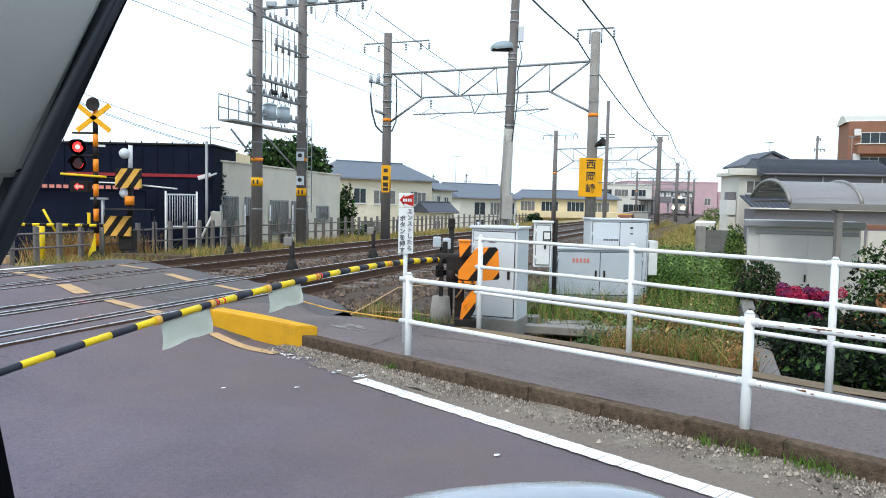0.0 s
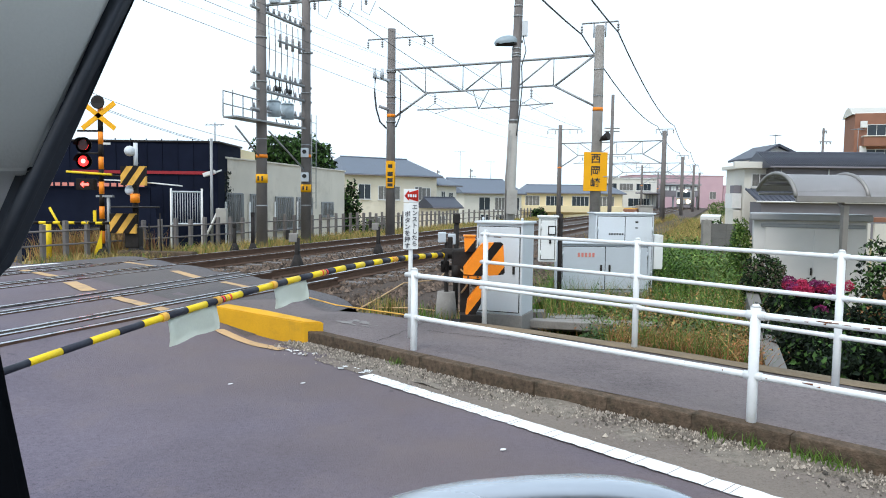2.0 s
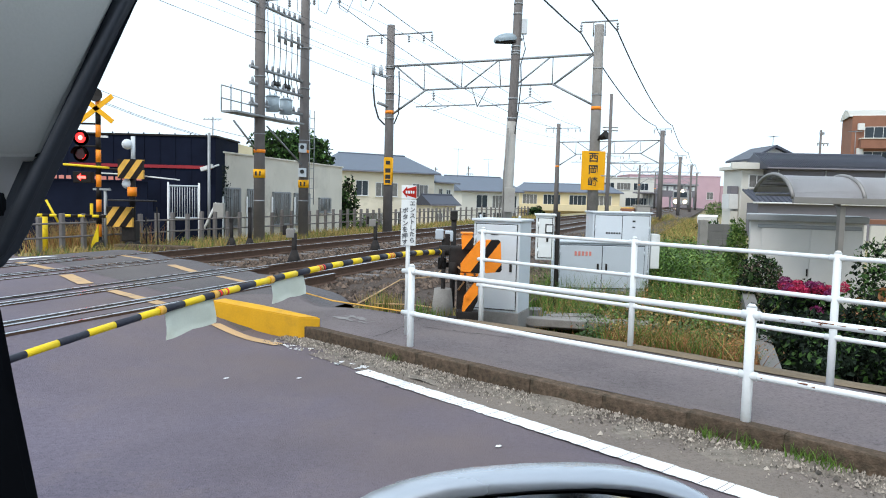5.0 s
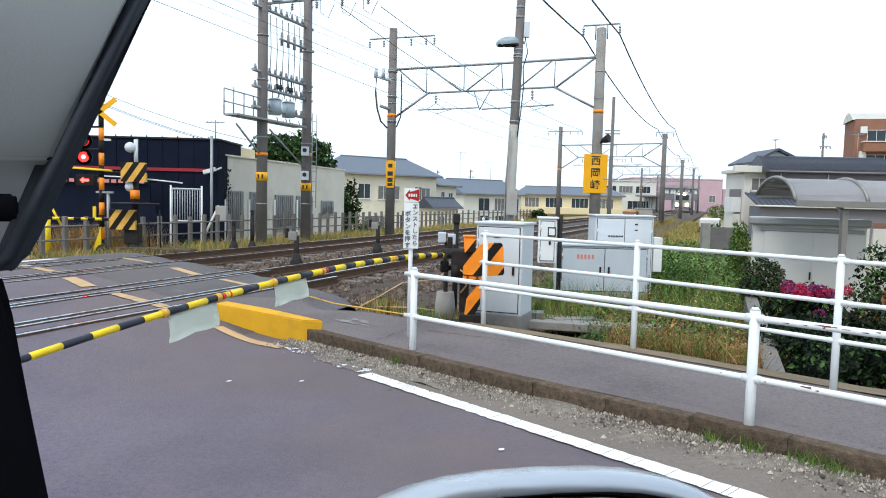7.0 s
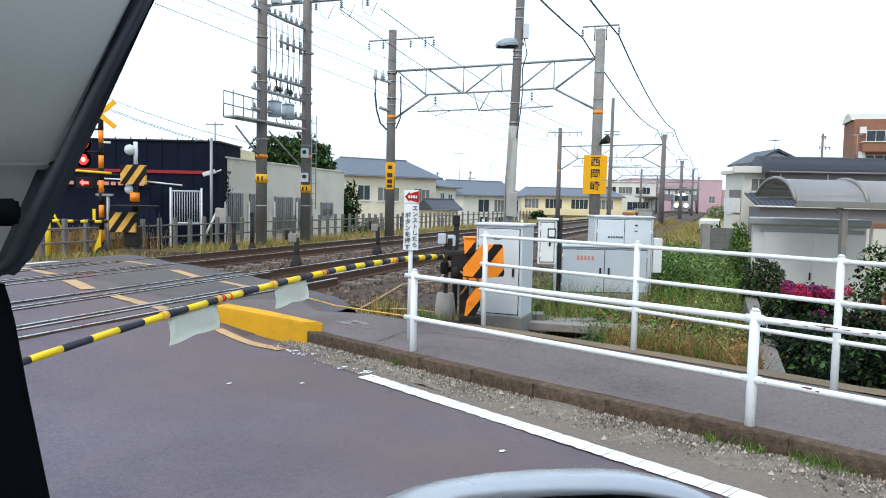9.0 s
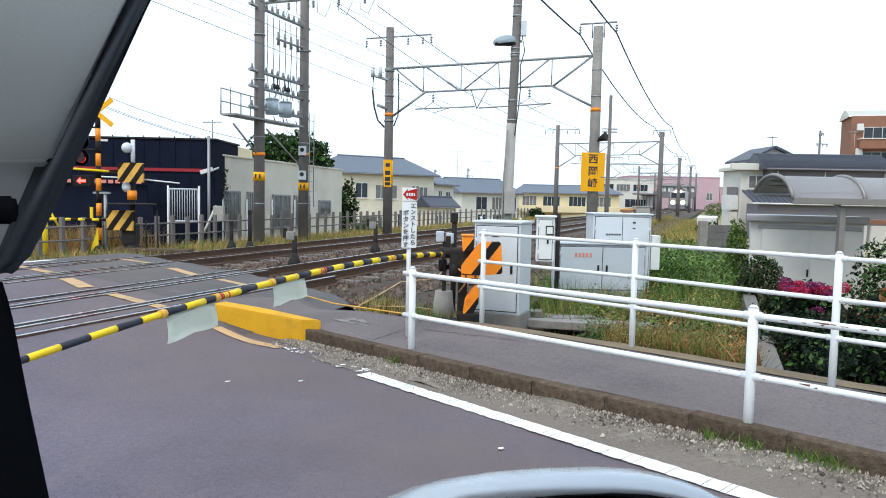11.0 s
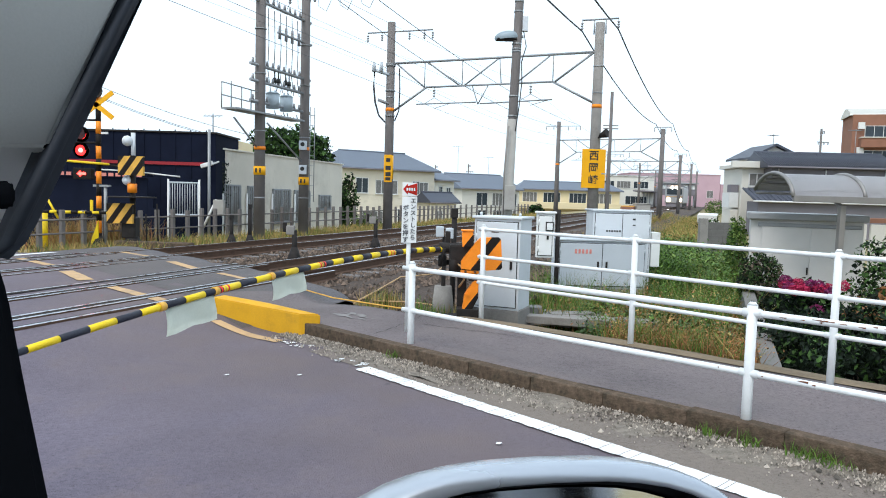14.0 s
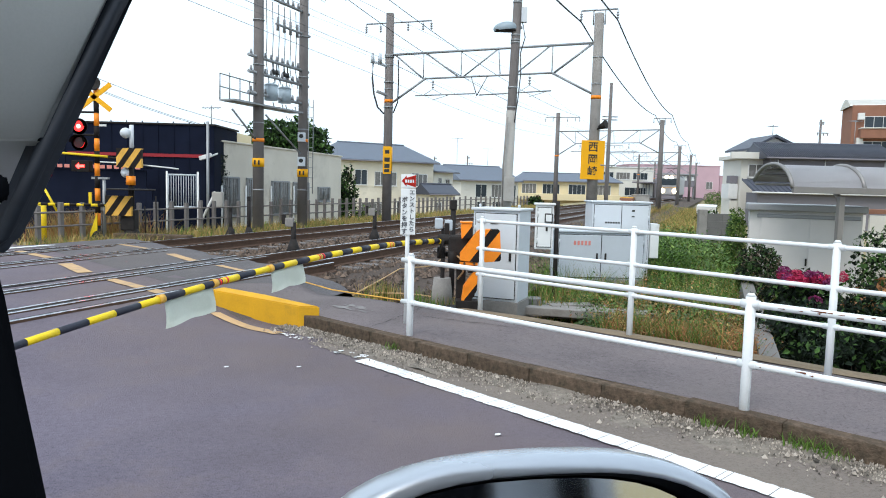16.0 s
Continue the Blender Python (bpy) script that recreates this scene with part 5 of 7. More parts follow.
    # number plates, orange bands and meter boxes
    for p, z in ((a, 2.0), (b, 1.75)):
        pl = part("number_plate", tube(B(), p + Vector((0, 0, z)), p + Vector((0, 0, z + 0.26)), 0.18, None, 20), SIGNY, t, "amber plate round the pole")
        for dx in (-0.06, 0.06):
            part("lettering", box(B(), (p.x + dx, p.y - 0.182, p.z + z + 0.13), (0.05, 0.01, 0.13)), INK, pl)
    for p, z in ((a, 2.75), (b, 2.9)):
        part("band", tube(B(), p + Vector((0, 0, z)), p + Vector((0, 0, z + 0.1)), 0.175, None, 20), ORANGE, t)
        for zz in (1.3, 3.3, 5.0, 6.3):
            part("band", tube(B(), p + Vector((0, 0, zz)), p + Vector((0, 0, zz + 0.03)), 0.174, None, 20), GALV, t)
    for z in (2.15, 2.95):
        m = part("meter_box", box(B(), (b.x, b.y - 0.22, z), (0.24, 0.14, 0.30), 0.012), CABG, t)
        part("meter_glass", tube(B(), (b.x, b.y - 0.28, z + 0.03), (b.x, b.y - 0.30, z + 0.03), 0.07, None, 14), INK, m)


transformer_stand()


def lineside_stub(label, p, h, head):
    """A short lineside post on a splayed foot, some with a grey instrument head."""
    t = thing("lineside_post", label, "post", pose(p[0], p[1], p[2]), "lineside posts")
    part("post", tube(B(), (0, 0, 0), (0, 0, h), 0.055, 0.05, 10), DARKM, t)
    part("foot", tube(B(), (0, 0, -0.12), (0, 0, 0.28), 0.2, 0.06, 10), DARKM, t)
    if head:
        part("instrument_head", box(B(), (-0.08, 0, h + 0.0), (0.17, 0.13, 0.18), 0.02), CONC, t)
        part("instrument_head", box(B(), (-0.2, 0.02, h + 0.06), (0.07, 0.12, 0.2), 0.02), DARKM, t)
    else:
        part("cap", box(B(), (0, 0, h), (0.09, 0.12, 0.12), 0.02), DARKM, t)
    return t


lineside_stub("dark lineside post on a splayed foot in grass", (-5.75, 19.5, -0.05), 0.75, False)
lineside_stub("dark lineside post on a splayed foot in grass", (-5.28, 19.6, -0.05), 1.05, False)
lineside_stub("short lineside post with a grey instrument head", (-3.03, 14.6, 0.05), 0.62, True)
lineside_stub("short lineside post with a grey instrument head", (-1.75, 18.4, 0.05), 0.72, True)


# ---- far side crossing signal and barrier ----
LENS = []


def far_signal():
    x, y = -8.42, 17.6
    t = thing("crossing_signal", "black and orange crossing signal mast with red lamps", "crossing signal", pose(x, y, 0))
    z = 0.0
    i = 0
    while z < 3.55:
        part("mast_band", tube(B(), (0, 0, z), (0, 0, z + 0.30), 0.062, None, 14), (BLACK, ORANGE)[i % 2], t)
        z, i = z + 0.30, i + 1
    part("foot", tube(B(), (0, 0, -0.05), (0, 0, 0.22), 0.2, 0.07, 12), DARKM, t)
    for a in (38, -38):
        bm = B()
        for k in range(5):
            box(bm, (-0.40 + 0.20 * k, 0, 0), (0.20, 0.025, 0.115), 0, pose(0, -0.09, 3.38, 0, a, 0), mi=0)
        part("crossed_board", bm, SIGNY, t)
    bm = tube(B(), (0, -0.02, 3.68), (0, -0.12, 3.70), 0.07, 0.16, 16)
    tube(bm, (0, -0.115, 3.70), (0, -0.125, 3.70), 0.165, None, 16)
    part("bell", bm, DARKM, t)
    for zz in (3.02, 2.48):
        part("lamp_arm", tube(B(), (-0.55, -0.02, zz), (0.06, -0.02, zz), 0.025, None, 8), DARKM, t)
    for k, zz in enumerate((2.68, 2.29)):
        h = part("lamp_hood", tube(B(), (-0.40, 0.06, zz), (-0.40, -0.03, zz), 0.16, 0.19, 22), DARKM, t)
        bm = B()
        # open visor over the lens
        ring = [[bm.verts.new((-0.40 + r * math.cos(a), yy, zz + r * math.sin(a))) for a in [math.pi * j / 12 for j in range(13)]] for r, yy in ((0.165, -0.02), (0.17, -0.22))]
        for j in range(12):
            bm.faces.new((ring[0][j], ring[0][j + 1], ring[1][j + 1], ring[1][j])).smooth = True
        bmesh.ops.solidify(bm, geom=list(bm.faces), thickness=0.006)
        part("visor", bm, DARKM, h)
        bm = B()
        rim = [[bm.verts.new((-0.40 + r * math.cos(a), -0.05, zz + r * math.sin(a))) for a in [math.pi * j / 12 for j in range(24)]] for r in (0.128, 0.19)]
        for j in range(24):
            bm.faces.new((rim[0][j], rim[0][(j + 1) % 24], rim[1][(j + 1) % 24], rim[1][j]))
        bmesh.ops.solidify(bm, geom=list(bm.faces), thickness=0.02)
        part("bezel", bm, DARKM, h)
        # the lens turns: one side glows, the other is dark
        bm = B()
        tube(bm, (0, -0.012, 0), (0, 0.0, 0), 0.125, None, 22)
        tube(bm, (0, 0.002, 0), (0, 0.012, 0), 0.125, None, 22, mi=1)
        tube(bm, (0, -0.016, 0), (0, -0.012, 0), 0.055, None, 18, mi=2)
        lens = part("lamp_lens", bm, [LIT_RED, DARK_RED, LIT_CORE], t, "round red signal lens")
        lens.location = (-0.40, -0.06, zz)
        LENS.append(lens)
    # arrow box that shows the train's direction
    bx = part("arrow_box", box(B(), (-0.36, 0, 1.73), (0.44, 0.2, 0.27), 0.015), BLACK, t)
    bm = B()
    f = bm.faces.new([bm.verts.new((-0.36 + a, -0.106, 1.73 + c)) for a, c in ((-0.115, 0), (-0.03, 0.075), (-0.03, 0.03), (0.10, 0.03), (0.10, -0.03), (-0.03, -0.03), (-0.03, -0.075))])
    bmesh.ops.solidify(bm, geom=[f], thickness=0.004)
    part("arrow", bm, glow("lit_red_arrow", (1.0, 0.06, 0.05), 5.0), bx)
    part("junction_box", box(B(), (0.15, 0.0, 2.72), (0.16, 0.04, 0.05), 0.0), FRAMEW, t)
    part("skirt", prism(B(), [(-0.16, -0.09), (0.02, -0.09), (0.02, -0.06), (-0.16, -0.06)], 0.02, [0.1, 0.62, 0.62, 0.1]), YPAINT, t, "yellow guard plate at the foot")
    part("conduit", tube(B(), (0.16, 0, 0), (0.16, 0, 1.45), 0.04, None, 10), GALV, t)
    part("conduit", box(B(), (0.08, 0, 1.45), (0.4, 0.1, 0.05), 0.0), GALV, t)
    part("number_tag", box(B(), (-0.17, -0.02, 0.95), (0.07, 0.03, 0.3), 0.0), YPAINT, t)
    # yellow and black bar across the mast
    part("detector_bar", tube(B(), (-0.8, -0.1, 2.03), (0.3, -0.1, 1.97), 0.028, None, 8), YPAINT, t)

    m = thing("barrier_machine", "striped far-side barrier machine with its arm lowered", "barrier", pose(-7.6, 17.6, 0))
    part("column", tube(B(), (0, 0, 0), (0, 0, 2.2), 0.07, None, 12), DARKM, m)
    part("foot", tube(B(), (0, 0, -0.05), (0, 0, 0.28), 0.32, 0.1, 12), DARKM, m)
    part("gearbox", box(B(), (-0.05, 0, 0.45), (0.34, 0.3, 0.5), 0.04), DARKM, m)
    bm = striped_plate(B(), 0.60, 0.46, 0.10, 6, 0.7, pose(0.03, -0.14, 1.72))
    part("hood_plate", bm, [BLACK, AMBER], m)
    bm = striped_plate(B(), 0.62, 0.48, 0.10, 6, 0.7, pose(-0.22, -0.18, 0.56))
    part("hood_plate", bm, [BLACK, AMBER], m)
    part("band", tube(B(), (0, -0.02, 1.3), (0, -0.02, 1.52), 0.11, None, 12), ORANGE, m)
    part("band", tube(B(), (0, -0.02, 0.15), (0, -0.02, 0.42), 0.10, None, 12), ORANGE, m)
    part("disc", tube(B(), (0, 0, 1.18), (0, 0, 1.21), 0.55, None, 22), DARKM, m)
    part("upper_pole", tube(B(), (0.0, 0.05, 2.1), (0.0, 0.05, 2.75), 0.05, None, 10), CABG, m)
    for zz in (2.55, 1.6):
        bm = B()
        ball(bm, (-0.12, 0, zz), 0.13, 2)
        part("lamp_globe", bm, CABG, m)
    part("detector_bar", tube(B(), (-1.3, 0.0, 1.98), (0.0, 0.0, 1.92), 0.025, None, 8), DARKM, m)
    part("detector_bar", tube(B(), (0.2, 0.0, 1.80), (1.15, 0.0, 1.72), 0.018, None, 8), FRAMEW, m)
    for sx in (0.35, 0.62):
        part("stake", tube(B(), (sx, 0, 0), (sx - 0.03, 0, 1.05 if sx > 0.5 else 0.8), 0.018, None, 6), DARKM, m)
    arm = part("barrier_arm", tube(B(), (-0.4, -0.15, 0.80), (-2.6, -0.43, 0.80), 0.02, None, 8), BLACK, m, "yellow and black barrier arm")
    for i in range(14):
        p0, p1 = Vector((-0.4 - 0.16 * i, -0.15 - 0.02 * i, 0.80)), Vector((-0.4 - 0.16 * (i + 1), -0.15 - 0.02 * (i + 1), 0.80))
        part("band", tube(B(), p0, p1, 0.035, None, 10), (YPAINT, BLACK)[i % 2], arm)
    y2 = thing("guard_post", "yellow painted guard post with a slanting stay", "post", pose(-9.85, 17.75, 0))
    part("post", tube(B(), (0, 0, -0.1), (0, 0, 0.78), 0.085, None, 12), YPAINT, y2)
    part("stay", tube(B(), (0.25, 0.2, 0.6), (-0.05, 0.2, 1.15), 0.03, None, 8), YPAINT, y2)
    bm = box(B(), (0, 0, 0.1), (1.9, 0.3, 0.2), 0.03)
    k = part("plinth", bm, KERB)
    k.matrix_basis = pose(-7.0, 17.4, -0.06, 0, 0, -6)
    tagged(k, "low concrete edging under the barrier machine", "edging")
    o = thing("marker_block", "orange plastic marker block at the road edge", "marker", pose(-8.9, 14.6, 0.12))
    part("body", box(B(), (0, 0, 0.07), (0.24, 0.16, 0.16), 0.02), OPAINT, o)


far_signal()


# ---- lineside fence of concrete posts ----


def post_fence():
    t = thing("post_fence", "weathered concrete post fence along the railway", "fence")
    base = None
    s = 9.5
    rnd = random.Random(3)
    while s < 60:
        if base is None:
            base = bpy.data.meshes.new("post")
            bm = box(B(), (0, 0, 0.42), (0.10, 0.10, 1.0), 0.015)
            bm.to_mesh(base)
            bm.free()
            base.materials.append(POLEBR)
        ob = new("post", base)
        ob.parent = t
        ob.matrix_basis = tpose(s, -14.1 - 0.012 * s, -0.1 + rnd.uniform(-0.05, 0.05), rnd.uniform(-8, 8))
        s += 0.62 if s < 40 else 1.1
    for z in (0.32, 0.64):
        part("rail", tube(B(), tp(9.3, -14.15, z), tp(60, -14.8, z), 0.022, None, 8), POLEBR, t)


post_fence()


# ---- buildings ----


def window(parent, m, w, h, glass=None, frame_mat=None, mullions=1, sill=True):
    """A framed window set on a wall's face: m puts its middle there, facing -y."""
    wn_ = part("window", box(B(), (0, 0.02, 0), (w, 0.03, h), 0, m), glass or GLASS, parent)
    fm = frame_mat or FRAMEW
    bm = B()
    for x in (-w / 2, w / 2):
        box(bm, (x, -0.005, 0), (0.06, 0.07, h + 0.06), 0, m)
    for z in (-h / 2, h / 2):
        box(bm, (0, -0.005, z), (w + 0.06, 0.07, 0.06), 0, m)
    for i in range(mullions):
        box(bm, (-w / 2 + w * (i + 1) / (mullions + 1), -0.005, 0), (0.045, 0.06, h), 0, m)
    part("frame", bm, fm, wn_)
    if sill:
        part("sill", box(B(), (0, -0.06, -h / 2 - 0.05), (w + 0.14, 0.14, 0.05), 0, m), fm, wn_)
    return wn_


def house(label, left, right, depth, z0, eave, ridge, wall, roof, windows=(), hip=0.0, over=0.5, name="house", flat=False, roof_label=""):
    """A house whose long front runs from left to right in plan; windows: (x from the left end, z, w, h, kind)."""
    l, r = Vector((*left, 0)), Vector((*right, 0))
    d = r - l
    L = d.length
    t = thing(name, label, "house", pose(l.x, l.y, 0, 0, 0, math.degrees(math.atan2(d.y, d.x))), "houses")
    part("wall", box(B(), (L / 2, depth / 2, (z0 + eave) / 2), (L, depth, eave - z0), 0.02), wall, t)
    if flat:
        part("roof", box(B(), (L / 2, depth / 2, eave + 0.12), (L + over, depth + over, 0.24), 0.03), roof, t)
    else:
        bm = B()
        o = over
        e = [(-o, -o, eave), (L + o, -o, eave), (L + o, depth + o, eave), (-o, depth + o, eave)]
        rg = [(-o + hip, depth / 2, ridge), (L + o - hip, depth / 2, ridge)]
        lo = [bm.verts.new(p) for p in e]
        up = [bm.verts.new((p[0], p[1], p[2] + 0.14)) for p in e]
        ra, rb = bm.verts.new(rg[0]), bm.verts.new(rg[1])
        bm.faces.new((up[0], up[1], rb, ra))
        bm.faces.new((up[2], up[3], ra, rb))
        bm.faces.new((up[3], up[0], ra))
        bm.faces.new((up[1], up[2], rb))
        bm.faces.new(lo[::-1])
        for i in range(4):
            bm.faces.new((lo[i], lo[(i + 1) % 4], up[(i + 1) % 4], up[i]))
        bmesh.ops.recalc_face_normals(bm, faces=list(bm.faces))
        rf = part("roof", bm, roof, t, roof_label)
        bm = tube(B(), rg[0], rg[1], 0.1, None, 8)
        part("ridge", bm, roof, rf)
        part("gutter", tube(B(), (-o, -o - 0.05, eave + 0.02), (L + o, -o - 0.05, eave + 0.02), 0.06, None, 8), GREYW, rf)
    for x, z, w, h, kind in windows:
        window(t, pose(x, -0.03, z), w, h, (GLASS, CURT)[kind % 2], mullions=1 if w < 2.2 else 3)
    return t


def dark_building():
    t = thing("shop_building", "dark navy shop building with a red stripe", "building", pose(-7.42, 23.4, 0, 0, 0, 0))
    part("wall", box(B(), (-6.0, 1.3, 0.65), (12.0, 2.6, 5.1), 0.03), NAVY, t)
    for i in range(24):
        part("siding_rib", box(B(), (-0.3 - 0.5 * i, -0.012, 1.5), (0.03, 0.02, 3.6), 0), NAVY, t)
    part("coping", box(B(), (-6.0, 1.3, 3.22), (12.1, 2.7, 0.06), 0.01), DARKM, t)
    part("stripe", box(B(), (-2.4, -0.03, 2.22), (4.6, 0.03, 0.10), 0), REDST, t)
    part("canopy", box(B(), (-3.9, -1.45, 1.80), (4.8, 0.5, 0.10), 0.02), NAVY, t)
    bars(t, [(-5.9 + 0.21 * i, 1.78, 0.15, 0.10) for i in range(21)], PINKINK, pose(0, -1.82, 0), "lettering", "row of small pale sign characters")
    part("canopy_light", tube(B(), (-2.9, -1.8, 1.92), (-1.9, -1.8, 1.9), 0.02, None, 6), FRAMEW, t)
    # curved lower screen wall that falls towards the gate
    part("screen_wall", box(B(), (-5.3, -1.55, 0.4), (7.5, 0.1, 2.6), 0.01), NAVY, t)
    for i in range(8):
        h = 1.3 * (1 - (i + 0.5) / 8) ** 2
        part("screen_panel", box(B(), (-1.46 + 0.17 * i, -1.55, -0.9 + (h + 0.85) / 2), (0.17, 0.1, h + 0.85), 0), NAVY, t)
    g = thing("gate", "white barred steel gate beside the dark building", "gate", pose(-8.25, 21.7, 0))
    bm = B()
    for i in range(12):
        tube(bm, (0.075 * i, 0, 0.62), (0.075 * i, 0, 1.62), 0.011, None, 6)
    for z in (0.64, 1.60):
        tube(bm, (-0.03, 0, z), (0.86, 0, z), 0.026, None, 6)
    part("gate_frame", bm, CABG2, g)
    part("gate_post", tube(B(), (-0.05, 0, -0.6), (-0.05, 0, 1.7), 0.03, None, 8), FRAMEW, g)
    part("gate_post", tube(B(), (0.88, 0, -0.6), (0.88, 0, 1.7), 0.03, None, 8), FRAMEW, g)
    c = thing("security_camera", "white security camera on the building's edge", "camera", pose(-7.6, 23.1, 2.2))
    part("body", box(B(), (0, 0, 0), (0.4, 0.14, 0.13), 0.02, pose(0, 0, 0, 0, -18, 0)), FRAMEW, c)
    part("bracket", tube(B(), (0.1, 0.05, 0), (0.25, 0.4, 0.12), 0.03, None, 6), FRAMEW, c)
    p = thing("drain_pipe", "grey pipe with a slanting pale stay and meter box", "pipe", pose(-7.35, 23.0, 0))
    part("pipe", tube(B(), (-0.15, 0, -0.8), (-0.15, 0, 3.3), 0.045, None, 10), GALV, p)
    part("stay", tube(B(), (-0.45, -0.1, -0.1), (0.12, -0.1, 1.1), 0.04, None, 8), FRAMEW, p)
    part("meter_box", box(B(), (0.22, -0.15, 0.85), (0.34, 0.2, 0.5), 0.03), CONCL, p)
    b2 = thing("beige_annex", "small beige rooftop volume behind the white wall", "building", pose(-8.2, 26.02, 0))
    part("wall", box(B(), (0.2, 1, 0.8), (1.1, 2, 4.75), 0.02), YELW, b2)


dark_building()


def white_building():
    l, r = Vector((-7.55, 23.8, 0)), Vector((-5.05, 35.5, 0))
    d = r - l
    L = d.length
    t = thing("low_building", "low weathered white building with barred windows", "building", pose(l.x, l.y, 0, 0, 0, math.degrees(math.atan2(d.y, d.x))))
    part("wall", box(B(), (L / 2, 3.0, 0.35), (L, 6.0, 4.8), 0.02), WALLW, t)
    part("coping", box(B(), (L / 2, 3.0, 2.77), (L + 0.1, 6.1, 0.06), 0.01), WALLW, t)
    for x, w, h, z in ((1.0, 1.1, 1.3, 0.92), (2.75, 1.1, 1.3, 0.90), (5.0, 1.5, 1.25, 0.84), (7.0, 1.5, 1.25, 0.82), (9.6, 1.3, 0.6, 0.95)):
        wdw = window(t, pose(x, -0.03, z), w, h, CURT, GALV, 1)
        bm = B()
        for i in range(9):
            tube(bm, (x - w / 2 + w * i / 8, -0.1, z - h / 2), (x - w / 2 + w * i / 8, -0.1, z + h / 2), 0.014, None, 5)
        part("grille", bm, GALV, wdw)
    for x in (0.35, 2.05, 4.1, 6.2):
        part("drain_pipe", tube(B(), (x, -0.07, -1.5), (x, -0.07, 1.3), 0.035, None, 8), FRAMEW, t)
    # creeper on the wall
    bm = B()
    rnd = random.Random(2)
    line_tube(bm, [(0.5, -0.03, -0.5), (0.6, -0.03, 0.8), (0.45, -0.03, 1.6), (0.2, -0.03, 2.3)], 0.02, 5, 1)
    for _ in range(260):
        x, z = rnd.gauss(0.45, 0.18), rnd.uniform(0.2, 2.3)
        s = rnd.uniform(0.03, 0.07)
        bm.faces.new([bm.verts.new((x + s * a, -0.05 - 0.03 * rnd.random(), z + s * b)) for a, b in ((-1, 0), (0, -0.6), (1, 0), (0, 0.6))])
    part("creeper", bm, [LEAFD, BARK], t, "thin green creeper")


white_building()

house("cream two-storey house with a blue-grey pitched roof", (-10.3, 72.0), (-1.2, 78.5), 7.5, -2.2, 3.75, 5.75, CREAM, ROOFB,
      [(2.3, 2.1, 1.4, 1.5, 0), (5.2, 2.0, 2.6, 1.4, 1), (8.8, 2.0, 0.9, 1.4, 1), (9.8, 1.9, 1.1, 1.4, 1), (7.0, -1.2, 0.8, 1.9, 0), (3.6, -1.2, 2.4, 1.4, 1), (9.9, -0.7, 0.8, 1.2, 1)], 2.0)
house("cream house annex with a dark blue hipped roof", (-1.2, 80.0), (1.0, 84.0), 7.0, -2.3, 2.9, 4.7, CREAM2, ROOFB, [(1.4, 1.6, 0.8, 1.4, 0), (3.2, 1.5, 1.0, 1.4, 0), (2.0, -1.2, 1.6, 1.0, 0)], 1.5)
house("small porch house with a tiled pitched roof", (-1.4, 74.0), (1.2, 76.0), 2.5, -2.2, 0.5, 1.6, CREAM, ROOFT, [(1.0, -0.9, 0.9, 1.2, 1)], 0.0, 0.35)
house("grey and white house with a dark blue pitched roof", (2.2, 95.0), (10.2, 100.0), 9.0, -2.8, 2.2, 4.3, CREAM2, ROOFB,
      [(3.2, 0.9, 1.8, 1.7, 0), (6.0, 0.9, 2.2, 1.7, 1), (8.4, 0.9, 1.2, 1.7, 0), (3.4, -1.4, 1.6, 1.7, 0), (6.2, -1.4, 2.2, 1.7, 0), (8.4, -1.4, 1.2, 1.7, 1)], 0.5)
h3 = house("pale yellow two-storey flats with balconies and a blue-grey roof", (11.5, 112.0), (27.0, 112.0), 9.0, -3.2, 2.5, 3.9, YELW, ROOFB,
           [(1.6, 1.3, 2.2, 1.6, 1), (5.0, 1.3, 2.6, 1.6, 0), (9.0, 1.3, 2.6, 1.6, 0), (13.0, 1.3, 2.4, 1.6, 1), (2.4, -1.6, 1.4, 1.8, 0), (5.6, -1.6, 1.4, 1.8, 0), (9.4, -1.6, 1.4, 1.8, 0), (12.8, -1.6, 1.4, 1.8, 0)], 1.5)
part("balcony", box(B(), (7.7, -0.8, 0.15), (15.4, 1.6, 1.0), 0.05), YELW, h3)
hw = house("low white office block with ribbon windows", (33.5, 160.0), (46.0, 160.0), 10, -3, 6.4, 7, CREAM2, FRAMEW, [(2.0, 4.6, 3.4, 1.5, 0), (5.8, 4.6, 3.0, 1.5, 1), (9.6, 4.6, 3.2, 1.5, 0), (3.0, 1.2, 4.2, 1.8, 1), (8.6, 1.2, 4.6, 1.8, 0)], flat=True, over=0.4, name="office_block")
hp = house("long pink-walled building behind the station", (47.0, 185.0), (70.0, 185.0), 14, -3, 8.0, 9, PINK, PINK, [(2.5, 1.2, 1.6, 2.2, 0), (7.0, 3.5, 0.8, 1.2, 0), (20.5, 3.2, 1.6, 1.8, 1)], flat=True, over=0.2, name="pink_building")
house("pink-walled lower wing beside the pink building", (70.5, 186.0), (77.0, 186.0), 12, -3, 5.6, 6, PINK, PINK, [(2.0, 2.0, 1.4, 1.6, 0), (4.6, 2.0, 1.4, 1.6, 0)], flat=True, over=0.2, name="pink_building")

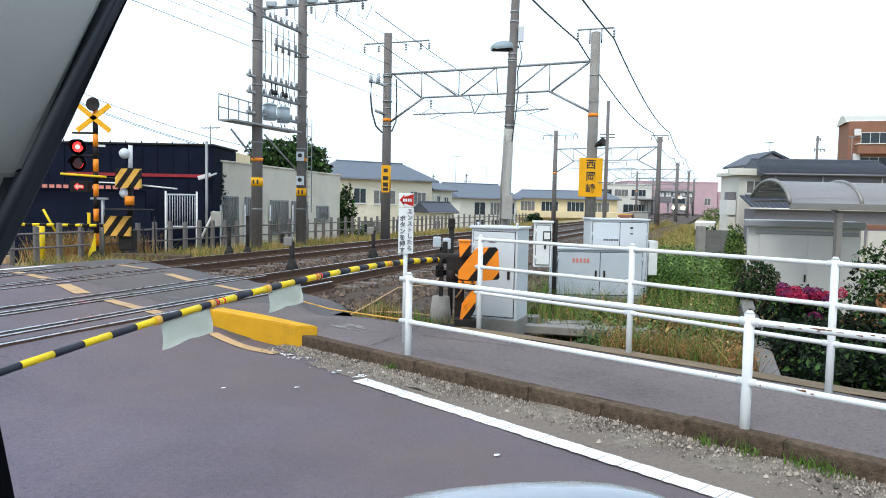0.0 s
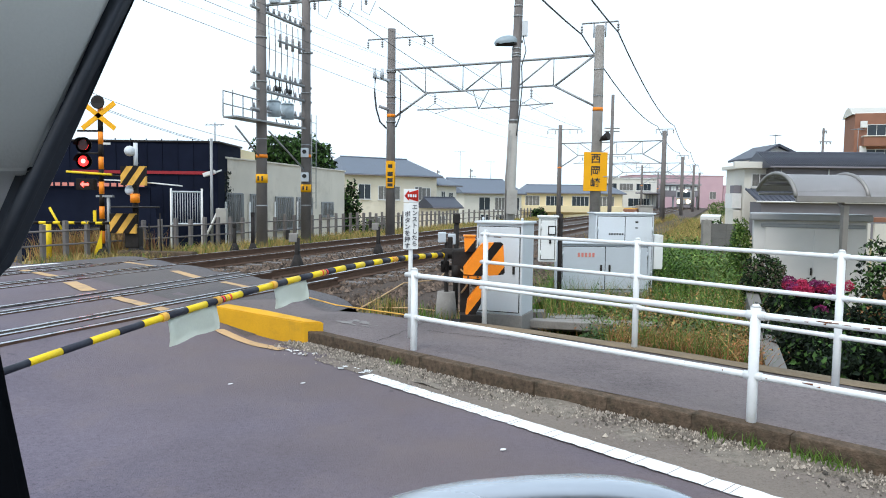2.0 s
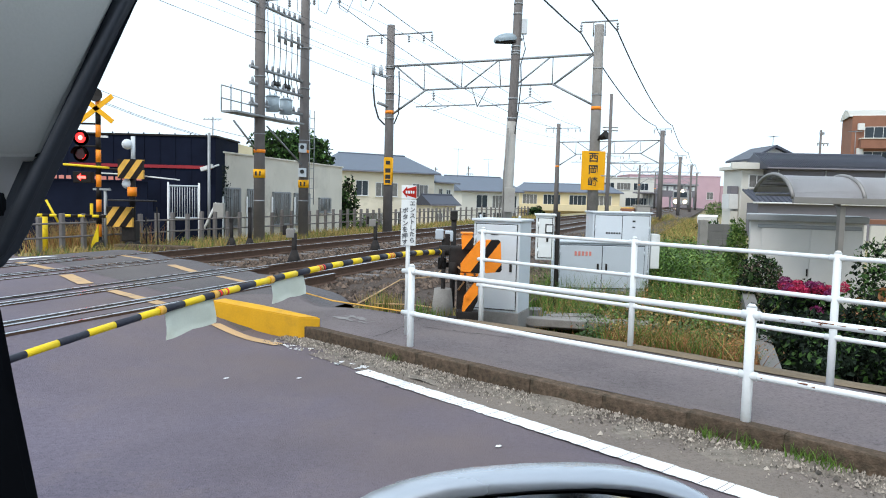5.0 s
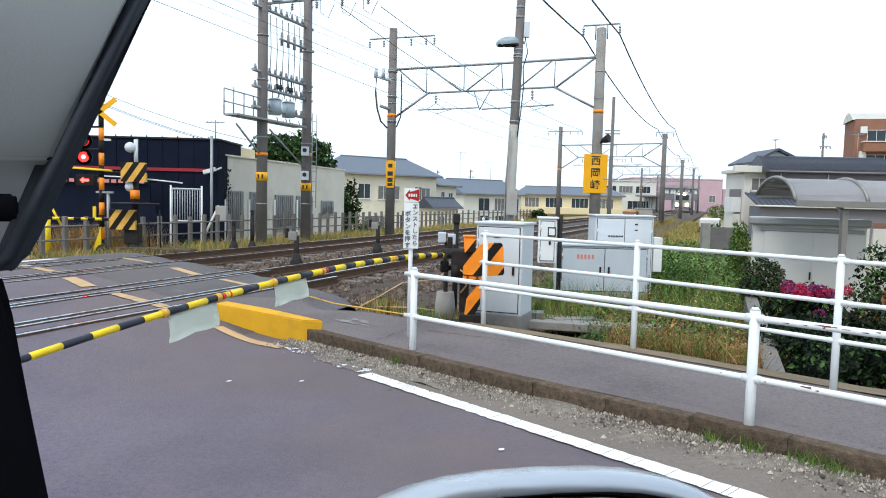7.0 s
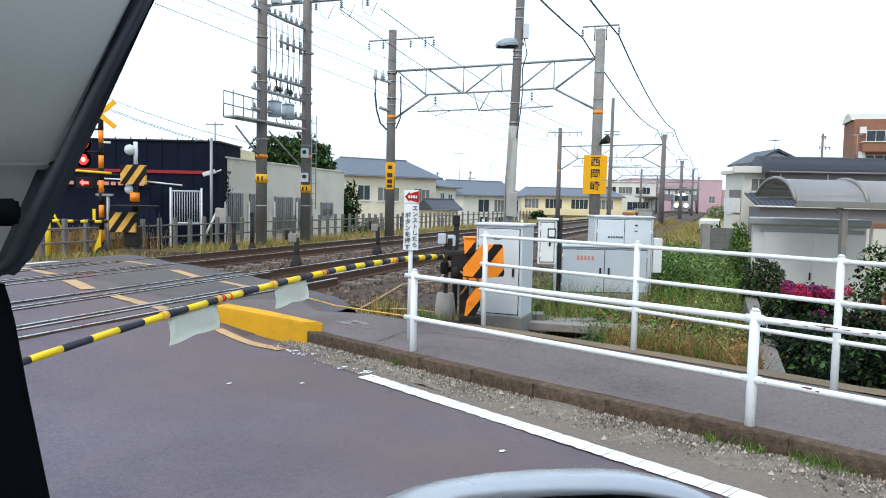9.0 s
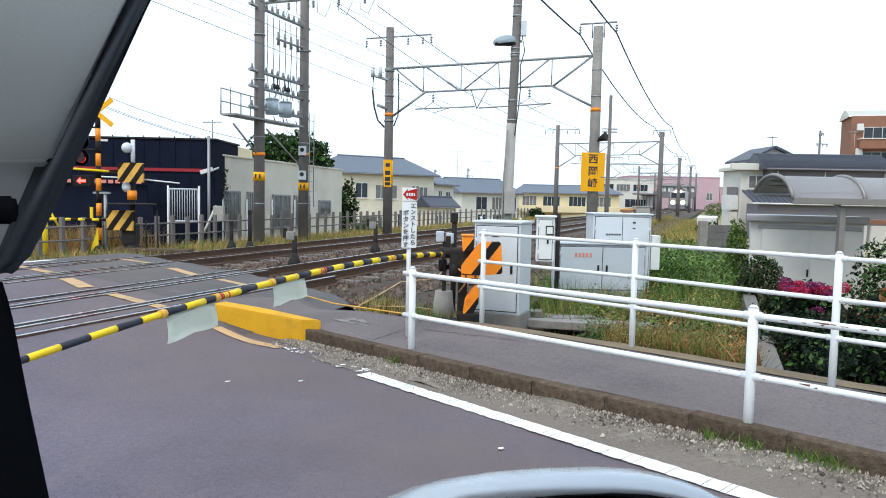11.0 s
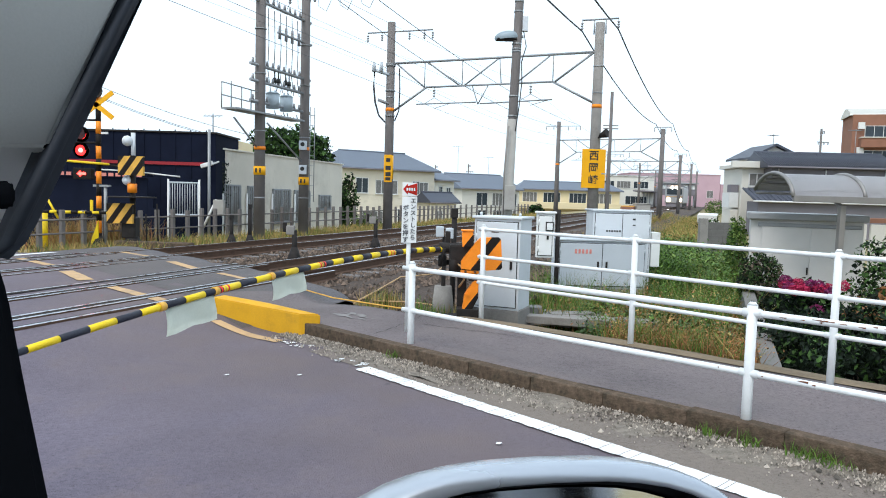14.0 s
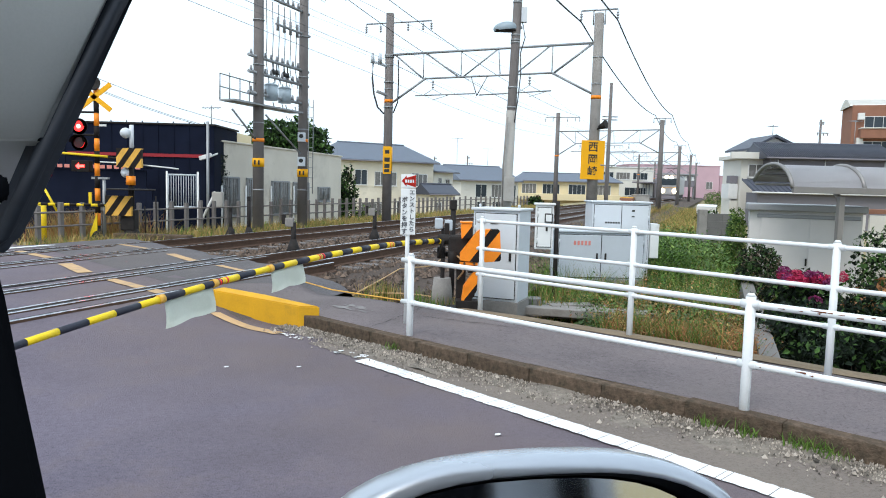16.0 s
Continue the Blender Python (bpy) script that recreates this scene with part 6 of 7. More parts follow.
hb2 = rp(-9.0, 9.5)
hb3 = rp(-24.0, 12.0)
house("cream roadside house behind the waiting car", (hb2.x, hb2.y), (hb3.x, hb3.y), 7.0, -0.6, 5.2, 6.8, CREAM, ROOFB,
      [(1.5, 3.4, 1.4, 1.3, 0), (4.2, 3.4, 1.8, 1.3, 0), (7.6, 3.4, 1.4, 1.3, 1), (11.0, 3.4, 1.8, 1.3, 0), (2.0, 0.9, 1.8, 1.6, 0), (6.0, 0.9, 1.6, 1.6, 1), (10.5, 0.9, 1.8, 1.6, 0)], 0.5)


def antenna(x, y, z, h=1.6, w=0.5):
    t = thing("tv_antenna", "thin rooftop television antenna", "antenna", pose(x, y, z, 0, 0, 25), "antennas")
    part("mast", tube(B(), (0, 0, -0.3), (0, 0, h), 0.022, None, 6), GALV, t)
    part("boom", tube(B(), (-w, 0, h - 0.1), (w, 0, h - 0.05), 0.014, None, 5), GALV, t)
    for k in (-0.9, -0.5, -0.1, 0.3, 0.7):
        part("element", tube(B(), (w * k, -0.3, h - 0.08), (w * k, 0.3, h - 0.08), 0.009, None, 4), GALV, t)


antenna(-7.7, 24.0, 3.2, 0.7, 0.3)
antenna(1.4, 84.0, 4.0, 3.0, 0.7)
antenna(6.0, 102.0, 4.2, 2.6, 0.8)
antenna(21.75, 48.6, 5.35, 0.7, 0.3)
antenna(26.2, 46.8, 4.75, 1.6, 0.4)


def parked_truck():
    t = thing("parked_truck", "small white light truck parked by a hedge", "truck", pose(20.35, 56.0, -1.05, 0, 0, 65))
    part("cab", prism(B(), [(-0.6, -0.7), (0.6, -0.7), (0.6, 0.7), (-0.6, 0.7)], 0.4, [1.45, 1.6, 1.6, 1.45]), FRAMEW, t)
    part("windscreen", box(B(), (0.1, -0.71, 1.25), (0.8, 0.03, 0.4), 0.01), GLASS, t)
    part("bed", box(B(), (1.6, 0, 0.72), (2.0, 1.35, 0.5), 0.03), FRAMEW, t)
    for x in (-0.2, 2.1):
        for y in (-0.62, 0.62):
            part("wheel", tube(B(), (x, y - 0.07, 0.27), (x, y + 0.07, 0.27), 0.27, None, 16), DARKM, t)


parked_truck()


def station_bridge():
    """The covered footbridge of the station, before the pink building."""
    t = thing("footbridge", "grey covered station footbridge with a row of windows", "footbridge", pose(54.2, 170.0, 0))
    part("deck", box(B(), (0, 0, 2.9), (8.6, 2.4, 0.6), 0.05), GREYW, t)
    part("roof", box(B(), (0, 0, 5.45), (9.2, 3.0, 0.35), 0.05), GALV, t)
    part("wall", box(B(), (0, 0.1, 4.1), (8.4, 2.0, 2.3), 0.03), GREYW, t)
    for i in range(5):
        w = part("window", box(B(), (-3.3 + 1.65 * i, -0.93, 4.55), (1.15, 0.05, 0.95), 0.0), SIGNW, t)
        part("frame", box(B(), (-3.3 + 1.65 * i, -0.97, 4.55), (0.08, 0.05, 0.95), 0.0), GALV, w)
    for x in (-4.2, -1.4, 1.4, 4.2):
        part("pier", box(B(), (x, 0, 0.0), (0.35, 0.6, 5.6), 0.03), GALV, t)
    part("stair_wall", prism(B(), [(-4.4, -1.0), (-8.6, -1.0), (-8.6, 1.0), (-4.4, 1.0)], -2.6, [4.6, 0.6, 0.6, 4.6]), GREYW, t)
    k = thing("platform_shelter", "dark station platform with a low canopy beside the track", "platform", pose(41.6, 150.0, 0, 0, 0, TR))
    part("platform", box(B(), (0, 0, -0.6), (3.4, 30, 2.0), 0.05), CONC, k)
    part("canopy", box(B(), (0, 2, 3.1), (3.8, 20, 0.25), 0.05), GREYW, k)
    for y in (-7, 0, 7):
        part("column", box(B(), (0, y + 2, 1.7), (0.2, 0.2, 2.8), 0.0), GALV, k)


station_bridge()


def track_trolley():
    t = thing("rail_trolley", "orange and brown maintenance trolley beside the track", "trolley", pose(12.68, 50.0, 0.0, 0, 0, TR))
    part("chassis", box(B(), (0, 0, 0.42), (0.95, 2.0, 0.25), 0.03), BRICK, t)
    part("hood", box(B(), (0, -0.2, 0.75), (0.9, 1.4, 0.42), 0.06), BRICK, t)
    part("top_plate", box(B(), (0, -0.2, 0.99), (0.8, 1.3, 0.07), 0.02), AMBER, t)
    for x in (-0.4, 0.4):
        part("lamp", tube(B(), (x, -1.0, 0.7), (x, -1.05, 0.7), 0.1, None, 12), SIGNW, t)
        for y in (-0.6, 0.6):
            part("wheel", tube(B(), (x - 0.06, y, 0.22), (x + 0.06, y, 0.22), 0.24, None, 14), DARKM, t)
    h = thing("concrete_hut", "low pale concrete relay hut beside the track", "hut", pose(13.6, 49.6, -0.3))
    part("body", box(B(), (0, 0.5, 0.72), (0.95, 1.0, 1.5), 0.02), CONCL, h)
    part("roof", box(B(), (0, 0.5, 1.49), (1.02, 1.1, 0.07), 0.015), CONCL, h)


track_trolley()


def far_utility_pole(x, y, z, h, turn):
    t = thing("utility_pole", "distant utility pole with crossarms and insulators", "pole", pose(x, y, z, 0, 0, turn), "far utility poles")
    part("shaft", tube(B(), (0, 0, -6), (0, 0, h), 0.14, 0.10, 12), POLEBR, t)
    for dz, w in ((0.25, 0.35), (1.3, 0.9), (2.5, 0.7)):
        part("crossarm", tube(B(), (-w * 0.4, 0, h - dz), (w, 0, h - dz), 0.05, None, 6), GALV, t)
        for k in (-0.3, 0.4, 0.9):
            part("insulator", tube(B(), (w * k, 0, h - dz), (w * k, 0, h - dz - 0.25), 0.07, 0.04, 8), PORC, t)


far_utility_pole(36.9, 72.0, 3.0, 5.9, 10)
far_utility_pole(-1.8, 128.0, 1.0, 5.5, 10)
far_utility_pole(4.0, 128.0, 1.0, 5.8, 10)
for i, (z0, dz) in enumerate(((4.58, 0.0), (4.46, 0.006), (5.3, -0.02))):
    pts = []
    for k in range(13):
        x = -34 + 25 * k / 12
        e = -13.9 - x
        pts.append((x, 41.0, z0 + 0.25 * e + 0.012 * e * e + dz * k))
    tagged(part("utility_wire", line_tube(B(), pts, 0.014, 5), WIRE), "thin grey utility wire above the dark building", "wire", "utility wires")


def tiled_house():
    t = house("grey-walled house with a dark glazed tile roof", (20.15, 45.0), (27.2, 44.4), 4.5, -0.6, 3.68, 4.72, GREYW, ROOFT, [(2.2, 1.2, 1.4, 1.1, 0), (6.2, 1.1, 1.6, 1.0, 1)], 0.0, 0.4)
    # rows of round tile ridges down the front slope
    n = 58
    for i in range(n):
        x = -0.38 + 7.8 * i / (n - 1)
        part("tile_ridge", tube(B(), (x, -0.4, 3.84), (x, 2.25, 4.76), 0.042, None, 6), ROOFT, t)
    part("lower_roof", prism(B(), [(-1.7, -2.4), (7.2, -2.4), (7.2, -0.02), (-1.7, -0.02)], [1.56, 1.56, 2.3, 2.3], [1.63, 1.63, 2.37, 2.37]), ROOFT, t, "lower lean-to roof")
    for x in (0.4, 3.2, 6.7):
        part("downpipe", tube(B(), (x, -0.08, 1.4), (x, -0.08, 3.62), 0.04, None, 8), FRAMEW, t)
    part("lower_wall", box(B(), (2.85, -1.1, 0.45), (8.5, 2.0, 2.2), 0.02), GREYW, t)
    for i in range(30):
        x = -1.65 + 8.8 * i / 29
        part("tile_ridge", tube(B(), (x, -2.4, 1.64), (x, -0.03, 2.38), 0.04, None, 6), ROOFT, t)
    part("gutter", tube(B(), (-1.8, -2.45, 1.57), (7.3, -2.45, 1.57), 0.05, None, 8), FRAMEW, t)
    a = house("cream house with a flat parapet and a tiled peak behind", (18.9, 46.4), (21.7, 46.4), 3.0, -0.8, 3.66, 4.3, CREAM2, CREAM2, [(0.95, 2.93, 0.98, 0.8, 1)], flat=True, over=0.5)
    part("parapet", box(B(), (1.15, -0.25, 3.88), (3.9, 0.3, 0.42), 0.03), CREAM2, a)
    part("gable", striped_shape(B(), [(1.4, 3.7), (5.6, 3.7), (5.6, 3.95), (2.85, 5.2), (1.4, 4.45)], 1.9, 5.4, []), CREAM2, a)
    part("peak_roof", striped_shape(B(), [(1.1, 4.32), (2.85, 5.24), (2.85, 5.40), (1.1, 4.46)], 1.6, 5.7, []), ROOFT, a)
    part("peak_roof", striped_shape(B(), [(2.85, 5.24), (5.9, 3.85), (5.9, 4.0), (2.85, 5.40)], 1.6, 5.7, []), ROOFT, a)
    part("balcony_rail", box(B(), (-0.35, 0.8, 1.6), (0.6, 1.2, 0.95), 0.02), FRAMEW, a)
    part("balcony_rail", box(B(), (-0.3, 0.8, 0.2), (0.5, 1.2, 1.6), 0.02), CREAM2, a)
    part("air_unit", box(B(), (-0.3, 0.6, 2.35), (0.5, 0.6, 0.5), 0.03), GREYW, a)


tiled_house()


def brown_flats():
    t = thing("apartment_block", "brown brick apartment block with white balcony edges", "building", pose(49.9, 90.0, 0, 0, 0, -18))
    part("wall", box(B(), (10, 3, 5.9), (20, 6, 13.4), 0.05), BRICK, t)
    bm = B()
    n = 10
    prof = [(6 * k / n, 12.5 + 1.1 * math.sin(math.pi * k / n)) for k in range(n + 1)]
    va = [bm.verts.new((-0.3, y, z)) for y, z in prof]
    vb = [bm.verts.new((20, y, z)) for y, z in prof]
    for k in range(n):
        bm.faces.new((va[k], va[k + 1], vb[k + 1], vb[k])).smooth = True
    bm.faces.new(va)
    bm.faces.new(vb)
    part("roof", bm, CREAM2, t, "pale barrel-vaulted roof")
    for i, z in enumerate((9.0, 6.0, 3.0, 0.2)):
        bal = part("balcony", box(B(), (9.8, -0.7, z + 0.1), (18, 1.4, 1.15), 0.05), BRICK, t)
        part("balcony_edge", box(B(), (9.8, -0.75, z + 0.72), (18.1, 1.55, 0.12), 0.02), CREAM2, bal)
        for x in (2.9, 6.9, 10.9):
            window(t, pose(x, -0.03, z + 1.35), 3.0, 1.7, GLASS, FRAMEW, 2, False)
        part("air_unit", box(B(), (0.9, -0.4, z + 2.2), (0.7, 0.5, 0.8), 0.03), FRAMEW, t)


brown_flats()


# ---- the garden by the footpath ----


def carport():
    t = thing("carport", "grey metal carport with a curved sheet roof", "carport", pose(5.89, 12.3, -0.50, 0, 0, 2))
    L, wd = 5.0, 1.45
    n = 12

    def arc(k):
        a = math.pi * (0.06 + 0.80 * k)
        return Vector((0, wd / 2 - wd / 2 * 1.04 * math.cos(a), 2.0 + 0.52 * math.sin(a)))
    bm = B()
    grid = []
    for x in (0, L / 3, 2 * L / 3, L):
        grid.append([bm.verts.new((x, arc(k / n).y, arc(k / n).z)) for k in range(n + 1)])
    for a, b in zip(grid, grid[1:]):
        for k in range(n):
            bm.faces.new((a[k], a[k + 1], b[k + 1], b[k])).smooth = True
    bmesh.ops.solidify(bm, geom=list(bm.faces), thickness=0.012)
    part("roof_sheet", bm, SHEETP, t)
    for x in (0, 1.25, 2.9, L):
        part("roof_rib", line_tube(B(), [(x, arc(k / n).y, arc(k / n).z + 0.012) for k in range(n + 1)], 0.035, 8), SHELT, t)
    for k in (0.0, 0.12, 0.24, 0.36, 0.48, 0.60, 0.72, 0.84, 1.0):
        p = arc(k)
        part("purlin", tube(B(), (0.02, p.y, p.z - 0.045), (L, p.y, p.z - 0.045), 0.024, None, 6), SHELT, t)
    part("front_beam", box(B(), (L / 2, arc(0).y, arc(0).z - 0.02), (L, 0.07, 0.11), 0.012), SHELT, t)
    for x in (0.93, 4.0):
        part("post", box(B(), (x, 0.12, 0.98), (0.10, 0.10, 2.0), 0.012), SHELT, t)
        part("bracket", line_tube(B(), [(x, 0.12, 1.75), (x, 0.2, 1.98), (x, 0.55, 2.2), (x, 1.2, 2.42)], 0.045, 8), SHELT, t)


carport()


def shed():
    t = thing("garden_shed", "pale grey steel garden shed with sliding doors", "shed", pose(6.79, 13.6, -0.52, 0, 0, -22))
    part("body", box(B(), (0, 0.6, 0.85), (1.92, 1.2, 1.7), 0.015), SHED, t)
    part("roof", box(B(), (0, 0.55, 1.76), (2.05, 1.4, 0.13), 0.025), SHEDD, t)
    part("lintel", box(B(), (0.05, -0.02, 1.60), (1.75, 0.05, 0.07), 0.01), SHEDD, t)
    for cx, y in ((-0.32, -0.03), (0.52, -0.05)):
        d = part("door", box(B(), (cx, y, 0.8), (0.86, 0.03, 1.52), 0.008), SHED, t)
    part("handle", box(B(), (0.06, -0.07, 0.75), (0.03, 0.02, 0.14), 0.004), DARKM, d)
    part("base", box(B(), (0, 0.6, 0.03), (2.1, 1.25, 0.08), 0.01), SHEDD, t)


shed()
bw = thing("block_wall", "grey concrete block garden wall with a pale end post", "wall", pose(7.08, 19.4, -0.42, 0, 0, -4))
for j in range(7):
    for i in range(2):
        part("block", box(B(), (0.17 + 0.4 * i, 0, 0.1 + 0.2 * j - 0.05), (0.398, 0.12, 0.198), 0.008), BLOCKW, bw)
part("end_post", box(B(), (-0.14, 0, 0.65), (0.22, 0.2, 1.6), 0.015), CONC, bw)
gw = thing("garden_edge", "low weathered brown-grey concrete garden edging wall", "edging")
a, b = Vector((4.85, 11.5, 0)), Vector((2.90, 6.25, 0))
nv = Vector((-(b - a).y, (b - a).x, 0)).normalized() * 0.085
part("wall", prism(B(), [a - nv, b - nv, b + nv, a + nv], -0.7, [0.16, 0.06, 0.06, 0.16]), MORTAR, gw)
hb = thing("house_porch", "brown wall and pale panels beside the shed", "porch", pose(8.6, 15.2, -0.5))
part("panel", box(B(), (0.55, 0, 0.85), (0.42, 0.06, 1.5), 0.01), CREAM2, hb)
part("panel", box(B(), (0.05, 0, 0.85), (0.42, 0.06, 1.5), 0.01), CREAM2, hb)
part("frame", box(B(), (0.3, 0.05, 1.68), (1.3, 0.2, 0.10), 0.01), BRICK, hb)
part("frame", box(B(), (0.95, 0.05, 0.8), (0.12, 0.2, 1.7), 0.01), DARKM, hb)
part("frame", box(B(), (-0.3, 0.05, 0.8), (0.12, 0.2, 1.7), 0.01), DARKM, hb)

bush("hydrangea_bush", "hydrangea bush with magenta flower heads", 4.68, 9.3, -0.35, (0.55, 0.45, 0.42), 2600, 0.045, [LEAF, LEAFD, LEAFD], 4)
fl = thing("hydrangea_flowers", "round magenta hydrangea flower heads", "flowers", kind="stuff")
rnd = random.Random(12)
for i in range(17):
    bm = B()
    c = Vector((4.66 + rnd.uniform(-0.34, 0.30), 9.0 + rnd.uniform(-0.2, 0.2), 0.46 + rnd.uniform(-0.07, 0.06)))
    if i > 14:
        c = Vector((4.45 + rnd.uniform(-0.2, 0.2), 8.9, 0.15 + rnd.uniform(-0.1, 0.1)))
    leaf_cloud(bm, c, (0.078, 0.078, 0.06), 330, 0.015, i, 1, 0.85)
    part("flower_head", bm, FLOWER if i % 3 else PURPLE, fl)
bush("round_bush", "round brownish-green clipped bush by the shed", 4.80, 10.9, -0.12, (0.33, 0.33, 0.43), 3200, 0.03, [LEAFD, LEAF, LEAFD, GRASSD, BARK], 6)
bush("hedge_shrub", "narrow bright green conifer shrub", 5.75, 14.2, -0.1, (0.2, 0.2, 0.66), 2600, 0.03, [LEAFL, LEAF], 7)
# these shrubs take their shade from the near-black leaf colour
bush("shade_dark_shrub", "leafy shrub behind the pipe fence, its shade put into the leaf colour", 3.85, 6.3, -0.55, (0.75, 0.5, 0.46), 6500, 0.036, [LEAFD, LEAFD, LEAFD, LEAFD, LEAF], 8)
bush("shade_dark_shrub", "leafy shrub behind the pipe fence, its shade put into the leaf colour", 5.0, 7.5, -0.5, (0.95, 0.7, 0.55), 6500, 0.036, [LEAFD, LEAFD, LEAFD, LEAF, GRASSR], 9)
bush("shade_dark_shrub", "leafy shrub behind the pipe fence, its shade put into the leaf colour", 4.0, 7.5, -0.5, (0.75, 0.6, 0.46), 6500, 0.036, [LEAFD, LEAFD, LEAFD, LEAFD, LEAF], 19)
bush("shade_dark_shrub", "leafy shrub behind the pipe fence, its shade put into the leaf colour", 5.2, 5.9, -0.55, (0.9, 0.6, 0.5), 6500, 0.036, [LEAFD, LEAFD], 18)
bush("rose_shrub", "tall leafy garden shrub with small pale flowers", 6.35, 10.2, -0.6, (0.55, 0.5, 0.85), 2600, 0.04, [LEAFD, LEAF], 10)
tree("dense green tree behind the white building", -8.75, 41.0, -1.8, 6.9, (2.3, 2.0, 1.7), 9000, 0.13, [LEAF, LEAF, LEAFD], 3)
tree("dark narrow tree at the end of the white building", -5.85, 40.5, -1.8, 4.3, (1.0, 0.8, 2.0), 3600, 0.11, [LEAFD, LEAF], 5)
bush("lineside_bush", "loose green bush beside the lineside fence", -3.6, 33.5, -1.0, (0.85, 0.7, 0.75), 1500, 0.07, [LEAF, LEAFL, LEAFD], 13)
bush("lineside_bush", "round green bush in the yard beside the flats", 11.1, 88.0, -2.2, (1.1, 1.0, 1.35), 1500, 0.2, [LEAF, LEAFD], 14)
bush("lineside_bush", "bright green hedge bush near the far houses", 31.8, 85.0, -0.35, (1.3, 1.2, 1.0), 1400, 0.09, [LEAF, LEAFL], 15)
bush("lineside_bush", "green hedge bush near the far houses", 16.2, 44.0, -1.2, (1.0, 1.0, 0.8), 1400, 0.09, [LEAF, LEAFD], 16)

# grasses: straw beyond the tracks, green and rusty weeds in the near lot
blades("far_grass", "tall straw-coloured grass beyond the tracks", spots_track(10, 62, -14.2, -12.1, 30000, 1), 0.10, 0.36, [GRASSY, GRASSY, GRASSG, GRASSY], 1, 0.008, lean=0.9)
blades("far_grass", "straw-coloured grass on the right side of the tracks", spots_track(25, 75, -4.4, -0.6, 26000, 2), 0.2, 0.7, [GRASSY, GRASSY, GRASSY, GRASSG], 2, 0.012, lean=0.9)


def weeds(name, label, spots, hmin, hmax, kinds, seed, leaf=0.03, per=9):
    """Branching weeds: each plant is a few bent stems with small leaves at all angles, in one of several colours."""
    rnd = np.random.RandomState(seed)
    mats = [GRASSG, GRASSD, LEAFL, GRASSY, GRASSR, LEAF]
    vs, fs, mi = [], [], []
    for x, y in spots:
        z = ground_z(x, y) - 0.08
        h = rnd.uniform(hmin, hmax) * (0.75 + 0.5 * (0.5 + 0.5 * noise.noise((x * 0.9, y * 0.9, seed))))
        pick = kinds[int((noise.noise((x * 0.6, y * 0.6, seed + 5)) * 0.9 + 0.5 + rnd.uniform(-0.25, 0.25)) * len(kinds)) % len(kinds)]
        lx, ly = rnd.normal(0, 0.28 * h), rnd.normal(0, 0.28 * h)
        k = len(vs)
        vs += [(x - 0.004, y, z), (x + 0.004, y, z), (x + lx, y + ly, z + h)]
        fs.append((k, k + 1, k + 2))
        mi.append(pick)
        for j in range(per):
            f = 0.25 + 0.75 * (j + rnd.rand()) / per
            cx, cy, cz = x + lx * f + rnd.normal(0, 0.05 * h + 0.01), y + ly * f + rnd.normal(0, 0.05 * h + 0.01), z + h * f
            a, t, q = rnd.uniform(0, 6.28), rnd.uniform(-0.9, 0.9), leaf * rnd.uniform(0.5, 1.5)
            ux, uy, uz = math.cos(a) * math.cos(t) * q, math.sin(a) * math.cos(t) * q, math.sin(t) * q
            wx, wy = -math.sin(a) * q * 0.28, math.cos(a) * q * 0.28
            k = len(vs)
            vs += [(cx, cy, cz), (cx + ux * 0.5 + wx, cy + uy * 0.5 + wy, cz + uz * 0.6), (cx + ux, cy + uy, cz + uz), (cx + ux * 0.5 - wx, cy + uy * 0.5 - wy, cz + uz * 0.6)]
            fs.append((k, k + 1, k + 2, k + 3))
            mi.append(pick if rnd.rand() < 0.8 else kinds[rnd.randint(len(kinds))])
    me = bpy.data.meshes.new(name)
    me.from_pydata(vs, [], fs)
    for m in mats:
        me.materials.append(m)
    me.polygons.foreach_set("material_index", mi)
    return tagged(new(name, me), label, "weeds", kind="stuff")


def lot(spots):
    """Only what lies on the railway's side of the garden edging."""
    return [(x, y) for x, y in spots if x < 2.80 + (y - 6.25) * 0.371]


weeds("lot_weeds", "dense tall green weeds in the lot behind the cabinets", lot(spots_track(13.0, 24, -2.9, 1.2, 9000, 3)), 0.45, 1.0, [0, 5, 0, 2, 1], 3, 0.07, 12)
weeds("lot_weeds", "dense green weeds beside the garden wall", lot(spots_track(8.4, 13.4, -1.9, 1.4, 5200, 9)), 0.25, 0.75, [0, 5, 1, 4, 1, 3], 8, 0.045, 13)
weeds("lot_weeds", "mixed green and rusty dry weeds beside the footpath", lot(spots_road(0.6, 4.1, 6.35, 8.8, 8000, 4)), 0.15, 0.5, [0, 3, 4, 4, 4, 1, 0, 4, 4], 4, 0.028, 10)
weeds("lot_weeds", "low weeds on the earth between the cabinets", spots_road(3.6, 6.5, 7.0, 9.6, 1700, 5, -0.05), 0.08, 0.30, [3, 0, 4, 3], 5, 0.03, 8)
blades("dry_stalks", "thin straw stalks among the weeds", lot(spots_road(0.6, 4.2, 6.3, 8.8, 15000, 14)), 0.2, 0.58, [GRASSY, GRASSG, GRASSR, GRASSR, GRASSG], 14, 0.005, lean=0.9)
blades("lot_grass", "tall feathery green grass among the weeds", lot(spots_track(9.5, 24, -2.9, 1.6, 22000, 33)), 0.35, 0.95, [GRASSG, LEAFL, GRASSG, GRASSY, GRASSG], 33, 0.006, lean=0.8)
weeds("rusty_weeds", "patch of rust-red dry weeds beside the garden wall", lot(spots_road(2.6, 6.2, 8.2, 11.8, 5200, 34, -0.05)), 0.3, 0.55, [4, 4, 3, 4], 34, 0.035, 10)
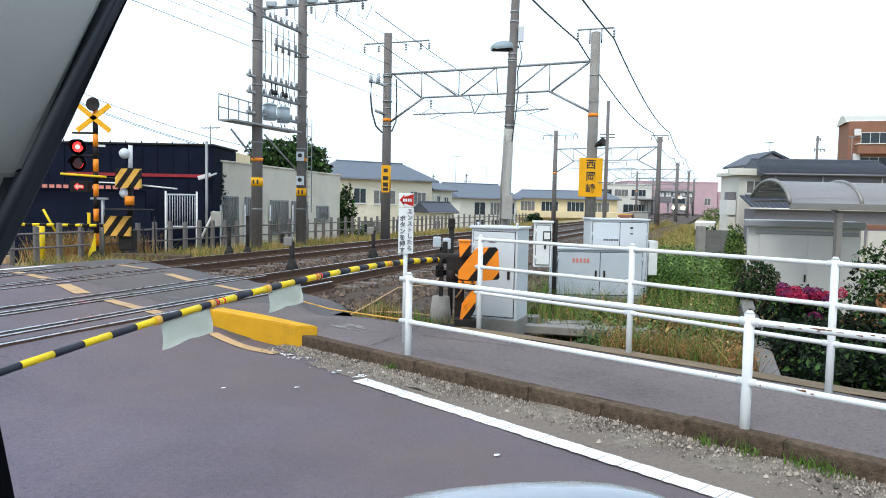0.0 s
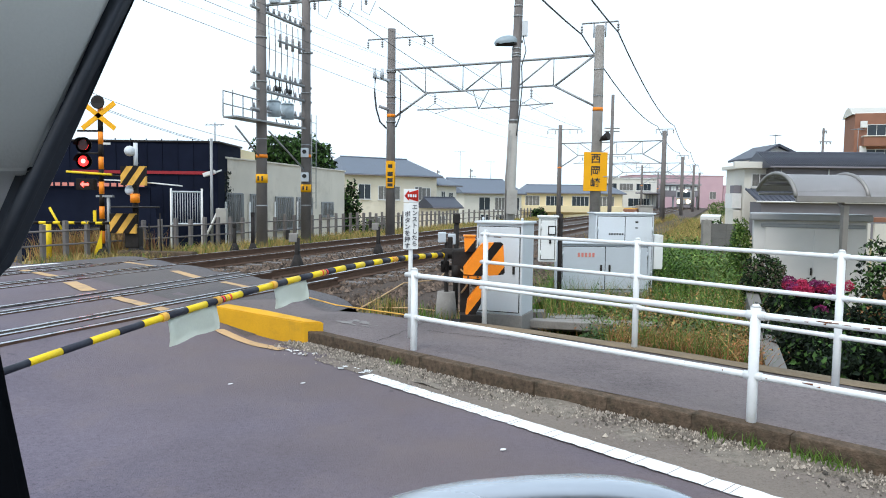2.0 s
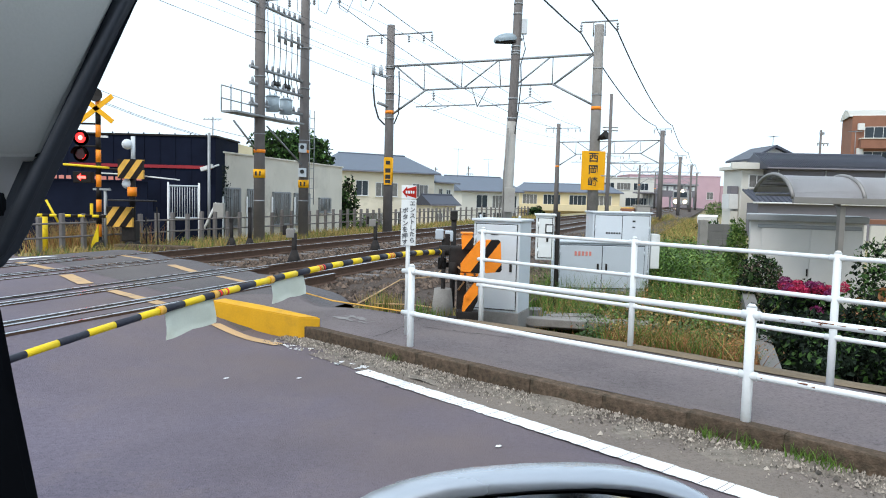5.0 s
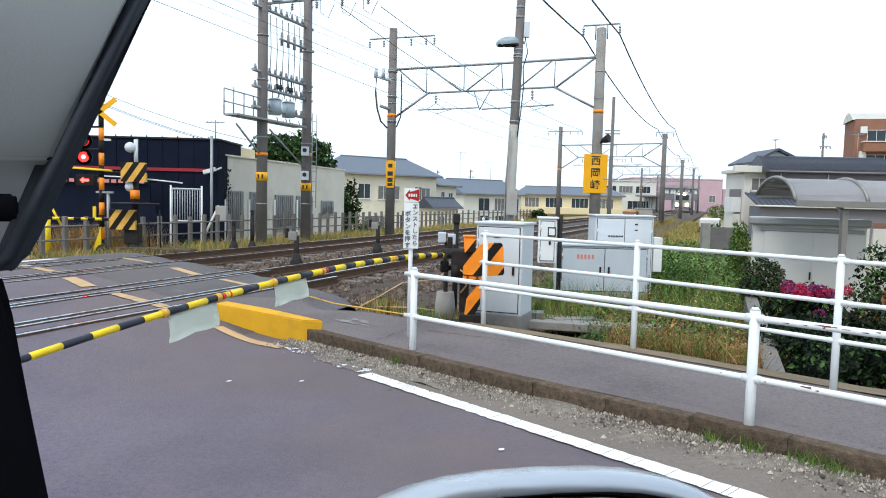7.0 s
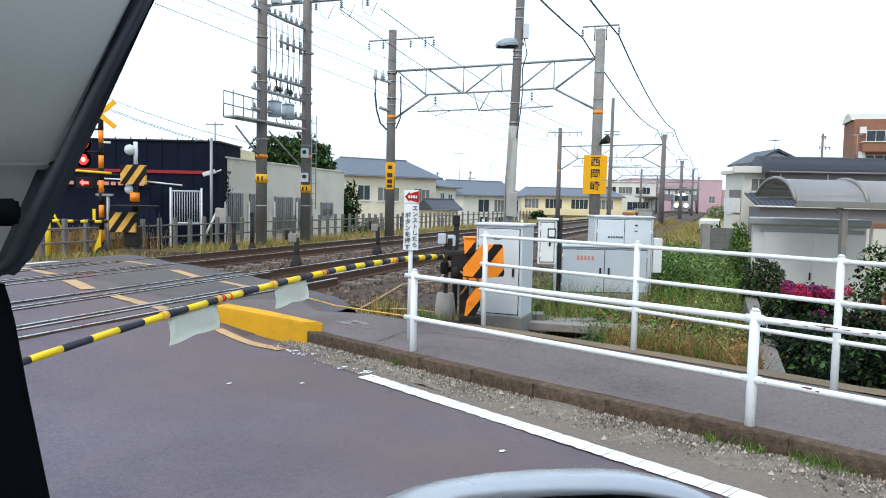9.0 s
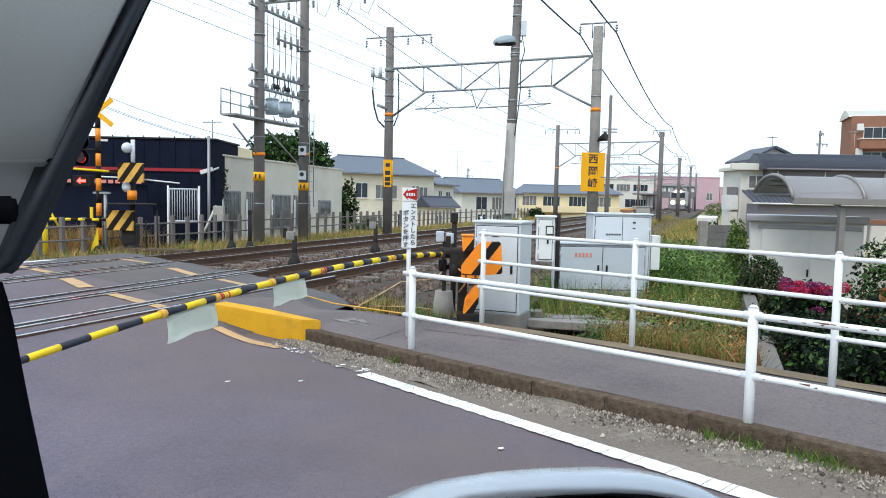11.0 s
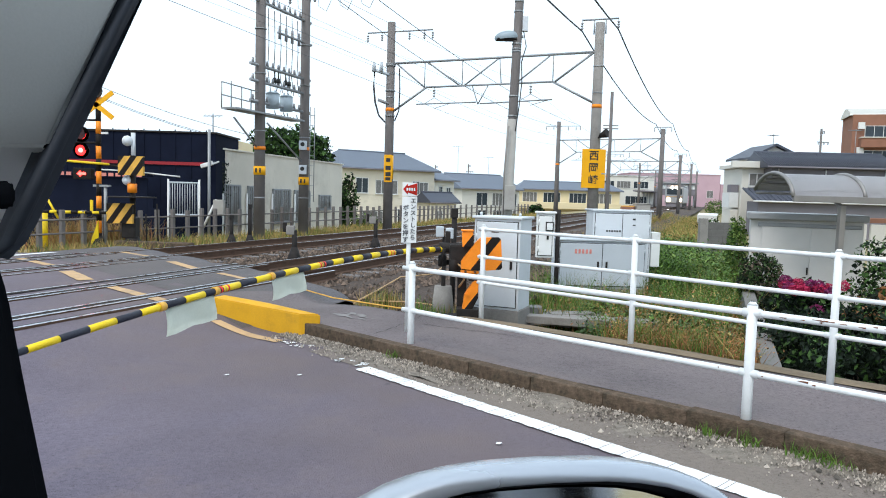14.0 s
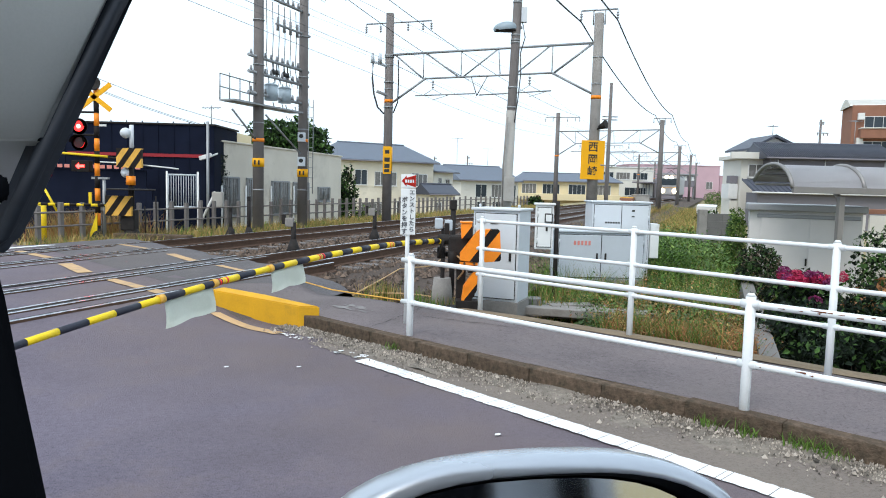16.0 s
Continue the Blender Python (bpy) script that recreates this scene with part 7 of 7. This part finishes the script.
blades("straw_tuft", "tuft of tall straw grass beside the track", [(-0.75 + 0.16 * random.gauss(0, 1), 9.6 + 0.2 * random.gauss(0, 1)) for _ in range(420)], 0.12, 0.36, [GRASSY, GRASSY, GRASSG], 6, 0.006)
for x, y, r in ((3.75, 13.9, 0.5), (4.3, 14.6, 0.55), (4.1, 12.6, 0.42)):
    bush("weed_clump", "feathery green clump of tall weeds", x, y, -0.45, (r, r, 0.48), 2600, 0.028, [GRASSG, LEAF, GRASSD, GRASSG], int(x * 40))
blades("straw_tuft", "tuft of fresh green weeds beside the ballast", [(-0.25 + 0.07 * random.gauss(0, 1), 8.5 + 0.1 * random.gauss(0, 1)) for _ in range(160)], 0.15, 0.42, [GRASSG, LEAFL], 47, 0.007)
blades("straw_tuft", "tall dry straw grass beside the crossing signal", [(-9.2 + 0.7 * random.gauss(0, 1), 18.7 + 0.35 * random.gauss(0, 1)) for _ in range(1800)], 0.35, 0.85, [GRASSY, GRASSY, GRASSR], 46, 0.008, lean=0.8)
blades("straw_tuft", "tuft of green weeds beside the barrier", [(0.0 + 0.12 * random.gauss(0, 1), 8.9 + 0.2 * random.gauss(0, 1)) for _ in range(220)], 0.10, 0.32, [GRASSG, GRASSY], 7, 0.007)
for i, (u, n) in enumerate(((1.42, 170), (1.8, 50), (2.0, 50), (4.85, 40))):
    v = along(KERBLINE, u) - 0.03
    sp_ = []
    for _ in range(n):
        p = rp(u + random.gauss(0, 0.10 if n > 100 else 0.04), v + random.gauss(0, 0.025))
        sp_.append((p.x, p.y))
    blades("kerb_weed", "small tuft of green grass growing at the kerb", sp_, 0.04, 0.13, [GRASSG, LEAFL, GRASSG], 20 + i, 0.004, zfun=lambda x, y: 0.06, lean=0.9)

# ---- the train ----


def build_train():
    t = thing("train", "pale commuter train with lit headlights and a dark windscreen", "train")
    part("body", box(B(), (0, 9.5, 2.1), (2.85, 19, 2.7), 0.18), TRAINB, t)
    part("roof", box(B(), (0, 9.5, 3.55), (2.5, 18.6, 0.3), 0.1), GREYW, t)
    part("underframe", box(B(), (0, 9.5, 0.55), (2.5, 18.5, 0.7), 0.05), DARKM, t)
    part("windscreen", box(B(), (0, -0.02, 2.65), (2.3, 0.08, 0.95), 0.03), GLASS, t)
    part("stripe", box(B(), (0, -0.02, 1.85), (2.6, 0.06, 0.12), 0.02), OPAINT, t)
    part("skirt", box(B(), (0, 0.1, 0.45), (2.5, 0.2, 0.5), 0.04), GREYW, t)
    # headlight discs drawn larger than the lamps, to stand in for their glare
    for x in (-0.85, 0.85):
        part("headlight", tube(B(), (x, 0.02, 1.35), (x, -0.08, 1.35), 0.30, None, 16), HEADL, t, "glowing round headlight, oversized to include its glare")
    for x in (-0.35, 0.35):
        part("headlight", tube(B(), (x, 0.02, 3.3), (x, -0.08, 3.3), 0.22, None, 16), HEADL, t, "glowing round headlight, oversized to include its glare")
    bm = B()
    for a, b in (((-0.8, 4, 3.7), (0, 4.8, 4.4)), ((0.8, 4, 3.7), (0, 4.8, 4.4)), ((0, 4.8, 4.4), (-0.5, 4.2, 4.7)), ((0, 4.8, 4.4), (0.5, 4.2, 4.7)), ((-0.8, 4.2, 4.72), (0.8, 4.2, 4.72))):
        tube(bm, a, b, 0.03, None, 6)
    part("pantograph", bm, DARKM, t)
    return t


TRAIN = build_train()


# ---- the car round the camera ----


def build_car():
    t = thing("car", "parked silver car, seen from its driver's seat", "car")
    eye = Vector((-0.0093, -0.0068, 1.4971))
    m = pose(eye.x, eye.y, eye.z, 90 - 3.965, -1.456, 0.321)
    hw = math.tan(radians(31.5))

    def at(a, b, d):
        """A point d metres out, a to the right and b up from the view's axis, in half widths."""
        return m @ (Vector((a * hw, b * hw, -1)).normalized() * d)

    def slab(outline, d, thick, material, name, label="", bevel=0.006):
        bm = B()
        fr = [bm.verts.new(at(a, b, d)) for a, b in outline]
        bk = [bm.verts.new(at(a, b, d) + (at(a, b, d) - eye).normalized() * thick) for a, b in outline]
        n = len(outline)
        bm.faces.new(fr)
        bm.faces.new(bk[::-1])
        for i in range(n):
            bm.faces.new((fr[i], bk[i], bk[(i + 1) % n], fr[(i + 1) % n]))
        bmesh.ops.recalc_face_normals(bm, faces=list(bm.faces))
        if bevel:
            bmesh.ops.bevel(bm, geom=list(bm.edges), offset=bevel, segments=3, affect="EDGES")
        for f in bm.faces:
            f.smooth = True
        return part(name, bm, material, t, label)

    # windscreen pillar: grey trim inside, dark window seal outside
    slab([(-1.75, 0.95), (-0.52, 0.95), (-0.714, 0.565), (-0.842, 0.29), (-0.885, 0.20), (-1.75, 0.20)], 0.60, 0.02, TRIMG, "pillar_trim", "grey moulded pillar trim", 0.003)
    # the foot recedes downwards, a slope shaped only to make the trim fall dark
    bm = B()
    grid = []
    for j in range(13):
        b = 0.20 - 0.30 * j / 12
        right = -0.885 - 0.475 * (0.20 - b) if b > 0 else -0.98 + 0.6 * b
        row = []
        for i in range(10):
            a = -1.75 + (right + 1.75) * i / 9
            row.append(bm.verts.new(at(a, b, 0.606 + 0.46 * (j / 12) ** 1.15)))
        grid.append(row)
    for r0, r1 in zip(grid, grid[1:]):
        for i in range(9):
            bm.faces.new((r0[i], r0[i + 1], r1[i + 1], r1[i])).smooth = True
    bmesh.ops.recalc_face_normals(bm, faces=list(bm.faces))
    part("pillar_foot", bm, TRIMG, t, "grey trim at the pillar's foot, tilted into shade")
    slab([(-0.56, 0.95), (-0.465, 0.95), (-0.659, 0.562), (-0.785, 0.29), (-0.918, 0.012), (-0.945, -0.03), (-0.99, -0.062), (-1.04, -0.05), (-1.01, -0.01), (-0.885, 0.27), (-0.75, 0.562)], 0.612, 0.025, SEALB, "window_seal", "dark rubber window seal")
    slab([(-1.75, -0.05), (-1.0, -0.05), (-0.975, -0.13), (-0.94, -0.32), (-0.89, -0.565), (-0.86, -0.72), (-1.75, -0.72)], 0.63, 0.02, CARBLK, "door_frame", "black door frame")
    slab([(-1.06, 0.60), (-0.985, 0.60), (-0.935, 0.525), (-0.93, 0.545), (-0.925, 0.60), (-0.90, 0.70), (-1.06, 0.70)], 0.585, 0.01, CARBLK, "clip", "black grip fixing on the trim", 0.002)
    slab([(-1.12, 0.125), (-0.968, 0.125), (-0.958, 0.11), (-0.958, 0.075), (-0.968, 0.062), (-1.12, 0.062)], 0.588, 0.008, CARBLK, "clip", "black clip on the trim", 0.002)

    # door mirror: a rounded silver shell round a dark bezel and the glass, turned to look back along the car
    c = at(0.245, -0.835, 0.52)
    out = Vector((-0.25, 0.93, -0.20)).normalized()
    right = out.cross(Vector((0, 0, 1))).normalized()
    up = right.cross(out).normalized()
    base = Matrix((right, out, up)).transposed().to_4x4()
    base.translation = c
    roll = pose(0, 0, 0, 0, 1.5, 0)

    def ring(w, h, y, n=40, p=2.6):
        pts = []
        for i in range(n):
            a = 2 * math.pi * i / n
            ca, sa = math.cos(a), math.sin(a)
            pts.append(Vector((w * math.copysign(abs(ca) ** (2 / p), ca), y, h * math.copysign(abs(sa) ** (2 / p), sa))))
        return pts

    def loft(rings, cap=True):
        bm = B()
        vs = [[bm.verts.new(base @ roll @ p) for p in r] for r in rings]
        n = len(rings[0])
        for a, b in zip(vs, vs[1:]):
            for i in range(n):
                bm.faces.new((a[i], a[(i + 1) % n], b[(i + 1) % n], b[i])).smooth = True
        if cap:
            bm.faces.new(vs[-1])
        bmesh.ops.recalc_face_normals(bm, faces=list(bm.faces))
        return bm
    W, H = 0.158, 0.090
    shell = part("mirror_shell", loft([ring(W * 0.92, H * 0.88, -0.012), ring(W * 0.97, H * 0.95, -0.014), ring(W, H, -0.002), ring(W * 1.01, H * 1.01, 0.02), ring(W * 0.93, H * 0.92, 0.06), ring(W * 0.7, H * 0.7, 0.095), ring(W * 0.3, H * 0.3, 0.11)]), CARSIL, t, "silver painted mirror shell")
    part("mirror_bezel", loft([ring(W * 0.925, H * 0.885, -0.0125), ring(W * 0.88, H * 0.83, 0.004), ring(W * 0.86, H * 0.80, 0.02)]), CARBLK, shell)
    part("mirror_glass", loft([ring(W * 0.855, H * 0.795, 0.012), ring(W * 0.40, H * 0.33, 0.012)]), MIRR, shell, "mirror glass")
    part("mirror_foot", loft([ring(W * 0.25, H * 0.3, 0.03), ring(W * 0.25, H * 0.3, 0.07)]), CARSIL, shell)

    # the rest of the car round the seat: roof, door, floor, far side, back, bonnet and wheels
    def body_slab(name, profile, v0, v1, material, label="", bevel=0.03):
        """A side profile in (u, z) drawn across the car from v0 to v1."""
        bm = B()
        ends = [[bm.verts.new(rp(u, v, z)) for u, z in profile] for v in (v0, v1)]
        n = len(profile)
        bm.faces.new(ends[0])
        bm.faces.new(ends[1][::-1])
        for i in range(n):
            bm.faces.new((ends[0][i], ends[1][i], ends[1][(i + 1) % n], ends[0][(i + 1) % n]))
        bmesh.ops.recalc_face_normals(bm, faces=list(bm.faces))
        bmesh.ops.bevel(bm, geom=list(bm.edges), offset=bevel, segments=2, affect="EDGES")
        return part(name, bm, material, t, label)
    body_slab("body", [(-2.3, 0.32), (1.75, 0.30), (1.88, 0.45), (1.82, 0.74), (1.6, 0.86), (0.98, 0.95), (-2.3, 0.97)], -1.25, 0.36, CARSIL, "silver painted body")
    body_slab("bumper", [(1.80, 0.28), (1.93, 0.32), (1.95, 0.5), (1.85, 0.55)], -1.22, 0.33, CARSIL)
    body_slab("roof", [(-2.25, 1.74), (-1.2, 1.78), (0.05, 1.77), (0.22, 1.73), (0.18, 1.70), (-2.25, 1.70)], -1.18, 0.29, TRIMG, "", 0.012)
    body_slab("rear_pillar", [(-2.3, 0.95), (-1.95, 0.95), (-2.0, 1.72), (-2.24, 1.74)], 0.25, 0.33, CARSIL, "", 0.01)
    body_slab("rear_pillar", [(-2.3, 0.95), (-1.95, 0.95), (-2.0, 1.72), (-2.24, 1.74)], -1.22, -1.14, CARSIL, "", 0.01)
    body_slab("centre_pillar", [(-0.95, 0.95), (-0.82, 0.95), (-0.85, 1.72), (-0.95, 1.72)], 0.25, 0.32, CARBLK, "", 0.01)
    body_slab("centre_pillar", [(-0.95, 0.95), (-0.82, 0.95), (-0.85, 1.72), (-0.95, 1.72)], -1.21, -1.14, CARBLK, "", 0.01)
    body_slab("front_pillar", [(0.86, 0.94), (0.95, 0.94), (0.22, 1.74), (0.13, 1.74)], -1.20, -1.13, CARSIL, "", 0.01)
    body_slab("tailgate", [(-2.32, 0.95), (-2.26, 0.95), (-2.22, 1.74), (-2.28, 1.74)], -1.14, 0.25, CARSIL, "", 0.01)
    # out of view: a black strip added to cut bounce light on the pillar
    body_slab("door_lining", [(-0.9, 0.955), (0.9, 0.945), (0.9, 0.985), (-0.9, 0.99)], 0.10, 0.345, CARBLK, "unseen black door top lining, added to darken the pillar", 0.008)
    body_slab("dashboard", [(0.5, 0.95), (0.95, 0.95), (0.9, 1.02), (0.55, 1.06)], -1.12, 0.15, CARBLK, "", 0.02)
    body_slab("seat_back", [(-0.42, 0.95), (-0.30, 0.95), (-0.36, 1.38), (-0.45, 1.38)], -0.25, 0.20, CARBLK, "", 0.03)
    for v in (0.12, -1.0):
        body_slab("headlamp", [(1.78, 0.62), (1.89, 0.62), (1.84, 0.76), (1.74, 0.8)], v - 0.15, v + 0.15, FRAMEW, "", 0.015)
    for v, u in ((0.2, 1.25), (-1.1, 1.25), (0.2, -1.5), (-1.1, -1.5)):
        p = rp(u, v, 0.30)
        w = part("wheel", tube(B(), p - VD * 0.19, p + VD * 0.19, 0.305, None, 28), CARBLK, t)
        part("rim", tube(B(), p - VD * 0.2, p + VD * 0.2, 0.19, None, 24), GALV, w)


build_car()


def motions():
    # the train rolls slowly towards the crossing on the nearer track
    rows = []
    for t, s in ((0.0, 146.0), (4.0, 144.0), (7.0, 141.5), (9.0, 139.5), (11.5, 135.0), (13.0, 128.5), (14.5, 119.5), (16.0, 110.0)):
        rows.append((t, tpose(s, NEAR, RZ)))
    walk(TRAIN, rows)
    # the two lamps flash by turns, every 0.6 s
    for k, lens in enumerate(LENS):
        p = lens.location.copy()
        rows, turn = [(0.0, pose(p.x, p.y, p.z, 0, 0, 0 if k == 0 else 180))], 0 if k == 0 else 180
        for i in range(26):
            t = 0.40 + 0.6 * i
            if t + 0.1 > 16:
                break
            for j in range(4):
                rows.append((t + j / 30, pose(p.x, p.y, p.z, 0, 0, turn + 60 * j)))
            turn += 180
        rows.append((16.0, pose(p.x, p.y, p.z, 0, 0, turn)))
        walk(lens, rows)


motions()
